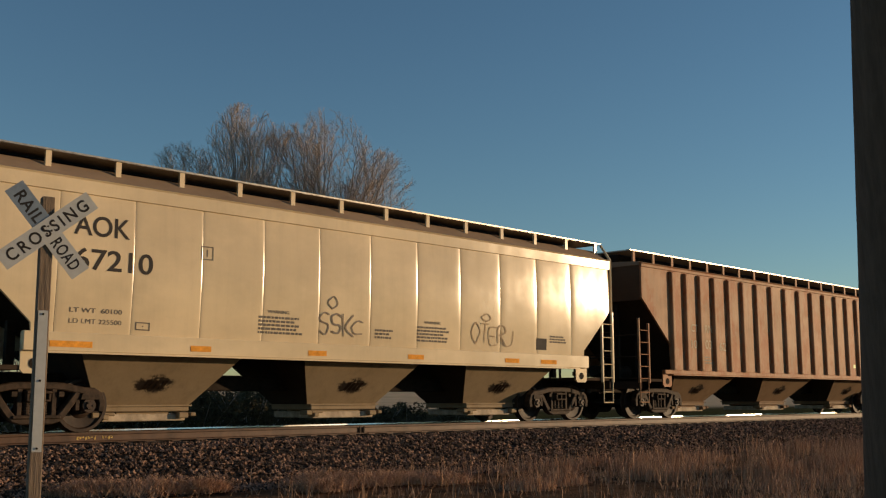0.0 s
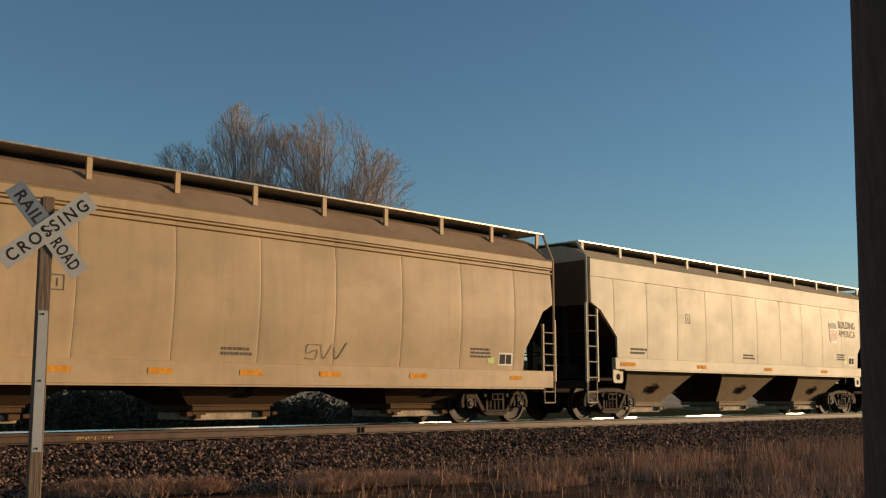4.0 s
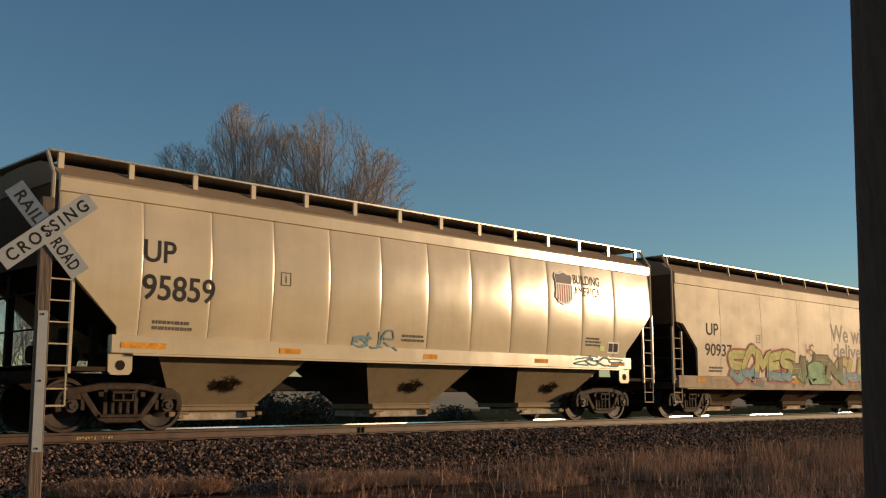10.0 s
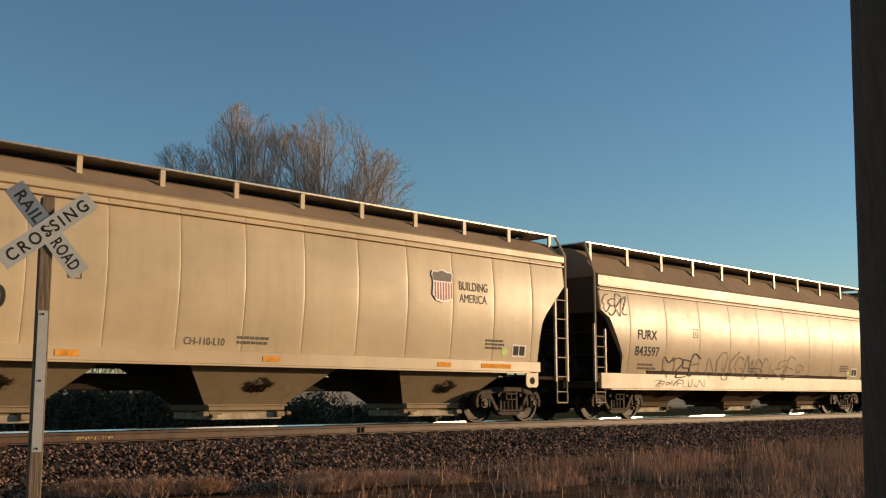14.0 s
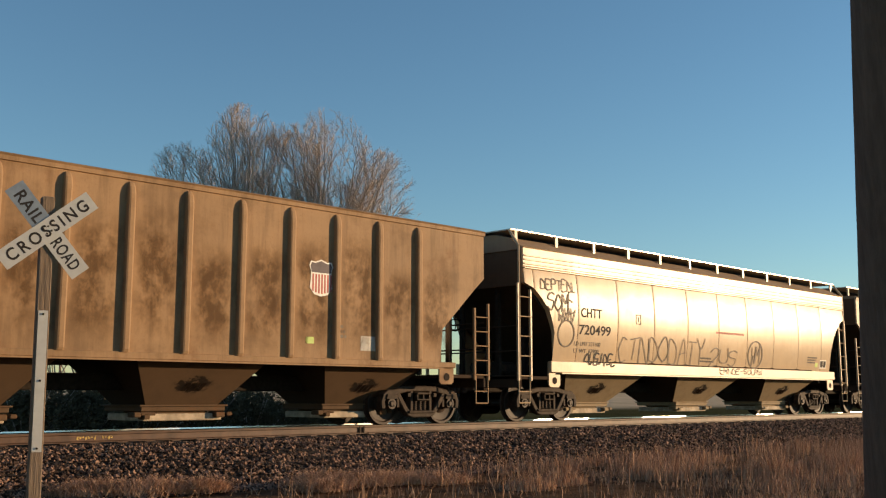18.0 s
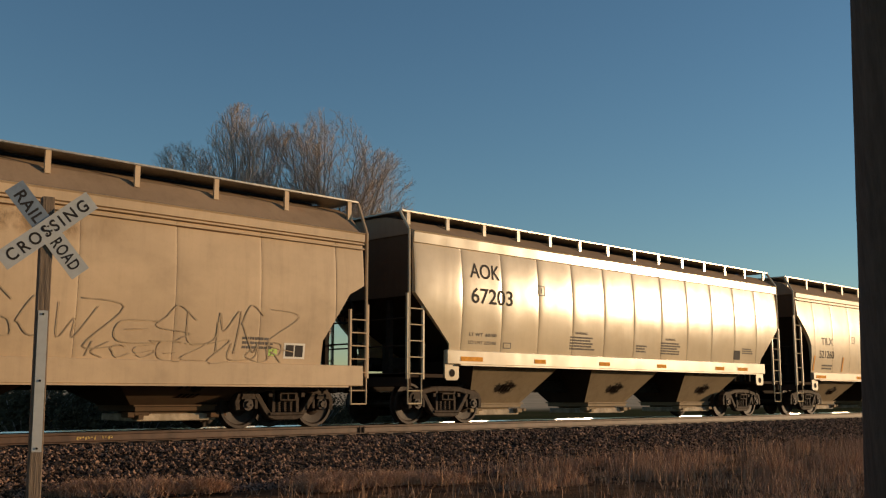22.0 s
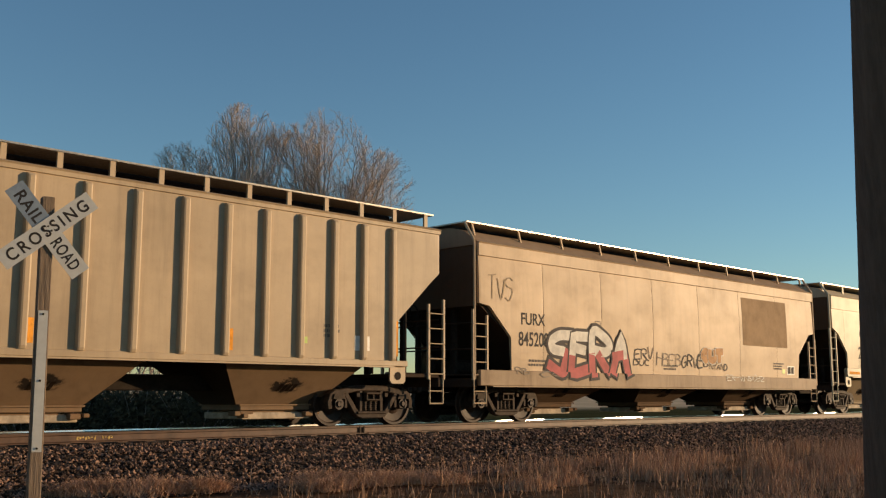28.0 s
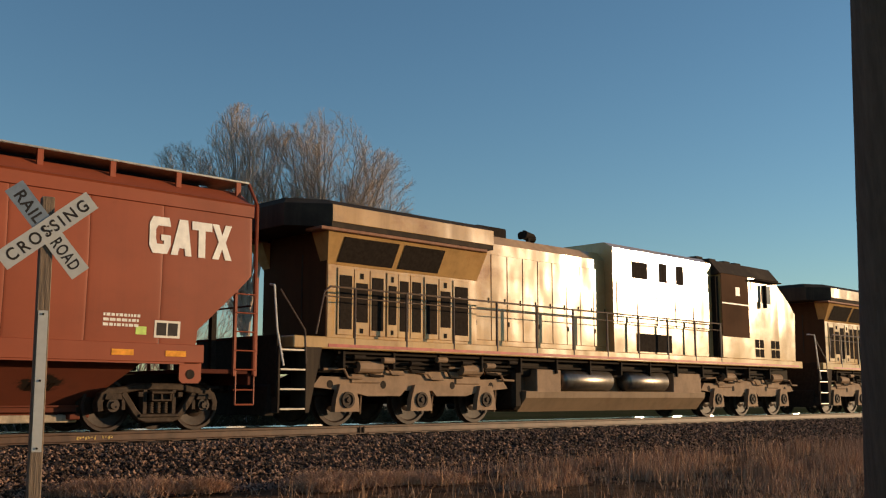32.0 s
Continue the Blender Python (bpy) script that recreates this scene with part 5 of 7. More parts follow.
def soft_stain(name, rgb, strength=0.8):
    """A stain that fades out unevenly towards its rim."""
    m, t, b = nodes_of(name)
    c = t.nodes.new("ShaderNodeTexCoord")
    mp = t.nodes.new("ShaderNodeMapping")
    mp.inputs["Location"].default_value = (-1.0, 0.0, -1.0)
    mp.inputs["Scale"].default_value = (2.0, 0.0, 2.0)
    t.links.new(c.outputs["Generated"], mp.inputs["Vector"])
    ab = t.nodes.new("ShaderNodeVectorMath")
    ab.operation = "ABSOLUTE"
    t.links.new(mp.outputs["Vector"], ab.inputs[0])
    sep = t.nodes.new("ShaderNodeSeparateXYZ")
    t.links.new(ab.outputs["Vector"], sep.inputs[0])
    fade = times(t, ramp(t, sep.outputs[0], 0.35, 1.0, 1.0, 0.0), ramp(t, sep.outputs[2], 0.35, 1.0, 1.0, 0.0))
    patch = ramp(t, noise_of(t, (1, 1, 0.7), 2.2, 7, 0.68), 0.34, 0.64, 0.05, 1.0)
    t.links.new(mix(t, patch, [q * 1.15 for q in rgb], [q * 0.8 for q in rgb]), b.inputs["Base Color"])
    t.links.new(times(t, times(t, fade, patch), strength), b.inputs["Alpha"])
    b.inputs["Roughness"].default_value = 0.7
    b.inputs["Specular IOR Level"].default_value = 0.1
    return m


GOLD_RUST = soft_stain("golden_rust_bloom", (0.56, 0.29, 0.085), 0.95)
BROWN_SMOKE = soft_stain("brown_smoky_stain", (0.11, 0.06, 0.028), 0.95)
GREY_SMOKE = soft_stain("grey_dust_stain", (0.20, 0.14, 0.085), 0.7)
ORANGE_BLUR = soft_stain("blurred_orange_bloom", (0.70, 0.36, 0.10), 0.8)


SILL_WASH = {k: soft_stain(k + "_washed_spray", rgb, 0.8) for k, rgb in dict(teal=(0.14, 0.24, 0.26), olive=(0.17, 0.14, 0.06), dull=(0.34, 0.30, 0.16), pink=(0.42, 0.12, 0.08), blue=(0.10, 0.15, 0.28), red=(0.42, 0.05, 0.04)).items()}


def stain(car, x0, x1, z0, z1, ink, label=""):
    ob = plate(car, "rust_bloom", x0, x1, z0, z1, ink, label)
    ob.visible_shadow = False
    return ob


mark(car_a, "AOK", 1.72, 3.27, 1.0, 0.33, BLACK)
mark(car_a, "67210", 1.75, 2.70, 1.42, 0.34, BLACK)
mark(car_b, "CT", 2.47, 2.50, 0.36, 0.21, INKS["dull"])
mark(car_b, "RN", 3.23, 2.50, 0.42, 0.22, INKS["dull"])
mark(car_b, "10", 2.46, 2.02, 0.32, 0.23, INKS["dull"])
mark(car_b, "03", 3.23, 2.02, 0.36, 0.25, INKS["dull"])
mark(car_b, "62", 4.03, 1.99, 0.38, 0.24, INKS["dull"])
mark(car_c, "NCUX", 1.85, 2.30, 0.88, 0.28, BLACK)
mark(car_c, "30580", 1.86, 1.82, 0.92, 0.28, BLACK)
mark(car_d, "NDYX", 1.34, 2.23, 0.70, 0.26, BLACK)
mark(car_d, "516474", 1.29, 1.78, 1.01, 0.25, BLACK)
mark(car_f, "CMO", 2.59, 2.61, 1.20, 0.43, BLACK)
mark(car_f, "20710", 2.55, 1.99, 1.41, 0.43, BLACK)
mark(car_g, "U", 3.17, 2.49, 0.31, 0.37, FADED)
mark(car_g, "P", 3.88, 2.52, 0.31, 0.36, FADED)
mark(car_g, "89", 2.96, 1.94, 0.58, 0.40, FADED)
mark(car_g, "36", 3.83, 1.94, 0.52, 0.41, FADED)
mark(car_g, "9", 4.72, 1.96, 0.25, 0.36, FADED)
mark(car_h, "CRDX", 1.30, 2.21, 0.89, 0.26, BLACK)
mark(car_h, "13160", 1.25, 1.74, 0.75, 0.25, BLACK)
mark(car_i, "UP", 1.51, 2.93, 0.62, 0.38, BLACK)
mark(car_i, "95859", 1.51, 2.28, 1.44, 0.42, BLACK)
mark(car_j, "UP", 1.60, 2.44, 0.69, 0.35, BLACK)
mark(car_j, "90937", 1.53, 1.83, 1.54, 0.35, BLACK)
mark(car_j, "We will", 9.93, 2.56, 2.94, 0.59, FADED, 0.018)
mark(car_j, "deliver", 10.12, 2.01, 2.72, 0.48, FADED, 0.018)
mark(car_k, "FURX", 2.40, 2.62, 0.95, 0.33, BLACK)
mark(car_k, "850486", 2.39, 1.97, 1.52, 0.34, BLACK).matrix_basis = pose(0, -0.012, 0)
mark(car_l, "CHTT", 1.93, 2.62, 1.30, 0.32, BLACK)
mark(car_l, "721880", 1.74, 1.97, 1.84, 0.36, BLACK)
mark(car_m, "FURX", 1.66, 2.17, 0.92, 0.25, BLACK)
mark(car_m, "843597", 1.57, 1.72, 1.16, 0.25, BLACK)
mark(car_o, "U", 1.86, 2.60, 0.36, 0.37, BLACK)
mark(car_o, "P", 2.3, 2.60, 0.34, 0.37, BLACK)
mark(car_o, "22", 1.83, 2.05, 0.63, 0.35, BLACK)
mark(car_o, "17", 3.0, 2.07, 0.67, 0.36, BLACK)
mark(car_o, "06", 4.16, 2.08, 0.65, 0.35, BLACK)
mark(car_p, "CHTT", 2.18, 2.63, 0.88, 0.23, BLACK)
mark(car_p, "720499", 2.12, 2.19, 1.34, 0.24, BLACK)
mark(car_q, "U", 3.26, 2.57, 0.26, 0.39, FADED)
mark(car_q, "P", 3.86, 2.59, 0.32, 0.37, FADED)
mark(car_q, "89", 3.03, 2.03, 0.55, 0.38, FADED)
mark(car_q, "62", 3.86, 2.03, 0.54, 0.38, FADED)
mark(car_q, "1", 4.75, 2.03, 0.14, 0.35, FADED)
mark(car_r, "FURX", 0.97, 2.38, 1.09, 0.34, BLACK)
mark(car_r, "840245", 0.92, 1.89, 1.62, 0.34, BLACK)
mark(car_s, "AOK", 1.72, 3.32, 1.02, 0.33, BLACK)
mark(car_s, "67203", 1.75, 2.74, 1.42, 0.34, BLACK)
mark(car_t, "TILX", 1.67, 2.41, 0.90, 0.24, FADED)
mark(car_t, "521260", 1.53, 1.95, 1.14, 0.25, BLACK)
mark(car_u, "CHTT", 1.95, 2.64, 1.23, 0.37, BLACK)
mark(car_u, "721506", 1.68, 2.03, 1.87, 0.38, BLACK)
mark(car_v, "UP", 1.66, 2.44, 0.59, 0.31, BLACK)
mark(car_v, "90567", 1.57, 1.80, 1.44, 0.35, BLACK)
mark(car_v, "We will", 9.91, 2.56, 2.96, 0.56, FADED, 0.018)
mark(car_v, "deliver...", 9.99, 1.98, 3.41, 0.44, FADED, 0.018)
mark(car_x, "FURX", 1.46, 2.33, 0.89, 0.28, BLACK)
mark(car_x, "845208", 1.37, 1.82, 1.12, 0.33, BLACK)
mark(car_y, "CMO", 2.22, 2.71, 1.16, 0.40, BLACK)
mark(car_y, "20826", 2.06, 2.01, 1.53, 0.42, BLACK)
mark(car_z, "CMO", 2.36, 2.83, 1.0, 0.34, WHITE)
mark(car_z, "13643", 2.36, 2.25, 1.30, 0.32, WHITE)
mark(car_z, "LD LMT 224000", 2.26, 1.88, 0.95, 0.1, WHITE)
mark(car_z, "LT WT   62000", 2.26, 1.71, 0.92, 0.1, WHITE)
mark(car_l, "CH-110-L10", 6.77, 1.53, 0.84, 0.13, GREY_INK)
mark(car_e, "BUILDING", 14.60, 3.06, 1.40, 0.24, GREY_INK)
mark(car_e, "AMERICA", 14.61, 2.75, 1.40, 0.23, GREY_INK)
mark(car_f, "BUILDING", 14.88, 2.89, 0.97, 0.21, GREY_INK)
mark(car_f, "AMERICA", 14.87, 2.61, 0.96, 0.21, GREY_INK)
mark(car_i, "BUILDING", 13.47, 3.47, 1.11, 0.23, GREY_INK)
mark(car_i, "AMERICA", 13.48, 3.17, 1.11, 0.23, GREY_INK)
mark(car_l, "BUILDING", 13.66, 3.0, 0.95, 0.19, GREY_INK)
mark(car_l, "AMERICA", 13.67, 2.72, 0.90, 0.19, GREY_INK)
mark(car_y, "BUILDING", 14.24, 2.92, 1.07, 0.18, GREY_INK)
mark(car_y, "AMERICA", 14.25, 2.65, 1.03, 0.20, GREY_INK)
shield(car_e, 13.84, 14.49, 2.49, 3.29)
shield(car_f, 14.02, 14.72, 2.47, 3.27)
shield(car_g, 8.44, 9.0, 2.51, 3.23, False)
shield(car_i, 12.68, 13.42, 2.89, 3.75)
shield(car_j, 13.15, 13.81, 2.48, 3.25)
shield(car_l, 12.78, 13.46, 2.67, 3.42)
shield(car_o, 13.45, 14.05, 2.58, 3.32)
shield(car_q, 8.45, 9.0, 2.55, 3.26)
shield(car_u, 12.65, 13.36, 2.75, 3.52)
shield(car_v, 13.15, 13.83, 2.43, 3.24)
shield(car_y, 13.39, 14.11, 2.45, 3.22)

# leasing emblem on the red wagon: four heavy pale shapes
vs, fs = [], []
for k, poly in enumerate((((0.16, 0), (0.84, 0), (1, 0.25), (1, 0.52), (0.55, 0.52), (0.55, 0.36), (0.68, 0.36), (0.68, 0.26), (0.36, 0.26), (0.3, 0.4), (0.3, 0.66), (0.4, 0.76), (1, 0.76), (0.92, 1), (0.16, 1), (0, 0.8), (0, 0.2)),
                          ((0, 0), (0.32, 0), (0.4, 0.2), (0.66, 0.2), (0.7, 0), (1.0, 0), (0.8, 1), (0.4, 1)),
                          ((0.32, 0), (0.66, 0), (0.66, 0.76), (1, 0.76), (1, 1), (0, 1), (0, 0.76), (0.32, 0.76)),
                          ((0, 0), (0.33, 0), (0.5, 0.3), (0.67, 0), (1, 0), (0.68, 0.5), (1, 1), (0.67, 1), (0.5, 0.7), (0.33, 1), (0, 1), (0.32, 0.5)))):
    n = len(vs)
    vs += [(14.82 + k * 0.42 + x * 0.415, 3.09 + z * 0.65) for x, z in poly]
    fs.append(tuple(range(n, n + len(poly))))
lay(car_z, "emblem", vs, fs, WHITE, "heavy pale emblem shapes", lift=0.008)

plate(car_c, "repaint_band", 1.3, 16.4, 1.53, 2.14, BAND, "slightly paler repainted band", 0)
plate(car_c, "number_patch", 1.76, 2.8, 2.26, 2.62, PATCH, "", 1)
plate(car_c, "number_patch", 1.76, 2.84, 1.78, 2.14, PATCH, "", 1)
for x in (4.65, 7.07, 9.97, 12.54):
    lay(car_c, "paint_streak", [(x, 1.48), (x + 0.1, 1.48), (x + 0.19, 1.92), (x + 0.09, 1.94)], [(0, 1, 2, 3)], INKS["rust"], "rust-orange paint streak", 4)
for q in [o for o in car_c[0].children if o.name.startswith("lettering")]:
    q.matrix_basis = pose(0, -0.006, 0)
plate(car_k, "data_patch", 2.28, 3.37, 1.05, 1.42, PATCH, "", 3)
mark(car_k, "LD LMT 273800", 2.36, 1.27, 0.9, 0.08, BLACK).matrix_basis = pose(0, -0.012, 0)
mark(car_k, "LT WT 62200", 2.36, 1.11, 0.85, 0.08, BLACK).matrix_basis = pose(0, -0.012, 0)
for car, wt, lim in ((car_a, "60100", "225500"), (car_s, "60100", "225500")):
    mark(car, "LT WT  " + wt, 1.72, 1.98, 0.92, 0.075, GREY_INK)
    mark(car, "LD LMT " + lim, 1.72, 1.80, 0.92, 0.075, GREY_INK)
    mark(car, "WARNING", 5.6, 2.18, 0.5, 0.06, GREY_INK)
    mark(car, "WARNING", 9.7, 2.18, 0.5, 0.06, GREY_INK)
    bars(car, 5.4, 6.4, 1.76, 2.12, 5, seed=2)
    bars(car, 9.5, 10.5, 1.76, 2.12, 5, seed=3)
    bars(car, 8.3, 8.8, 1.78, 2.0, 3, seed=4)
    bars(car, 14.0, 14.6, 1.9, 2.1, 3, seed=5)
    hollow(car, 4.12, 4.37, 3.06, 3.31, GREY_INK)
    hollow(car, 2.9, 3.17, 1.73, 1.87, GREY_INK)
    plate(car, "stencil_panel", 13.5, 13.88, 1.74, 2.02, BLACK)
    strips(car, 1.40, ORANGE, (1.4, 2.12), (3.95, 4.37), (6.55, 7.0), (9.2, 9.66), (12.3, 12.8), (13.6, 14.2))
strips(car_d, 1.0, ORANGE, (0.83, 1.35), (2.56, 2.98), (4.45, 4.89), (6.26, 6.73), (8.11, 8.62), (9.96, 10.5), (12.37, 12.88), (15.59, 16.01))
strips(car_n, 1.06, ORANGE, (1.9, 2.4), (4.57, 5.01), (6.87, 7.3), (9.78, 10.25), (12.28, 12.64), (14.6, 15.0))
strips(car_j, 1.05, ORANGE, (1.0, 1.46), (3.93, 4.38), (6.7, 7.28), (11.2, 11.7), (13.4, 13.9))
strips(car_e, 1.42, ORANGE, (1.2, 1.9), (5.0, 5.5), (9.0, 9.5), (13.0, 13.5))
strips(car_f, 1.42, ORANGE, (1.15, 2.0), (4.6, 5.1), (8.8, 9.4), (12.8, 13.2))
strips(car_i, 1.42, ORANGE, (1.15, 2.0), (4.4, 4.9), (8.2, 8.6), (11.9, 12.4), (15.0, 15.6))
strips(car_y, 1.42, ORANGE, (1.15, 2.0), (5.2, 5.7), (9.7, 10.2), (13.0, 13.5))
for car, x, z, lim, wt in ((car_u, 1.3, 1.62, "222900", "63100"), (car_p, 1.95, 1.72, "223100", "62900"), (car_f, 2.55, 1.66, "222900", "63100"), (car_y, 2.1, 1.66, "224700", "62300")):
    mark(car, "LD LMT " + lim, x, z + 0.18, 1.1, 0.1, GREY_INK)
    mark(car, "LT WT  " + wt, x, z, 1.05, 0.1, GREY_INK)
strips(car_u, 1.24, ORANGE, (1.15, 2.2), (4.2, 4.6), (6.6, 7.1), (9.4, 9.9), (12.9, 13.4), (15.2, 15.8))
strips(car_t, 1.24, ORANGE, (1.15, 1.9), (4.4, 4.8), (8.0, 8.5), (11.6, 12.1))
strips(car_l, 1.26, ORANGE, (1.2, 1.7), (4.4, 4.8), (8.4, 8.8), (13.0, 13.4), (14.4, 15.4))
strips(car_z, 1.30, ORANGE, (1.2, 1.8), (4.4, 4.8), (7.9, 8.3), (11.4, 11.8), (14.2, 14.6), (15.2, 15.6))
strips(car_k, 1.2, ORANGE, (0.4, 0.75), (4.4, 4.8), (8.0, 8.4), (11.2, 11.6), (14.1, 14.5))
for car in (car_b, car_g, car_q, car_w):
    for k in (0, 4, 8, 12, 17):
        plate(car, "reflective_strip", car[1]["ribs"][k] + 0.09, car[1]["ribs"][k] + 0.19, 1.45, 1.45 + (0.75 if k in (0, 17) else 0.4), ORANGE)
for car in (car_t, car_v, car_h):
    for k, x in enumerate((1.05, 3.3, 5.0, 8.1, 11.0)):
        lay(car, "paint_streak", [(x, 1.5), (x + 0.1, 1.5), (x + 0.19, 2.0), (x + 0.08, 2.02)], [(0, 1, 2, 3)], INKS["orange"], "orange paint streak", 4)
for k, car in enumerate((car_b, car_c, car_d, car_e, car_f, car_g, car_h, car_i, car_j, car_l, car_m, car_n, car_o, car_p, car_q, car_r, car_t, car_u, car_v, car_w, car_x, car_y, car_z)):
    L, c = car[1]["L"], car[1]
    ink = WHITE if car is car_z else GREY_INK
    z = c["zs"] + 0.1
    if not c["ribs"]:
        if car not in (car_u, car_p, car_f, car_y, car_z):
            bars(car, 1.75, 2.6, z, z + 0.2, 2, ink, k)
        bars(car, L - 2.9, L - 2.2, z + 0.15, z + 0.4, 3, ink, k + 30)
        bars(car, L * 0.45, L * 0.45 + 0.7, z + 0.02, z + 0.2, 2, ink, k + 60)
        hollow(car, L * 0.26, L * 0.26 + 0.24, z + 1.0, z + 1.26, ink)
        plate(car, "stencil_panel", L - 1.95, L - 1.45, z + 0.02, z + 0.32, PATCH)
        for q in (L - 1.91, L - 1.69):
            plate(car, "stencil_square", q, q + 0.19, z + 0.06, z + 0.28, BLACK, "", 1)
        plate(car, "inspection_sticker", L - 2.3, L - 2.1, z + 0.06, z + 0.2, LIME)
    else:
        bars(car, 3.05, 3.6, z + 0.1, z + 0.35, 3, FADED, k)
        bars(car, 14.0, 14.4, z + 0.3, z + 0.6, 3, FADED, k)
        plate(car, "stencil_panel", 14.8, 15.2, z + 0.1, z + 0.4, WHITE)
        plate(car, "inspection_sticker", 13.4, 13.6, z + 0.2, z + 0.33, LIME)

for x in (6.05, 9.95):
    bars(car_z, x, x + 0.75, 1.70, 2.08, 4, ORANGE, 7)
    mark(car_z, "WARNING", x + 0.12, 2.12, 0.5, 0.075, ORANGE)
bars(car_z, 2.36, 2.86, 3.63, 3.83, 4, WHITE, 9)
for car in (car_h, car_r):
    strips(car, 3.60, INKS["streak"], (0.25, 3.1), (3.4, 7.8), (8.5, 9.7), (12.1, 13.4), h=0.06)
# graffiti
for x0, x1, z0, z1 in ((3.0, 5.3, 2.7, 3.95), (5.0, 7.2, 1.95, 3.75), (6.9, 8.9, 2.0, 3.85), (10.5, 11.9, 2.3, 4.05), (12.7, 14.5, 2.1, 3.8), (14.4, 16.6, 2.6, 3.95), (1.1, 2.2, 1.7, 3.2)):
    stain(car_c, x0, x1, z0, z1, GOLD_RUST, "golden rust bloom in the paint")
throw(car_c, "PEUR", 7.9, 9.7, 1.24, 2.16, ("dull", "dull", "black", "black", "dull"), 0.5, 0.02, 0, 0.5, 81, 0.0, 0.03, True, 1.25, 0.0)
tag(car_c, "GENEZ", 3.2, 5.0, 1.55, 2.0, INKS["grey"], 0.03, 82)
tag(car_c, "OC", 5.0, 6.1, 1.6, 2.0, INKS["silver"], 0.025, 83)
tag(car_c, "SNTHK-PEEG-OSEI", 2.4, 4.9, 1.26, 1.41, INKS["grey"], 0.022, 84)
tag(car_a, "SSK", 6.83, 7.75, 1.80, 2.30, INKS["grey"], 0.035, 51, 0.0)
tag(car_a, "O", 7.03, 7.3, 2.36, 2.60, INKS["grey"], 0.03, 52)
tag(car_a, "C", 7.65, 8.05, 1.82, 2.12, INKS["grey"], 0.025, 53)
tag(car_a, "OTER", 11.21, 12.4, 1.80, 2.26, INKS["faint"], 0.03, 54, 0.0)
tag(car_a, "O", 11.53, 11.85, 2.30, 2.50, INKS["faint"], 0.03, 55)
tag(car_a, "U", 12.2, 12.65, 1.77, 2.1, INKS["faint"], 0.025, 56)
# two lemon and teal pieces with a dark olive one between them
throw(car_j, "SOMES", 2.9, 6.9, 1.06, 2.2, ("pink", "black", "lemon", "teal", "mint"), 0.34, 0.02, 0.05, 0.34, 3, 0.1, 0.1, False, 1.22)
throw(car_j, "HWEN", 6.6, 10.5, 1.06, 2.08, ("olive", "black", "olive", "green", "mint"), 0.34, 0.022, 0.03, 0.3, 5, 0.05, 0.1, False, 1.2)
throw(car_j, "2", 8.05, 9.15, 1.02, 1.92, ("black", "black", "mint", "mint", "lemon"), 0.36, 0.03, 0, 0.3, 6, 0.0, 0.05, True, 1.1, base=0.03)
throw(car_j, "SUMNES", 10.3, 15.7, 1.08, 2.06, ("pink", "grey", "lemon", "teal", "silver"), 0.32, 0.02, 0.04, 0.40, 7, 0.1, 0.1, False, 1.2)
for x0, x1, ink in ((0.9, 3.4, "dull"), (3.5, 6.4, "teal"), (6.6, 7.9, "olive"), (9.3, 10.4, "olive"), (10.6, 13.9, "teal"), (14.1, 15.7, "pink")):
    stain(car_j, x0, x1, 0.84, 1.18, SILL_WASH[ink], "thin washed-out spray paint")
tag(car_j, "WS", 8.0, 8.6, 2.0, 2.4, INKS["pink"], 0.03, 8)
# grey block letters and yellow over white block letters
throw(car_k, "SAVO", 1.4, 5.5, 1.0, 2.14, ("silver", "grey", "silver", "white", "white"), 0.30, 0.03, 0.02, 0.45, 9, 0.0, 0.04, False, 1.1, 0.0)
throw(car_k, "GREAK", 7.75, 14.9, 1.02, 2.04, ("silver", "black", "yellow", "white", "white"), 0.25, 0.075, 0.025, 0.42, 10, 0.0, 0.02, False, 1.12, 0.0)
tag(car_k, "2013", 5.5, 6.35, 1.66, 2.05, INKS["grey"], 0.032, 2, 0.3)
tag(car_k, "EVK", 6.92, 7.6, 1.62, 2.02, INKS["grey"], 0.035, 4)
tag(car_k, "KYS", 14.65, 15.3, 1.8, 2.14, INKS["grey"], 0.03, 5)
# red, black and blue piece
throw(car_v, "LMOEK", 4.0, 10.7, 1.24, 2.24, ("red", "red", "black", "black", "white"), 0.34, 0.05, 0.04, 0.5, 11, 0.1, 0.11, False, 1.2, 0.5)
throw(car_v, "KZ", 8.6, 10.9, 1.22, 1.98, ("red", "black", "blue", "blue", "white"), 0.26, 0.025, 0.02, 0.5, 12, 0.15, 0.1, False, 1.1, 0.5, 0.03)
for x0, x1, ink in ((4.0, 5.6, "blue"), (5.0, 7.0, "red"), (6.6, 8.4, "teal"), (8.2, 9.6, "red"), (9.3, 10.9, "blue")):
    stain(car_v, x0, x1, 0.86, 1.24, SILL_WASH[ink], "thin washed-out spray paint")
tag(car_v, "SOB", 0.1, 0.95, 2.85, 3.45, INKS["faint"], 0.03, 21)
tag(car_v, "OEB", 0.5, 1.5, 2.4, 2.95, INKS["faint"], 0.03, 22)
tag(car_v, "ZOMB", 3.0, 4.2, 1.87, 2.14, INKS["grey"], 0.04, 23)
tag(car_v, "M", 4.5, 5.1, 1.95, 2.3, INKS["grey"], 0.035, 24)
tag(car_v, "OB", 1.4, 2.05, 1.25, 1.55, INKS["grey"], 0.04, 25)
tag(car_v, "SCO", 2.4, 4.1, 1.32, 1.78, INKS["faint"], 0.03, 26)
tag(car_v, "SOS", 10.5, 11.85, 1.42, 1.85, INKS["grey"], 0.025, 27)
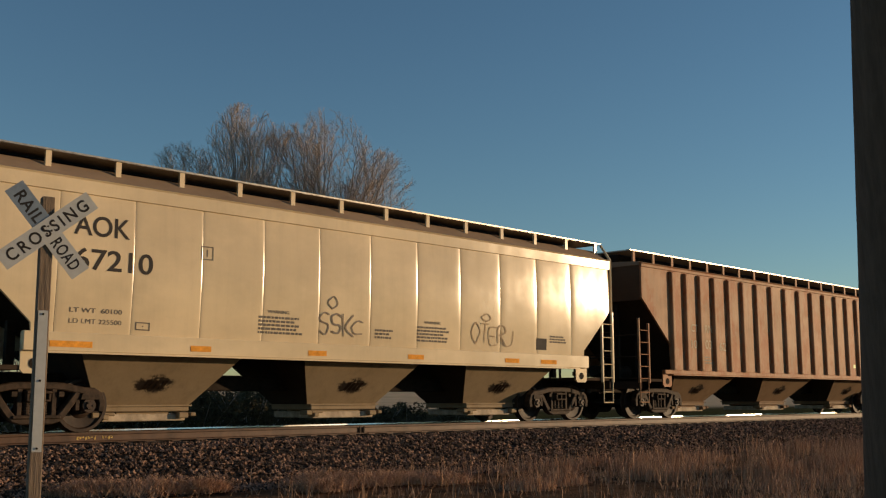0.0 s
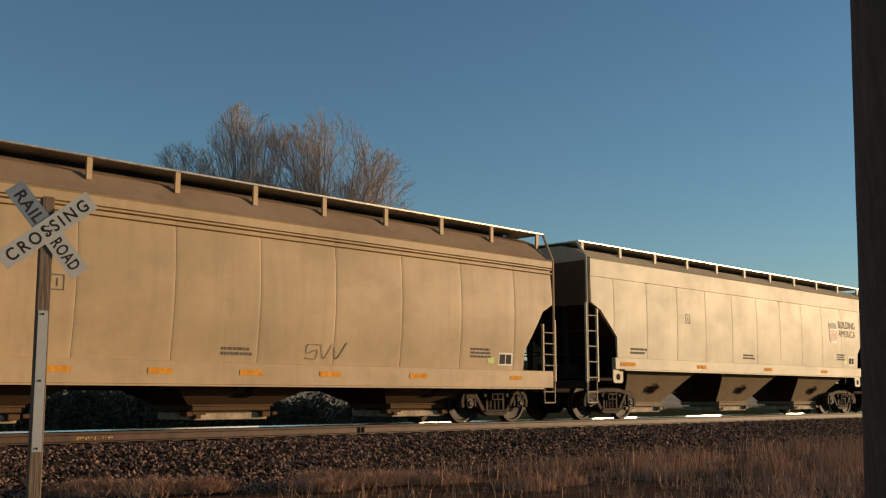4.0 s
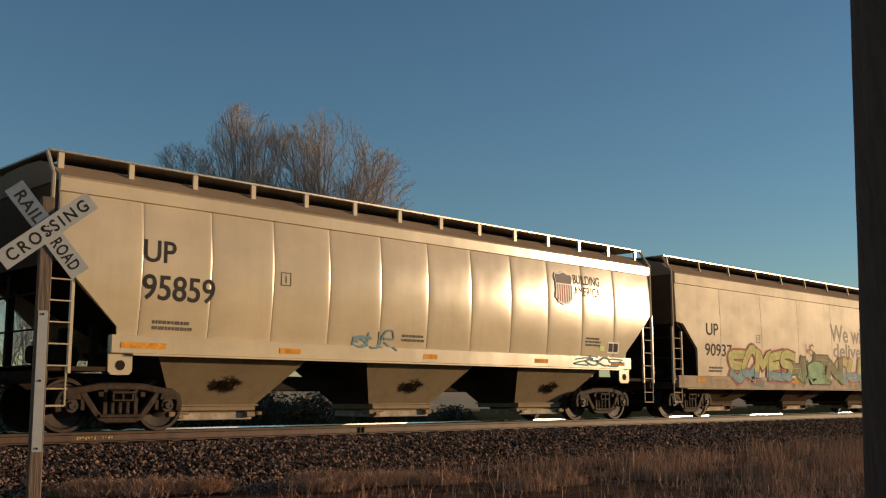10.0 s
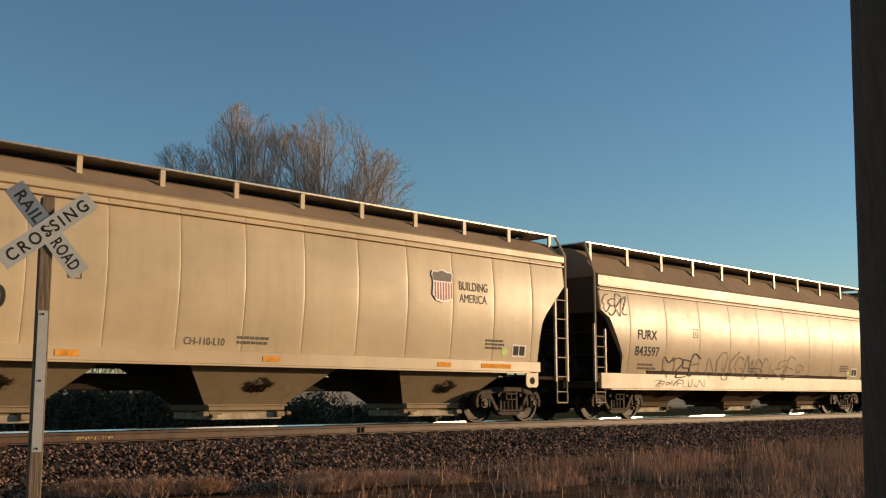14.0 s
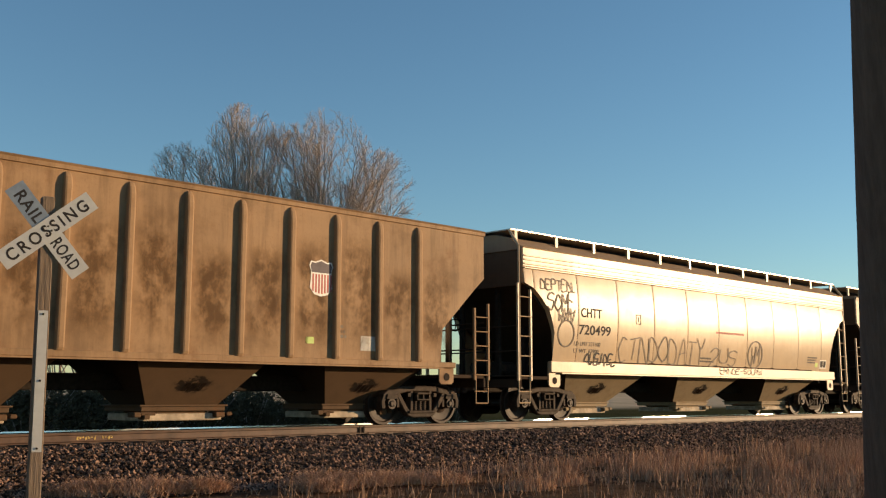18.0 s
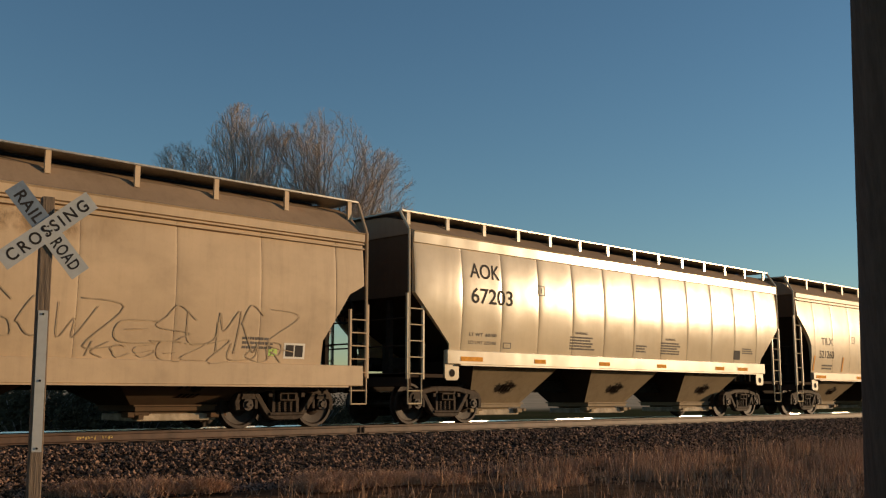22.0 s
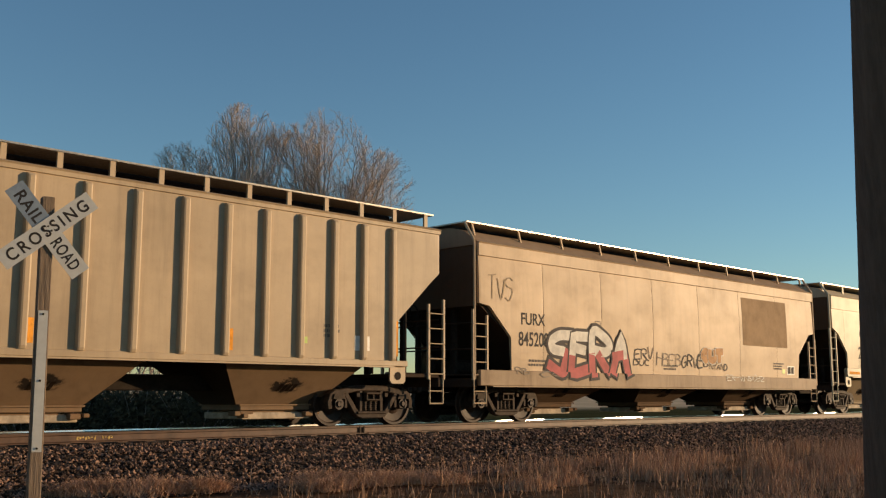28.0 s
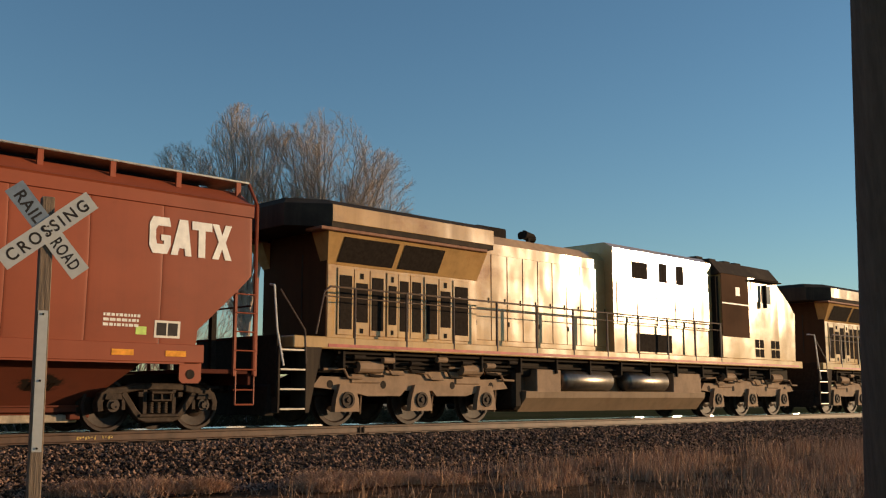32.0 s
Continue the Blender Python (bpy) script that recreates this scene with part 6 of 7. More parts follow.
tag(car_v, "MNWMN", 11.9, 14.1, 1.38, 1.88, INKS["faint"], 0.03, 28)
lay(car_v, "paint_streak", [(1.04, 1.4), (1.2, 1.4), (1.40, 2.25), (1.28, 2.28)], [(0, 1, 2, 3)], INKS["orange"], "orange paint streak", 4)
# white over dull red piece
throw(car_x, "SERA", 2.45, 5.85, 1.08, 2.46, ("black", "black", "white", "pink", "white"), 0.30, 0.05, 0.03, 0.46, 14, 0.05, 0.09, False, 1.16, 0.0)
tag(car_x, "OS", 4.55, 5.1, 1.95, 2.15, INKS["black"], 0.025, 15)
tag(car_x, "ERV", 6.17, 7.05, 1.62, 1.94, INKS["black"], 0.035, 31)
tag(car_x, "DUC", 6.1, 6.9, 1.46, 1.64, INKS["black"], 0.03, 32)
tag(car_x, "HBEB", 7.2, 8.5, 1.45, 1.82, INKS["grey"], 0.03, 33)
tag(car_x, "GRVE8", 8.5, 9.95, 1.42, 1.78, INKS["black"], 0.04, 34)
tag(car_x, "NYAND", 10.0, 11.05, 1.39, 1.58, INKS["black"], 0.028, 35)
throw(car_x, "OUT", 9.55, 10.7, 1.56, 2.14, ("white", "white", "rust", "rust", "rust"), 0.55, 0.022, 0, 0.5, 36, 0.0, 0.03, True, 1.25, 0.0)
tag(car_x, "CO", 2.1, 3.1, 1.08, 1.22, INKS["grey"], 0.022, 37)
tag(car_x, "RB", 1.25, 1.75, 1.13, 1.3, INKS["grey"], 0.025, 38)
tag(car_x, "TVS", 0.3, 1.2, 2.85, 3.5, INKS["faint"], 0.03, 39)
tag(car_x, "ER-WNSOBZ", 10.9, 13.2, 1.08, 1.25, INKS["chalk"], 0.02, 40)
# black line tags
tag(car_p, "DEPTEN", 0.6, 1.85, 3.2, 3.5, INKS["grey"], 0.032, 43)
tag(car_p, "SOME", 0.85, 1.95, 2.7, 3.22, INKS["grey"], 0.035, 44)
tag(car_p, "WWV", 1.25, 1.95, 2.46, 2.8, INKS["grey"], 0.032, 47)
ring = [(1.6 + 0.32 * math.cos(a * 0.3927), 2.18 + 0.33 * math.sin(a * 0.3927)) for a in range(17)]
vs, fs = ribbon(ring, 0.035)
lay(car_p, "graffiti_ring", vs, fs, INKS["grey"], "sprayed ring", 3)
tag(car_p, "OUSIDE", 2.45, 3.65, 1.4, 1.72, INKS["black"], 0.035, 45)
tag(car_p, "CTNDODATY", 3.85, 8.2, 1.5, 2.22, INKS["grey"], 0.032, 41)
tag(car_p, "2US", 8.5, 10.1, 1.55, 2.08, INKS["grey"], 0.035, 42)
ring = [(11.2 + 0.45 * math.cos(a * 0.3927), 1.92 + 0.42 * math.sin(a * 0.3927)) for a in range(17)]
vs, fs = ribbon(ring, 0.045)
lay(car_p, "graffiti_ring", vs, fs, INKS["grey"], "sprayed ring", 3)
tag(car_p, "WM", 10.95, 11.5, 1.6, 2.2, INKS["grey"], 0.04, 48)
bars(car_p, 8.77, 10.6, 2.44, 2.55, 1, SHIELD_RED, 7)
tag(car_p, "ERNDE-SOURW", 8.95, 11.5, 1.28, 1.46, INKS["black"], 0.022, 46)
plate(car_x, "overpainted_patch", 12.0, 14.9, 2.2, 3.7, PALE_PATCH)
scrawl(car_m, 2.97, 4.9, 1.2, 1.95, INKS["black"], 4, 61, 0.04)
scrawl(car_m, 0.1, 1.2, 2.75, 3.35, INKS["grey"], 4, 62, 0.035)
scrawl(car_m, 5.3, 11.4, 1.2, 1.9, INKS["grey"], 11, 63, 0.03)
scrawl(car_m, 2.4, 5.0, 0.85, 1.1, INKS["grey"], 9, 64, 0.025)
scrawl(car_r, 2.2, 9.8, 1.5, 2.3, INKS["faint"], 15, 71, 0.03)
scrawl(car_r, 10.5, 14.6, 1.25, 1.6, INKS["faint"], 9, 72, 0.025)
scrawl(car_f, 4.8, 9.4, 1.78, 2.3, INKS["chalk"], 9, 91, 0.022, "chalk_scribble", "white chalk scribble")
scrawl(car_f, 9.8, 12.9, 1.72, 2.4, INKS["grey"], 6, 92, 0.022)
scrawl(car_f, 13.15, 14.4, 1.68, 2.25, INKS["chalk"], 6, 94, 0.035, "chalk_scribble", "white chalk scribble")
scrawl(car_f, 14.65, 15.3, 1.74, 2.12, INKS["grey"], 3, 95, 0.025)
plate(car_f, "sticker", 14.66, 14.80, 1.60, 1.70, INKS["pink"], "small red sticker")
scrawl(car_f, 0.4, 1.3, 2.5, 3.2, INKS["grey"], 3, 93, 0.022)
scrawl(car_g, 4.0, 12.5, 1.45, 2.0, INKS["grey"], 14, 94, 0.018)
scrawl(car_h, 8.0, 12.0, 1.35, 1.85, INKS["olive"], 7, 95, 0.03)
scrawl(car_i, 6.2, 7.4, 1.6, 1.95, INKS["teal"], 3, 96, 0.05)
scrawl(car_i, 13.5, 15.4, 1.4, 1.7, INKS["teal"], 4, 97, 0.05)
scrawl(car_d, 9.6, 10.6, 1.3, 1.7, INKS["grey"], 3, 98, 0.025)
for x in (6.02, 10.67):
    ring = [(x + 0.15 * math.cos(a * 0.3927), 1.65 + 0.17 * math.sin(a * 0.3927)) for a in range(16)]
    lay(car_h, "round_mark", ring + [(x, 1.65)], [(i, (i + 1) % 16, 16) for i in range(16)], WHITE, "white round mark", 4)
    vs, fs = ribbon([(x - 0.1, 1.54), (x + 0.1, 1.76)], 0.03)
    v2, f2 = ribbon([(x - 0.1, 1.76), (x + 0.1, 1.54)], 0.03)
    lay(car_h, "round_mark_cross", vs + v2, fs + [tuple(i + 4 for i in f) for f in f2], SHIELD_RED, "", 5)
for x0, x1, z0, z1 in ((1.2, 2.2, 2.9, 3.45), (4.3, 5.2, 2.95, 3.45), (6.2, 7.0, 1.9, 2.3)):
    stain(car_f, x0, x1, z0, z1, ORANGE_BLUR, "faded orange bloom")


scrawl(car_r, 0.15, 1.3, 2.85, 3.4, INKS["faint"], 4, 73, 0.03)
scrawl(car_r, 0.3, 1.6, 2.45, 2.8, INKS["faint"], 5, 74, 0.025)
scrawl(car_r, 9.8, 14.8, 1.5, 2.2, INKS["faint"], 8, 75, 0.025)
for k, rib in enumerate(car_o[1]["ribs"]):
    stain(car_o, rib + 0.02, rib + 1.12, 1.36, 3.5 + 0.2 * (k % 4), BROWN_SMOKE, "smoky brown stain")
for x0, x1, z0, z1 in ((1.2, 6.0, 3.15, 3.85), (5.5, 11.5, 3.1, 3.75), (0.2, 1.3, 3.0, 3.9)):
    stain(car_r, x0, x1, z0, z1, GREY_SMOKE, "grey dust stain")
# sharp dents in one wagon's side
for x, z0, z1 in ((6.31, 2.2, 3.45), (10.85, 2.0, 3.4), (3.4, 2.6, 3.2)):
    q = car_h[1]
    def at(dx, z, up):
        return (x + dx, side_point(q, x, z) - q["pillow"] - 0.002 - up, z)
    zm = (z0 + z1) / 2 + 0.2
    part("dent", Mesh().face_set([at(0, z0, 0), at(-0.13, zm, 0), at(0, zm, 0.016), at(0.09, zm, 0), at(0, z1, 0)], [(0, 2, 1), (0, 3, 2), (1, 2, 4), (2, 3, 4)]).mesh("dent", TAN_DENT), None, car_h[0])

# ---- locomotives ----
YELLOW = paint("armour_yellow_paint", (0.56, 0.34, 0.14), 0.6, 0.4, 0.15, 0.6, wave=1.2, grime=(0.12, 0.065, 0.032), streaky=0.5)
# Yellow turned brown: the shade of unlit faces is put into this paint.
LOCO_SHADE = paint("shade_browned_loco_paint", (0.085, 0.042, 0.022), 0.6, 0.0, 0.85, 0.05, grime=(0.03, 0.02, 0.015))
# Roof grey lowered to near black so that it holds the shaded wing ends.
LOCO_GREY = paint("shade_darkened_loco_grey", (0.045, 0.035, 0.028), 0.5, 0.0, 0.85, 0.05)
LIP = plain("reddish_brown_lip_paint", (0.26, 0.125, 0.075), 0.7, 0, 0.2, 5, 0, 0.2)
SOOTY = plain("sooty_dark_panel", (0.025, 0.019, 0.015), 0.9, gloss=0.05)
SILVER = plain("dusty_truck_silver", (0.27, 0.18, 0.115), 0.75, 0.0, 0.18, 2.5, 0.1, 0.2)
TANK = plain("brushed_air_tank_steel", (0.22, 0.19, 0.16), 0.35, 0.8, 0.2, 5)
TANK_DIRT = paint("mud_dusted_tank_paint", (0.27, 0.185, 0.115), 0.6, 0.2, 0.7, 0.2, grime=(0.09, 0.06, 0.035))
HANDRAIL = plain("worn_handrail_paint", (0.10, 0.06, 0.038), 0.4)
PANE = plain("dark_cab_glass", (0.02, 0.02, 0.022), 0.08, 0, 0.1, 4, 0)

def loco_wheels():
    m = Mesh()
    half = [(0.0, 0.09), (0.66, 0.10), (0.68, 0.2), (0.72, 0.25), (0.72, 0.44), (0.69, 0.47), (0.685, 0.56), (0.70, 0.565), (0.722, 0.535), (0.82, 0.528), (0.82, 0.46), (0.78, 0.43), (0.76, 0.25), (0.80, 0.16), (0.80, 0.10), (0.95, 0.10)]
    m.turned([(-y, r) for y, r in half[::-1]] + half[1:], 30)
    return fix(m.mesh("wheelset", WHEEL))


LOCO_WHEEL = loco_wheels()
LOCO_WHEELS = []

def loco_truck(parent, x, spread):
    base = part("truck", Mesh().box(-2.9, 2.9, -0.9, 0.9, 0.62, 0.85, 0.04), UNDER, parent, at=pose(x, 0, 0))
    for s in (-1, 1):
        y0, y1 = sorted((s * 1.0, s * 1.13))
        fr = Mesh().prism([(-2.95, 0.80), (-2.75, 1.02), (-1.7, 1.0), (-1.25, 1.16), (1.25, 1.16), (1.7, 1.0), (2.75, 1.02), (2.95, 0.80), (1.95, 0.72), (1.5, 0.62), (0.55, 0.62), (0.42, 0.74), (-0.42, 0.74), (-0.55, 0.62), (-1.5, 0.62), (-1.95, 0.72)], y0, y1)
        part("truck_frame", fr, SILVER, base, "dusty silver cast truck frame")
        for k in (-1, 0, 1):
            xx = k * spread
            jb = Mesh().prism([(xx - 0.33, 0.30), (xx + 0.33, 0.30), (xx + 0.30, 0.55), (xx + 0.20, 0.86), (xx - 0.20, 0.86), (xx - 0.30, 0.55)], *sorted((s * 1.08, s * 1.22)))
            part("journal_box", jb, SILVER, base)
            part("journal_cap", Mesh().turned([(s * 1.22, 0.17), (s * 1.26, 0.165), (s * 1.26, 0.12), (s * 1.235, 0.11), (s * 1.235, 0.06), (s * 1.27, 0.05), (s * 1.27, 0.001)], 18), TRUCK, base, at=pose(xx, 0, 0.54))
        for xx in (-2.5, -1.05, 1.05, 2.35):
            part("frame_hole", Mesh().turned([(s * 1.131, 0.001), (s * 1.135, 0.07), (s * 1.131, 0.085)], 14), UNDER, base, at=pose(xx, 0, 0.86))
        rr = random.Random(6)
        for k in range(9):
            xx = -2.7 + 0.6 * k
            zz = 1.16 + 0.05 * (k % 4)
            part("brake_pipe", Mesh().path([(xx, s * 1.16, zz), (xx + 0.5, s * 1.2, zz + rr.uniform(-0.04, 0.04)), (xx + 0.62, s * 1.2, zz - 0.16), (xx + 1.0, s * 1.2, zz - 0.17)], 0.028), UNDER if k % 2 else SILVER, base)
        for k in (-1, 0, 1):
            part("sand_pipe", Mesh().path([(k * spread + 0.42, s * 1.12, 1.05), (k * spread + 0.5, s * 1.05, 0.6), (k * spread + 0.56, s * 0.95, 0.25)], 0.022), SILVER, base)
        for xx in (-1.55, 1.55):
            part("equaliser", Mesh().box(xx - 0.42, xx + 0.42, *sorted((s * 1.02, s * 1.16)), 0.88, 1.08, 0.03), SILVER, base)
            part("brake_cylinder", Mesh().rod((xx - 0.3, s * 1.2, 1.22), (xx + 0.35, s * 1.2, 1.22), 0.13, 12), SILVER, base)
    for k in (-1, 0, 1):
        w = part("wheelset", LOCO_WHEEL, WHEEL, base, at=pose(k * spread, 0, 0.533))
        LOCO_WHEELS.append((w, k * spread))
    return base


def locomotive():
    """A six-axle road diesel; x runs from its rear platform to its nose."""
    ob = thing("diesel_locomotive", "yellow and grey six-axle diesel locomotive on the rails", "locomotive", "locomotives of the train")
    part("frame_sill", Mesh().box(0.35, 21.7, -1.5, 1.5, 1.56, 1.8, 0.02), YELLOW, ob)
    part("sill_stripe", Mesh().box(1.2, 21.4, -1.512, -1.502, 1.60, 1.66), SHIELD_RED, ob, "red stripe along the sill")
    part("underframe", Mesh().box(0.6, 21.4, -1.1, 1.1, 1.1, 1.56, 0.05), UNDER, ob)
    for k in range(4):
        part("air_pipe", Mesh().rod((1.6, -1.3 + 0.05 * k, 1.5 - 0.09 * k), (7.2 if k % 2 else 20.6, -1.3 + 0.05 * k, 1.5 - 0.09 * k), 0.03), UNDER, ob)
    for k in range(14):
        xx = 1.7 + 1.38 * k
        part("pipe_clamp", Mesh().box(xx, xx + 0.07, -1.36, -1.1, 1.18, 1.54, 0.01), UNDER, ob)
    for k in range(7):
        xx = 2.0 + 0.8 * k
        part("sill_valve", Mesh().rod((xx, -1.34, 1.42 - 0.05 * (k % 3)), (xx + 0.3, -1.34, 1.42 - 0.05 * (k % 3)), 0.05 + 0.015 * (k % 2), 10), SILVER if k % 2 else UNDER, ob)
    # radiator end
    part("radiator_hood", Mesh().box(1.45, 5.95, -1.12, 1.12, 1.8, 3.35, 0.02).prism([(1.45, 3.352), (5.95, 3.352), (5.95, 4.05), (1.45, 4.05)], -0.895, 0.895), YELLOW, ob)
    for s in (-1, 1):
        fl = Mesh()
        fl.face_set([(1.45, s * 1.12, 3.34), (5.95, s * 1.12, 3.34), (5.95, s * 1.46, 3.98), (1.2, s * 1.46, 3.98), (1.45, s * 0.9, 3.34), (5.95, s * 0.9, 3.34), (5.95, s * 0.9, 3.98), (1.2, s * 0.9, 3.98)],
                    [(0, 1, 2, 3), (4, 7, 6, 5), (0, 3, 7, 4), (1, 5, 6, 2), (3, 2, 6, 7), (0, 4, 5, 1)])
        part("radiator_flare", fl, YELLOW, ob)
        for a, b in ((1.66, 3.2), (3.36, 4.6)):
            def fp(x, u):
                return (x, s * (1.12 + 0.34 * u + 0.012), 3.34 + 0.64 * u)
            g = Mesh().face_set([fp(a, 0.08), fp(b, 0.08), fp(b, 0.86), fp(a, 0.86)], [(0, 1, 2, 3)])
            part("radiator_screen", g.mesh("radiator_screen", SOOTY), SOOTY, ob, "dark radiator intake screen")
        part("wing_lip", Mesh().box(0.95, 5.9, *sorted((s * 1.0, s * 1.53)), 3.97, 4.04, 0.015), LIP, ob, "brown painted lip")
        part("wing_side", Mesh().box(1.25, 6.12, *sorted((s * 1.502, s * 1.52)), 4.16, 4.51, 0.006), YELLOW, ob, "dusty tan side of the radiator roof")
    wing = Mesh()
    plan = [(1.25, -1.5), (6.12, -1.5), (6.12, 1.5), (1.25, 1.5), (0.45, 0.95), (0.45, -0.95)]
    inner = [(1.35, -1.2), (6.0, -1.2), (6.0, 1.2), (1.35, 1.2), (0.6, 0.8), (0.6, -0.8)]
    wing.face_set([(x, y, 4.05) for x, y in plan] + [(x, y, 4.52) for x, y in plan] + [(x, y, 4.66) for x, y in inner],
                  [tuple(range(6))[::-1], tuple(range(12, 18))] + [(i, (i + 1) % 6, 6 + (i + 1) % 6, 6 + i) for i in range(6)] + [(6 + i, 6 + (i + 1) % 6, 12 + (i + 1) % 6, 12 + i) for i in range(6)])
    part("radiator_wing", wing, LOCO_GREY, ob, "radiator roof with cut corners, its shade put into the grey")
    # plate that paints shade and some soot over the hood's rear
    part("rear_face", Mesh().box(1.425, 1.446, -1.12, 1.12, 1.8, 4.04), LOCO_SHADE, ob, "rear face of the hood, browned by painted shade and soot")
    part("rear_panel_seam", Mesh().box(1.41, 1.424, -0.32, -0.28, 2.2, 3.6), LOCO_GREY, ob)
    for x, wd, foot, tall in ((1.76, 0.33, 2.0, 3.13), (2.21, 0.32, 2.16, 2.99), (2.65, 0.32, 2.0, 3.14), (3.13, 0.22, 2.15, 3.0), (3.46, 0.25, 2.02, 3.13), (3.83, 0.26, 2.02, 3.14), (4.26, 0.34, 2.0, 3.14), (4.72, 0.31, 2.17, 3.0), (5.18, 0.43, 2.01, 3.14)):
        d = part("cabinet_door", Mesh().box(x - 0.05, x + wd + 0.05, -1.145, -1.122, 1.88, 3.28, 0.008), YELLOW, ob)
        part("louvre", Mesh().box(x, x + wd, -1.158, -1.146, foot, tall, 0.004), SOOTY, d, "dark louvred opening")
        if foot > 2.1:
            part("door_latch", Mesh().box(x + wd * 0.35, x + wd * 0.6, -1.16, -1.146, 1.93, 2.03), SOOTY, d)
            part("door_latch", Mesh().box(x + wd * 0.35, x + wd * 0.6, -1.16, -1.146, 3.08, 3.2), SOOTY, d)
    # engine hood
    part("engine_hood", Mesh().along([(-0.98, 1.8), (-0.98, 4.32), (-0.75, 4.56), (0.75, 4.56), (0.98, 4.32), (0.98, 1.8)], 5.95, 11.2), YELLOW, ob)
    for k in range(9):
        xx = 6.0 + k * 0.585
        d = part("hood_door", Mesh().box(xx, xx + 0.56, -1.005, -0.982, 1.95, 4.05, 0.008), YELLOW, ob)
        part("door_latch", Mesh().box(xx + 0.46, xx + 0.50, -1.02, -1.006, 2.85, 2.98, 0.004), UNDER, d)
        if k % 2 == 0:
            part("door_hinge", Mesh().box(xx + 0.02, xx + 0.06, -1.018, -1.006, 2.3, 2.42, 0.003), UNDER, d)
    part("exhaust_stack", Mesh().box(6.8, 7.9, -0.35, 0.35, 4.5, 4.9, 0.03), SOOTY, ob)
    horn = part("air_horn", Mesh().box(9.1, 9.2, -0.05, 0.05, 4.5, 4.86, 0.01), SOOTY, ob)
    for k, (a, b) in enumerate(((8.75, 9.15), (8.85, 9.25), (9.15, 9.6))):
        part("horn_bell", Mesh().rod((a, -0.2 + 0.2 * k, 4.88), (b, -0.2 + 0.2 * k, 4.88), 0.11 if k < 2 else 0.04, 12, 0.04 if k < 2 else 0.11), SOOTY, horn)
    part("hood_rail", Mesh().path([(6.5, -0.95, 4.3), (11.3, -0.95, 4.3)], 0.015), HANDRAIL, ob)
    # equipment house and cab
    part("blower_house", Mesh().along([(-1.28, 1.8), (-1.28, 4.68), (-1.0, 4.84), (1.0, 4.84), (1.28, 4.68), (1.28, 1.8)], 11.2, 16.3), YELLOW, ob)
    for xx, w, z0, z1 in ((12.1, 0.75, 3.9, 4.38), (13.45, 0.4, 3.88, 4.44), (14.35, 0.38, 3.88, 4.44), (12.25, 1.75, 1.86, 2.36)):
        part("vent_screen", Mesh().box(xx, xx + w, -1.296, -1.282, z0, z1), SOOTY, ob, "dark vent screen")
    for k in range(5):
        part("house_door", Mesh().box(11.35 + k * 0.97, 12.22 + k * 0.97, -1.30, -1.282, 2.6, 3.8, 0.006), YELLOW, ob)
    part("cab", Mesh().along([(-1.5, 1.8), (-1.5, 4.42), (-1.15, 4.8), (-0.6, 4.9), (0.6, 4.9), (1.15, 4.8), (1.5, 4.42), (1.5, 1.8)], 16.5, 20.1), YELLOW, ob)
    part("cab_roof", Mesh().along([(-1.53, 4.4), (-1.18, 4.83), (-0.6, 4.95), (0.6, 4.95), (1.18, 4.83), (1.53, 4.4), (1.4, 4.36), (-1.4, 4.36)], 16.4, 20.2), LOCO_GREY, ob)
    for xx in (16.8, 17.6, 18.5, 19.2):
        part("roof_fitting", Mesh().box(xx, xx + 0.4, -0.5, 0.5, 4.94, 5.06, 0.02), LOCO_GREY, ob)
    # dark filler and brown panel stand in for the shade of the cab recess
    part("cab_recess", Mesh().box(16.32, 16.48, -1.42, 1.42, 1.8, 4.3), SOOTY, ob)
    part("side_panel_dark", Mesh().box(16.5, 18.15, -1.515, -1.503, 2.45, 4.4), LOCO_SHADE, ob, "brown panel painted as the shaded recess in the cab side")
    part("panel_rail", Mesh().box(16.5, 18.15, -1.53, -1.516, 3.46, 3.5), WHITE, ob)
    part("warning_plate", Mesh().box(17.35, 17.6, -1.525, -1.516, 3.75, 4.02), WHITE, ob)
    part("cab_window", Mesh().box(18.35, 18.95, -1.52, -1.503, 3.65, 4.25, 0.004), BOARD, ob, "bright cab side window")
    part("cab_window", Mesh().box(19.05, 19.6, -1.52, -1.503, 3.62, 4.2, 0.004), PANE, ob, "dark cab side window")
    part("sunshade", Mesh().box(18.3, 20.0, -1.72, -1.5, 4.3, 4.34), SOOTY, ob)
    part("mirror", Mesh().box(18.98, 19.06, -1.68, -1.56, 3.45, 4.2, 0.01), SOOTY, ob)
    for a in (18.5, 19.55):
        for b in (0, 0.3):
            for z in (1.86, 2.16):
                part("data_plate", Mesh().box(a + b, a + b + 0.24, -1.512, -1.503, z, z + 0.26), SOOTY, ob)
    part("nose", Mesh().prism([(20.1, 1.8), (21.6, 1.8), (21.7, 3.4), (21.2, 3.85), (20.2, 4.5), (20.1, 4.5)], -1.3, 1.3), YELLOW, ob)
    # tank and reservoirs
    part("fuel_tank", Mesh().along([(-0.88, 1.2), (-0.88, 0.78), (-1.3, 0.74), (-1.28, 0.58), (-0.98, 0.24), (0.98, 0.24), (1.28, 0.58), (1.3, 0.74), (0.88, 0.78), (0.88, 1.2)], 7.5, 15.7), TANK_DIRT, ob, "dusty tan fuel tank")
    part("tank_end", Mesh().box(7.15, 7.49, -1.2, 1.2, 0.3, 1.3, 0.08), UNDER, ob)
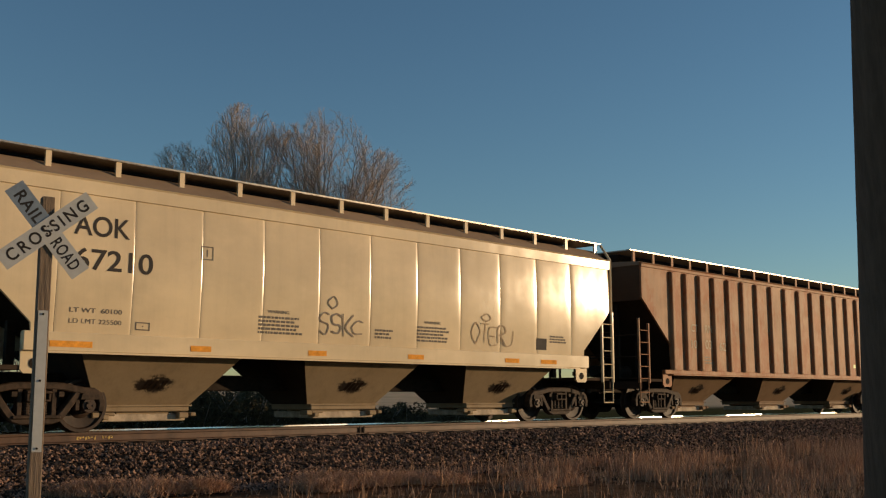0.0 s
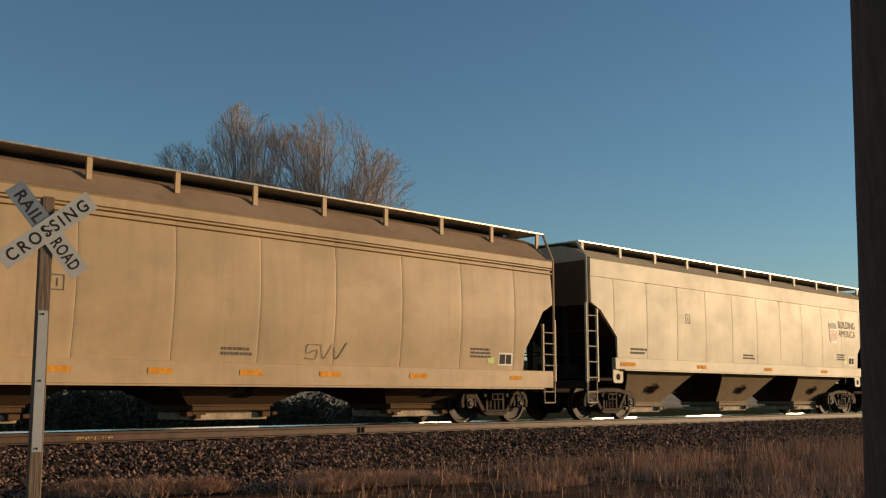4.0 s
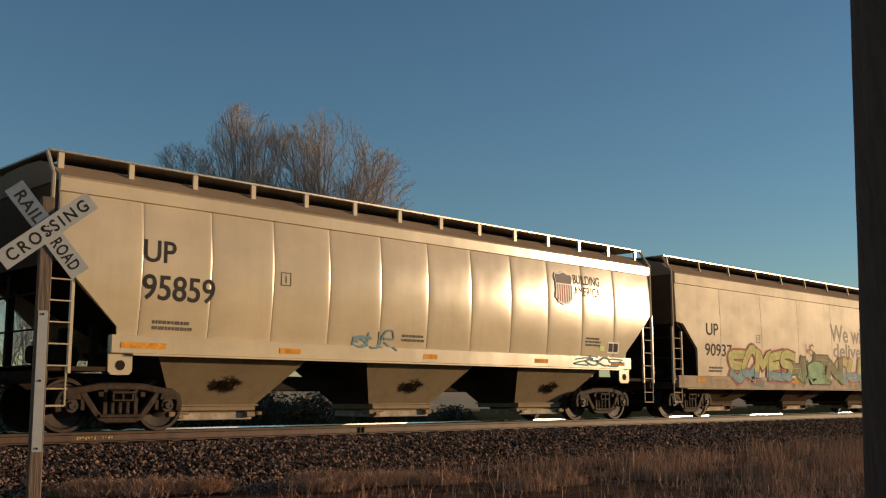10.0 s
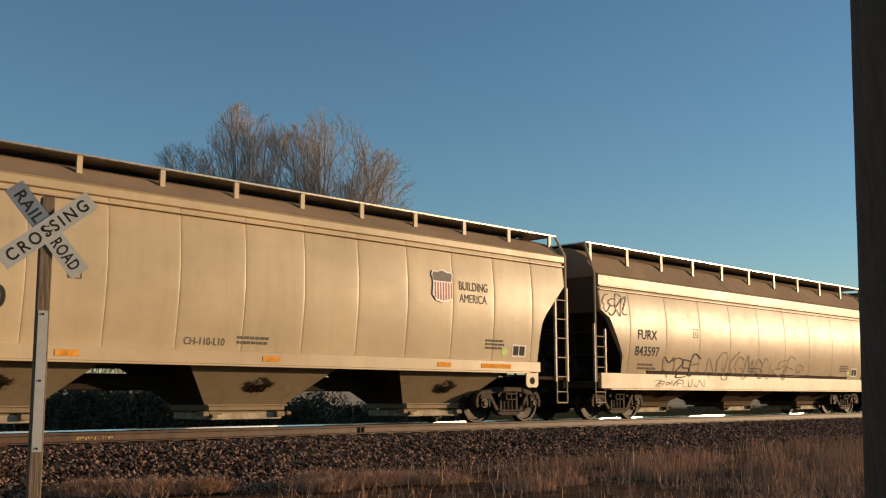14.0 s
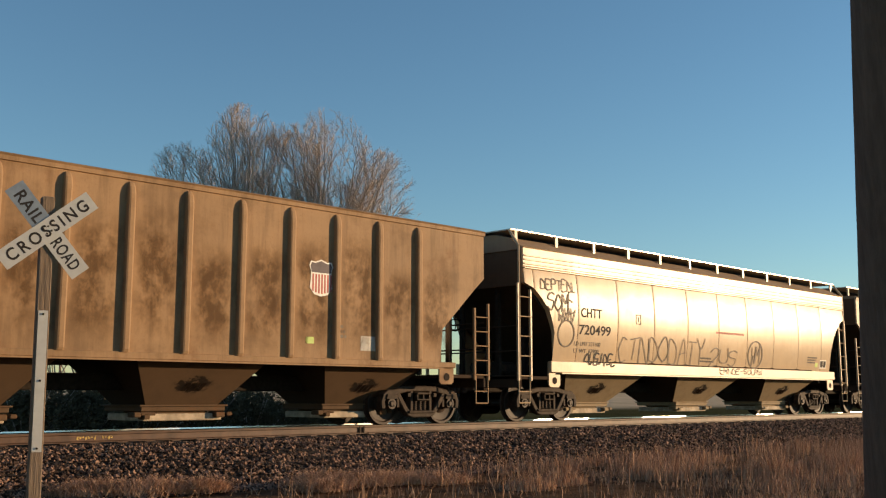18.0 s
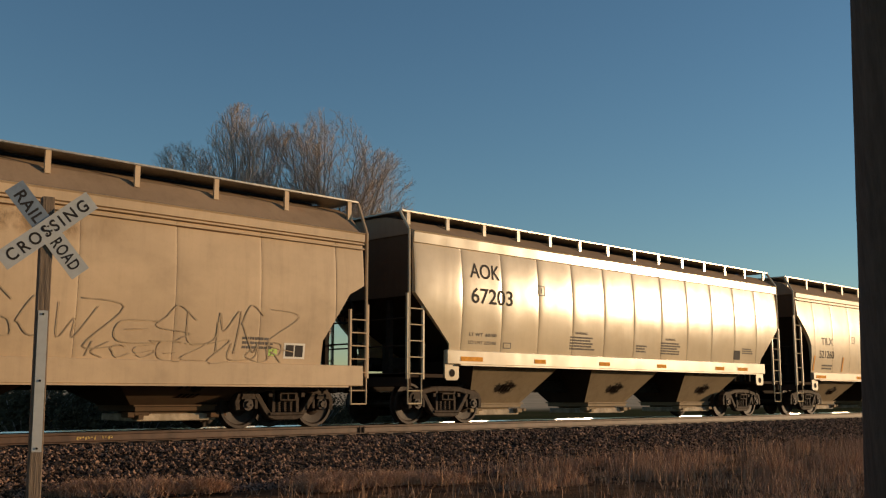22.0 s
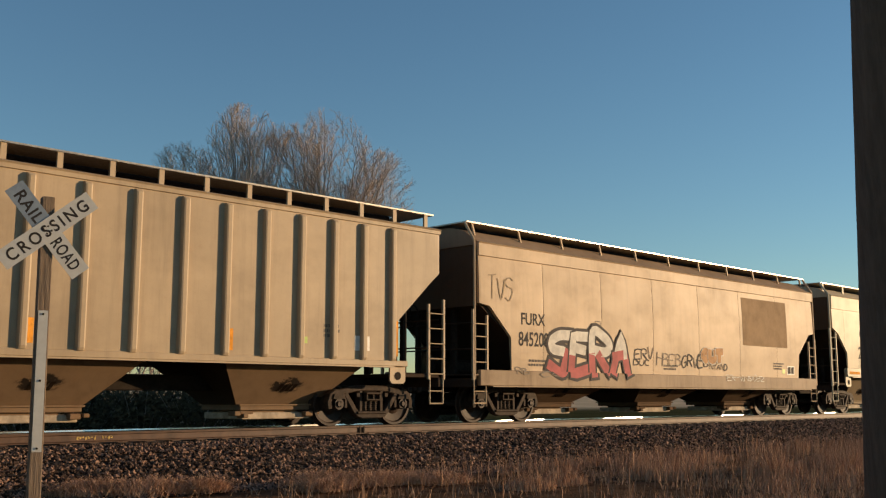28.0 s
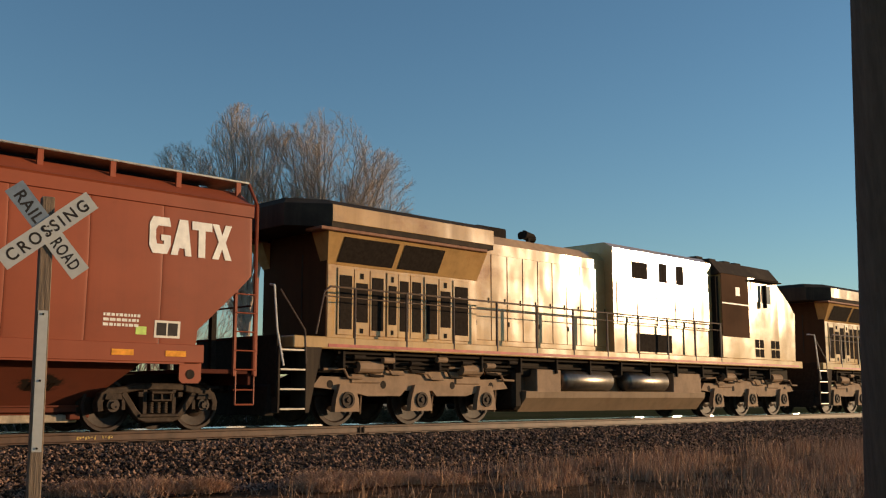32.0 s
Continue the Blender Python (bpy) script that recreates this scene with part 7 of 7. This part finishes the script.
    for a, b in ((7.9, 8.85), (14.0, 15.5)):
        part("battery_box", Mesh().box(a, b, -1.3, -0.9, 0.7, 1.28, 0.02), SILVER, ob)
    for a, b in ((8.95, 11.1), (11.75, 13.75)):
        m = Mesh()
        m.turned([(a, 0.001), (a + 0.02, 0.18), (a + 0.1, 0.26), (b - 0.1, 0.26), (b - 0.02, 0.18), (b, 0.001)], 22, "x")
        part("air_reservoir", m, TANK, ob, "shiny cylindrical air reservoir", smooth=True, at=pose(0, -1.12, 1.02))
    # walkway rails
    for k in range(11):
        xx = 1.9 + k * 1.45
        part("stanchion", Mesh().rod((xx, -1.48, 1.6), (xx, -1.48, 2.82), 0.034, 6), HANDRAIL, ob)
    part("handrail", Mesh().path([(0.9, -1.48, 1.85), (1.1, -1.48, 2.7), (1.25, -1.48, 2.82), (16.5, -1.48, 2.82)], 0.022), HANDRAIL, ob)
    part("handrail", Mesh().path([(1.1, -1.48, 2.62), (16.5, -1.48, 2.62)], 0.014), HANDRAIL, ob)
    # rear platform and steps
    for k in range(4):
        part("step", Mesh().box(0.05, 0.65, -1.5, -1.05, 0.35 + k * 0.38, 0.39 + k * 0.38, 0.006), BOARD, ob)
    part("step_side", Mesh().prism([(0.66, 0.3), (0.74, 0.3), (1.05, 1.58), (0.66, 1.58)], -1.5, -1.0), LOCO_GREY, ob)
    part("step_side", Mesh().box(0.0, 0.04, -1.5, -1.0, 0.3, 1.58), LOCO_GREY, ob)
    part("step_rail", Mesh().path([(0.12, -1.5, 1.2), (-0.05, -1.5, 1.9), (-0.1, -1.45, 2.75), (0.05, -1.1, 2.8)], 0.022), WHITE, ob)
    part("step_rail", Mesh().path([(0.66, -1.5, 1.25), (0.62, -1.5, 1.9), (0.15, -1.3, 2.7)], 0.02), HANDRAIL, ob)
    part("end_plate", Mesh().box(-0.02, 0.08, -1.45, 1.45, 0.6, 1.8, 0.01), UNDER, ob)
    part("plow", Mesh().prism([(-0.15, 0.25), (0.05, 0.25), (0.05, 0.9), (-0.1, 0.8)], -1.3, 1.3), UNDER, ob)
    for e in (0, 1):
        part("coupler", COUPLER, TRUCK, ob, at=pose(-0.1 if not e else 21.75, 0, 0, 0, 0, 180 if not e else 0))
    loco_truck(ob, 4.05, 2.1)
    loco_truck(ob, 18.7, 2.1)
    return ob


loco = locomotive()
CARS.append((loco, 489.0))
second = copy_thing(loco, pose(0, 0, 0))
LOCO_WHEELS += [(o, o.location.x) for o in second.children_recursive if o.name.startswith("wheelset")]
CARS.append((second, 511.9))

def motions():
    for ob, x0 in CARS:
        walk(ob, [(t, pose(x0 - SPEED * t, TRACK, 0)) for t in (0.0, 16.0, 32.0)])
    # wheels roll: two keyed patterns, shared by all axles of the same place in their truck
    step = math.degrees(SPEED / FPS / 0.457)
    big = math.degrees(SPEED / FPS / 0.533)
    made = {}
    for w, x, r, turn in [(w, x, 0.457, step) for w, x in WHEELS] + [(w, x, 0.533, big) for w, x in LOCO_WHEELS]:
        key = (round(x, 2), r)
        if key not in made:
            walk(w, [(k / FPS, pose(x, 0, r, 0, -turn * k, 0)) for k in range(32 * FPS + 1)])
            made[key] = w
        else:
            w.rotation_mode = "QUATERNION"
            w.animation_data_create()
            w.animation_data.action = made[key].animation_data.action
            w.animation_data.action_slot = made[key].animation_data.action_slot

motions()
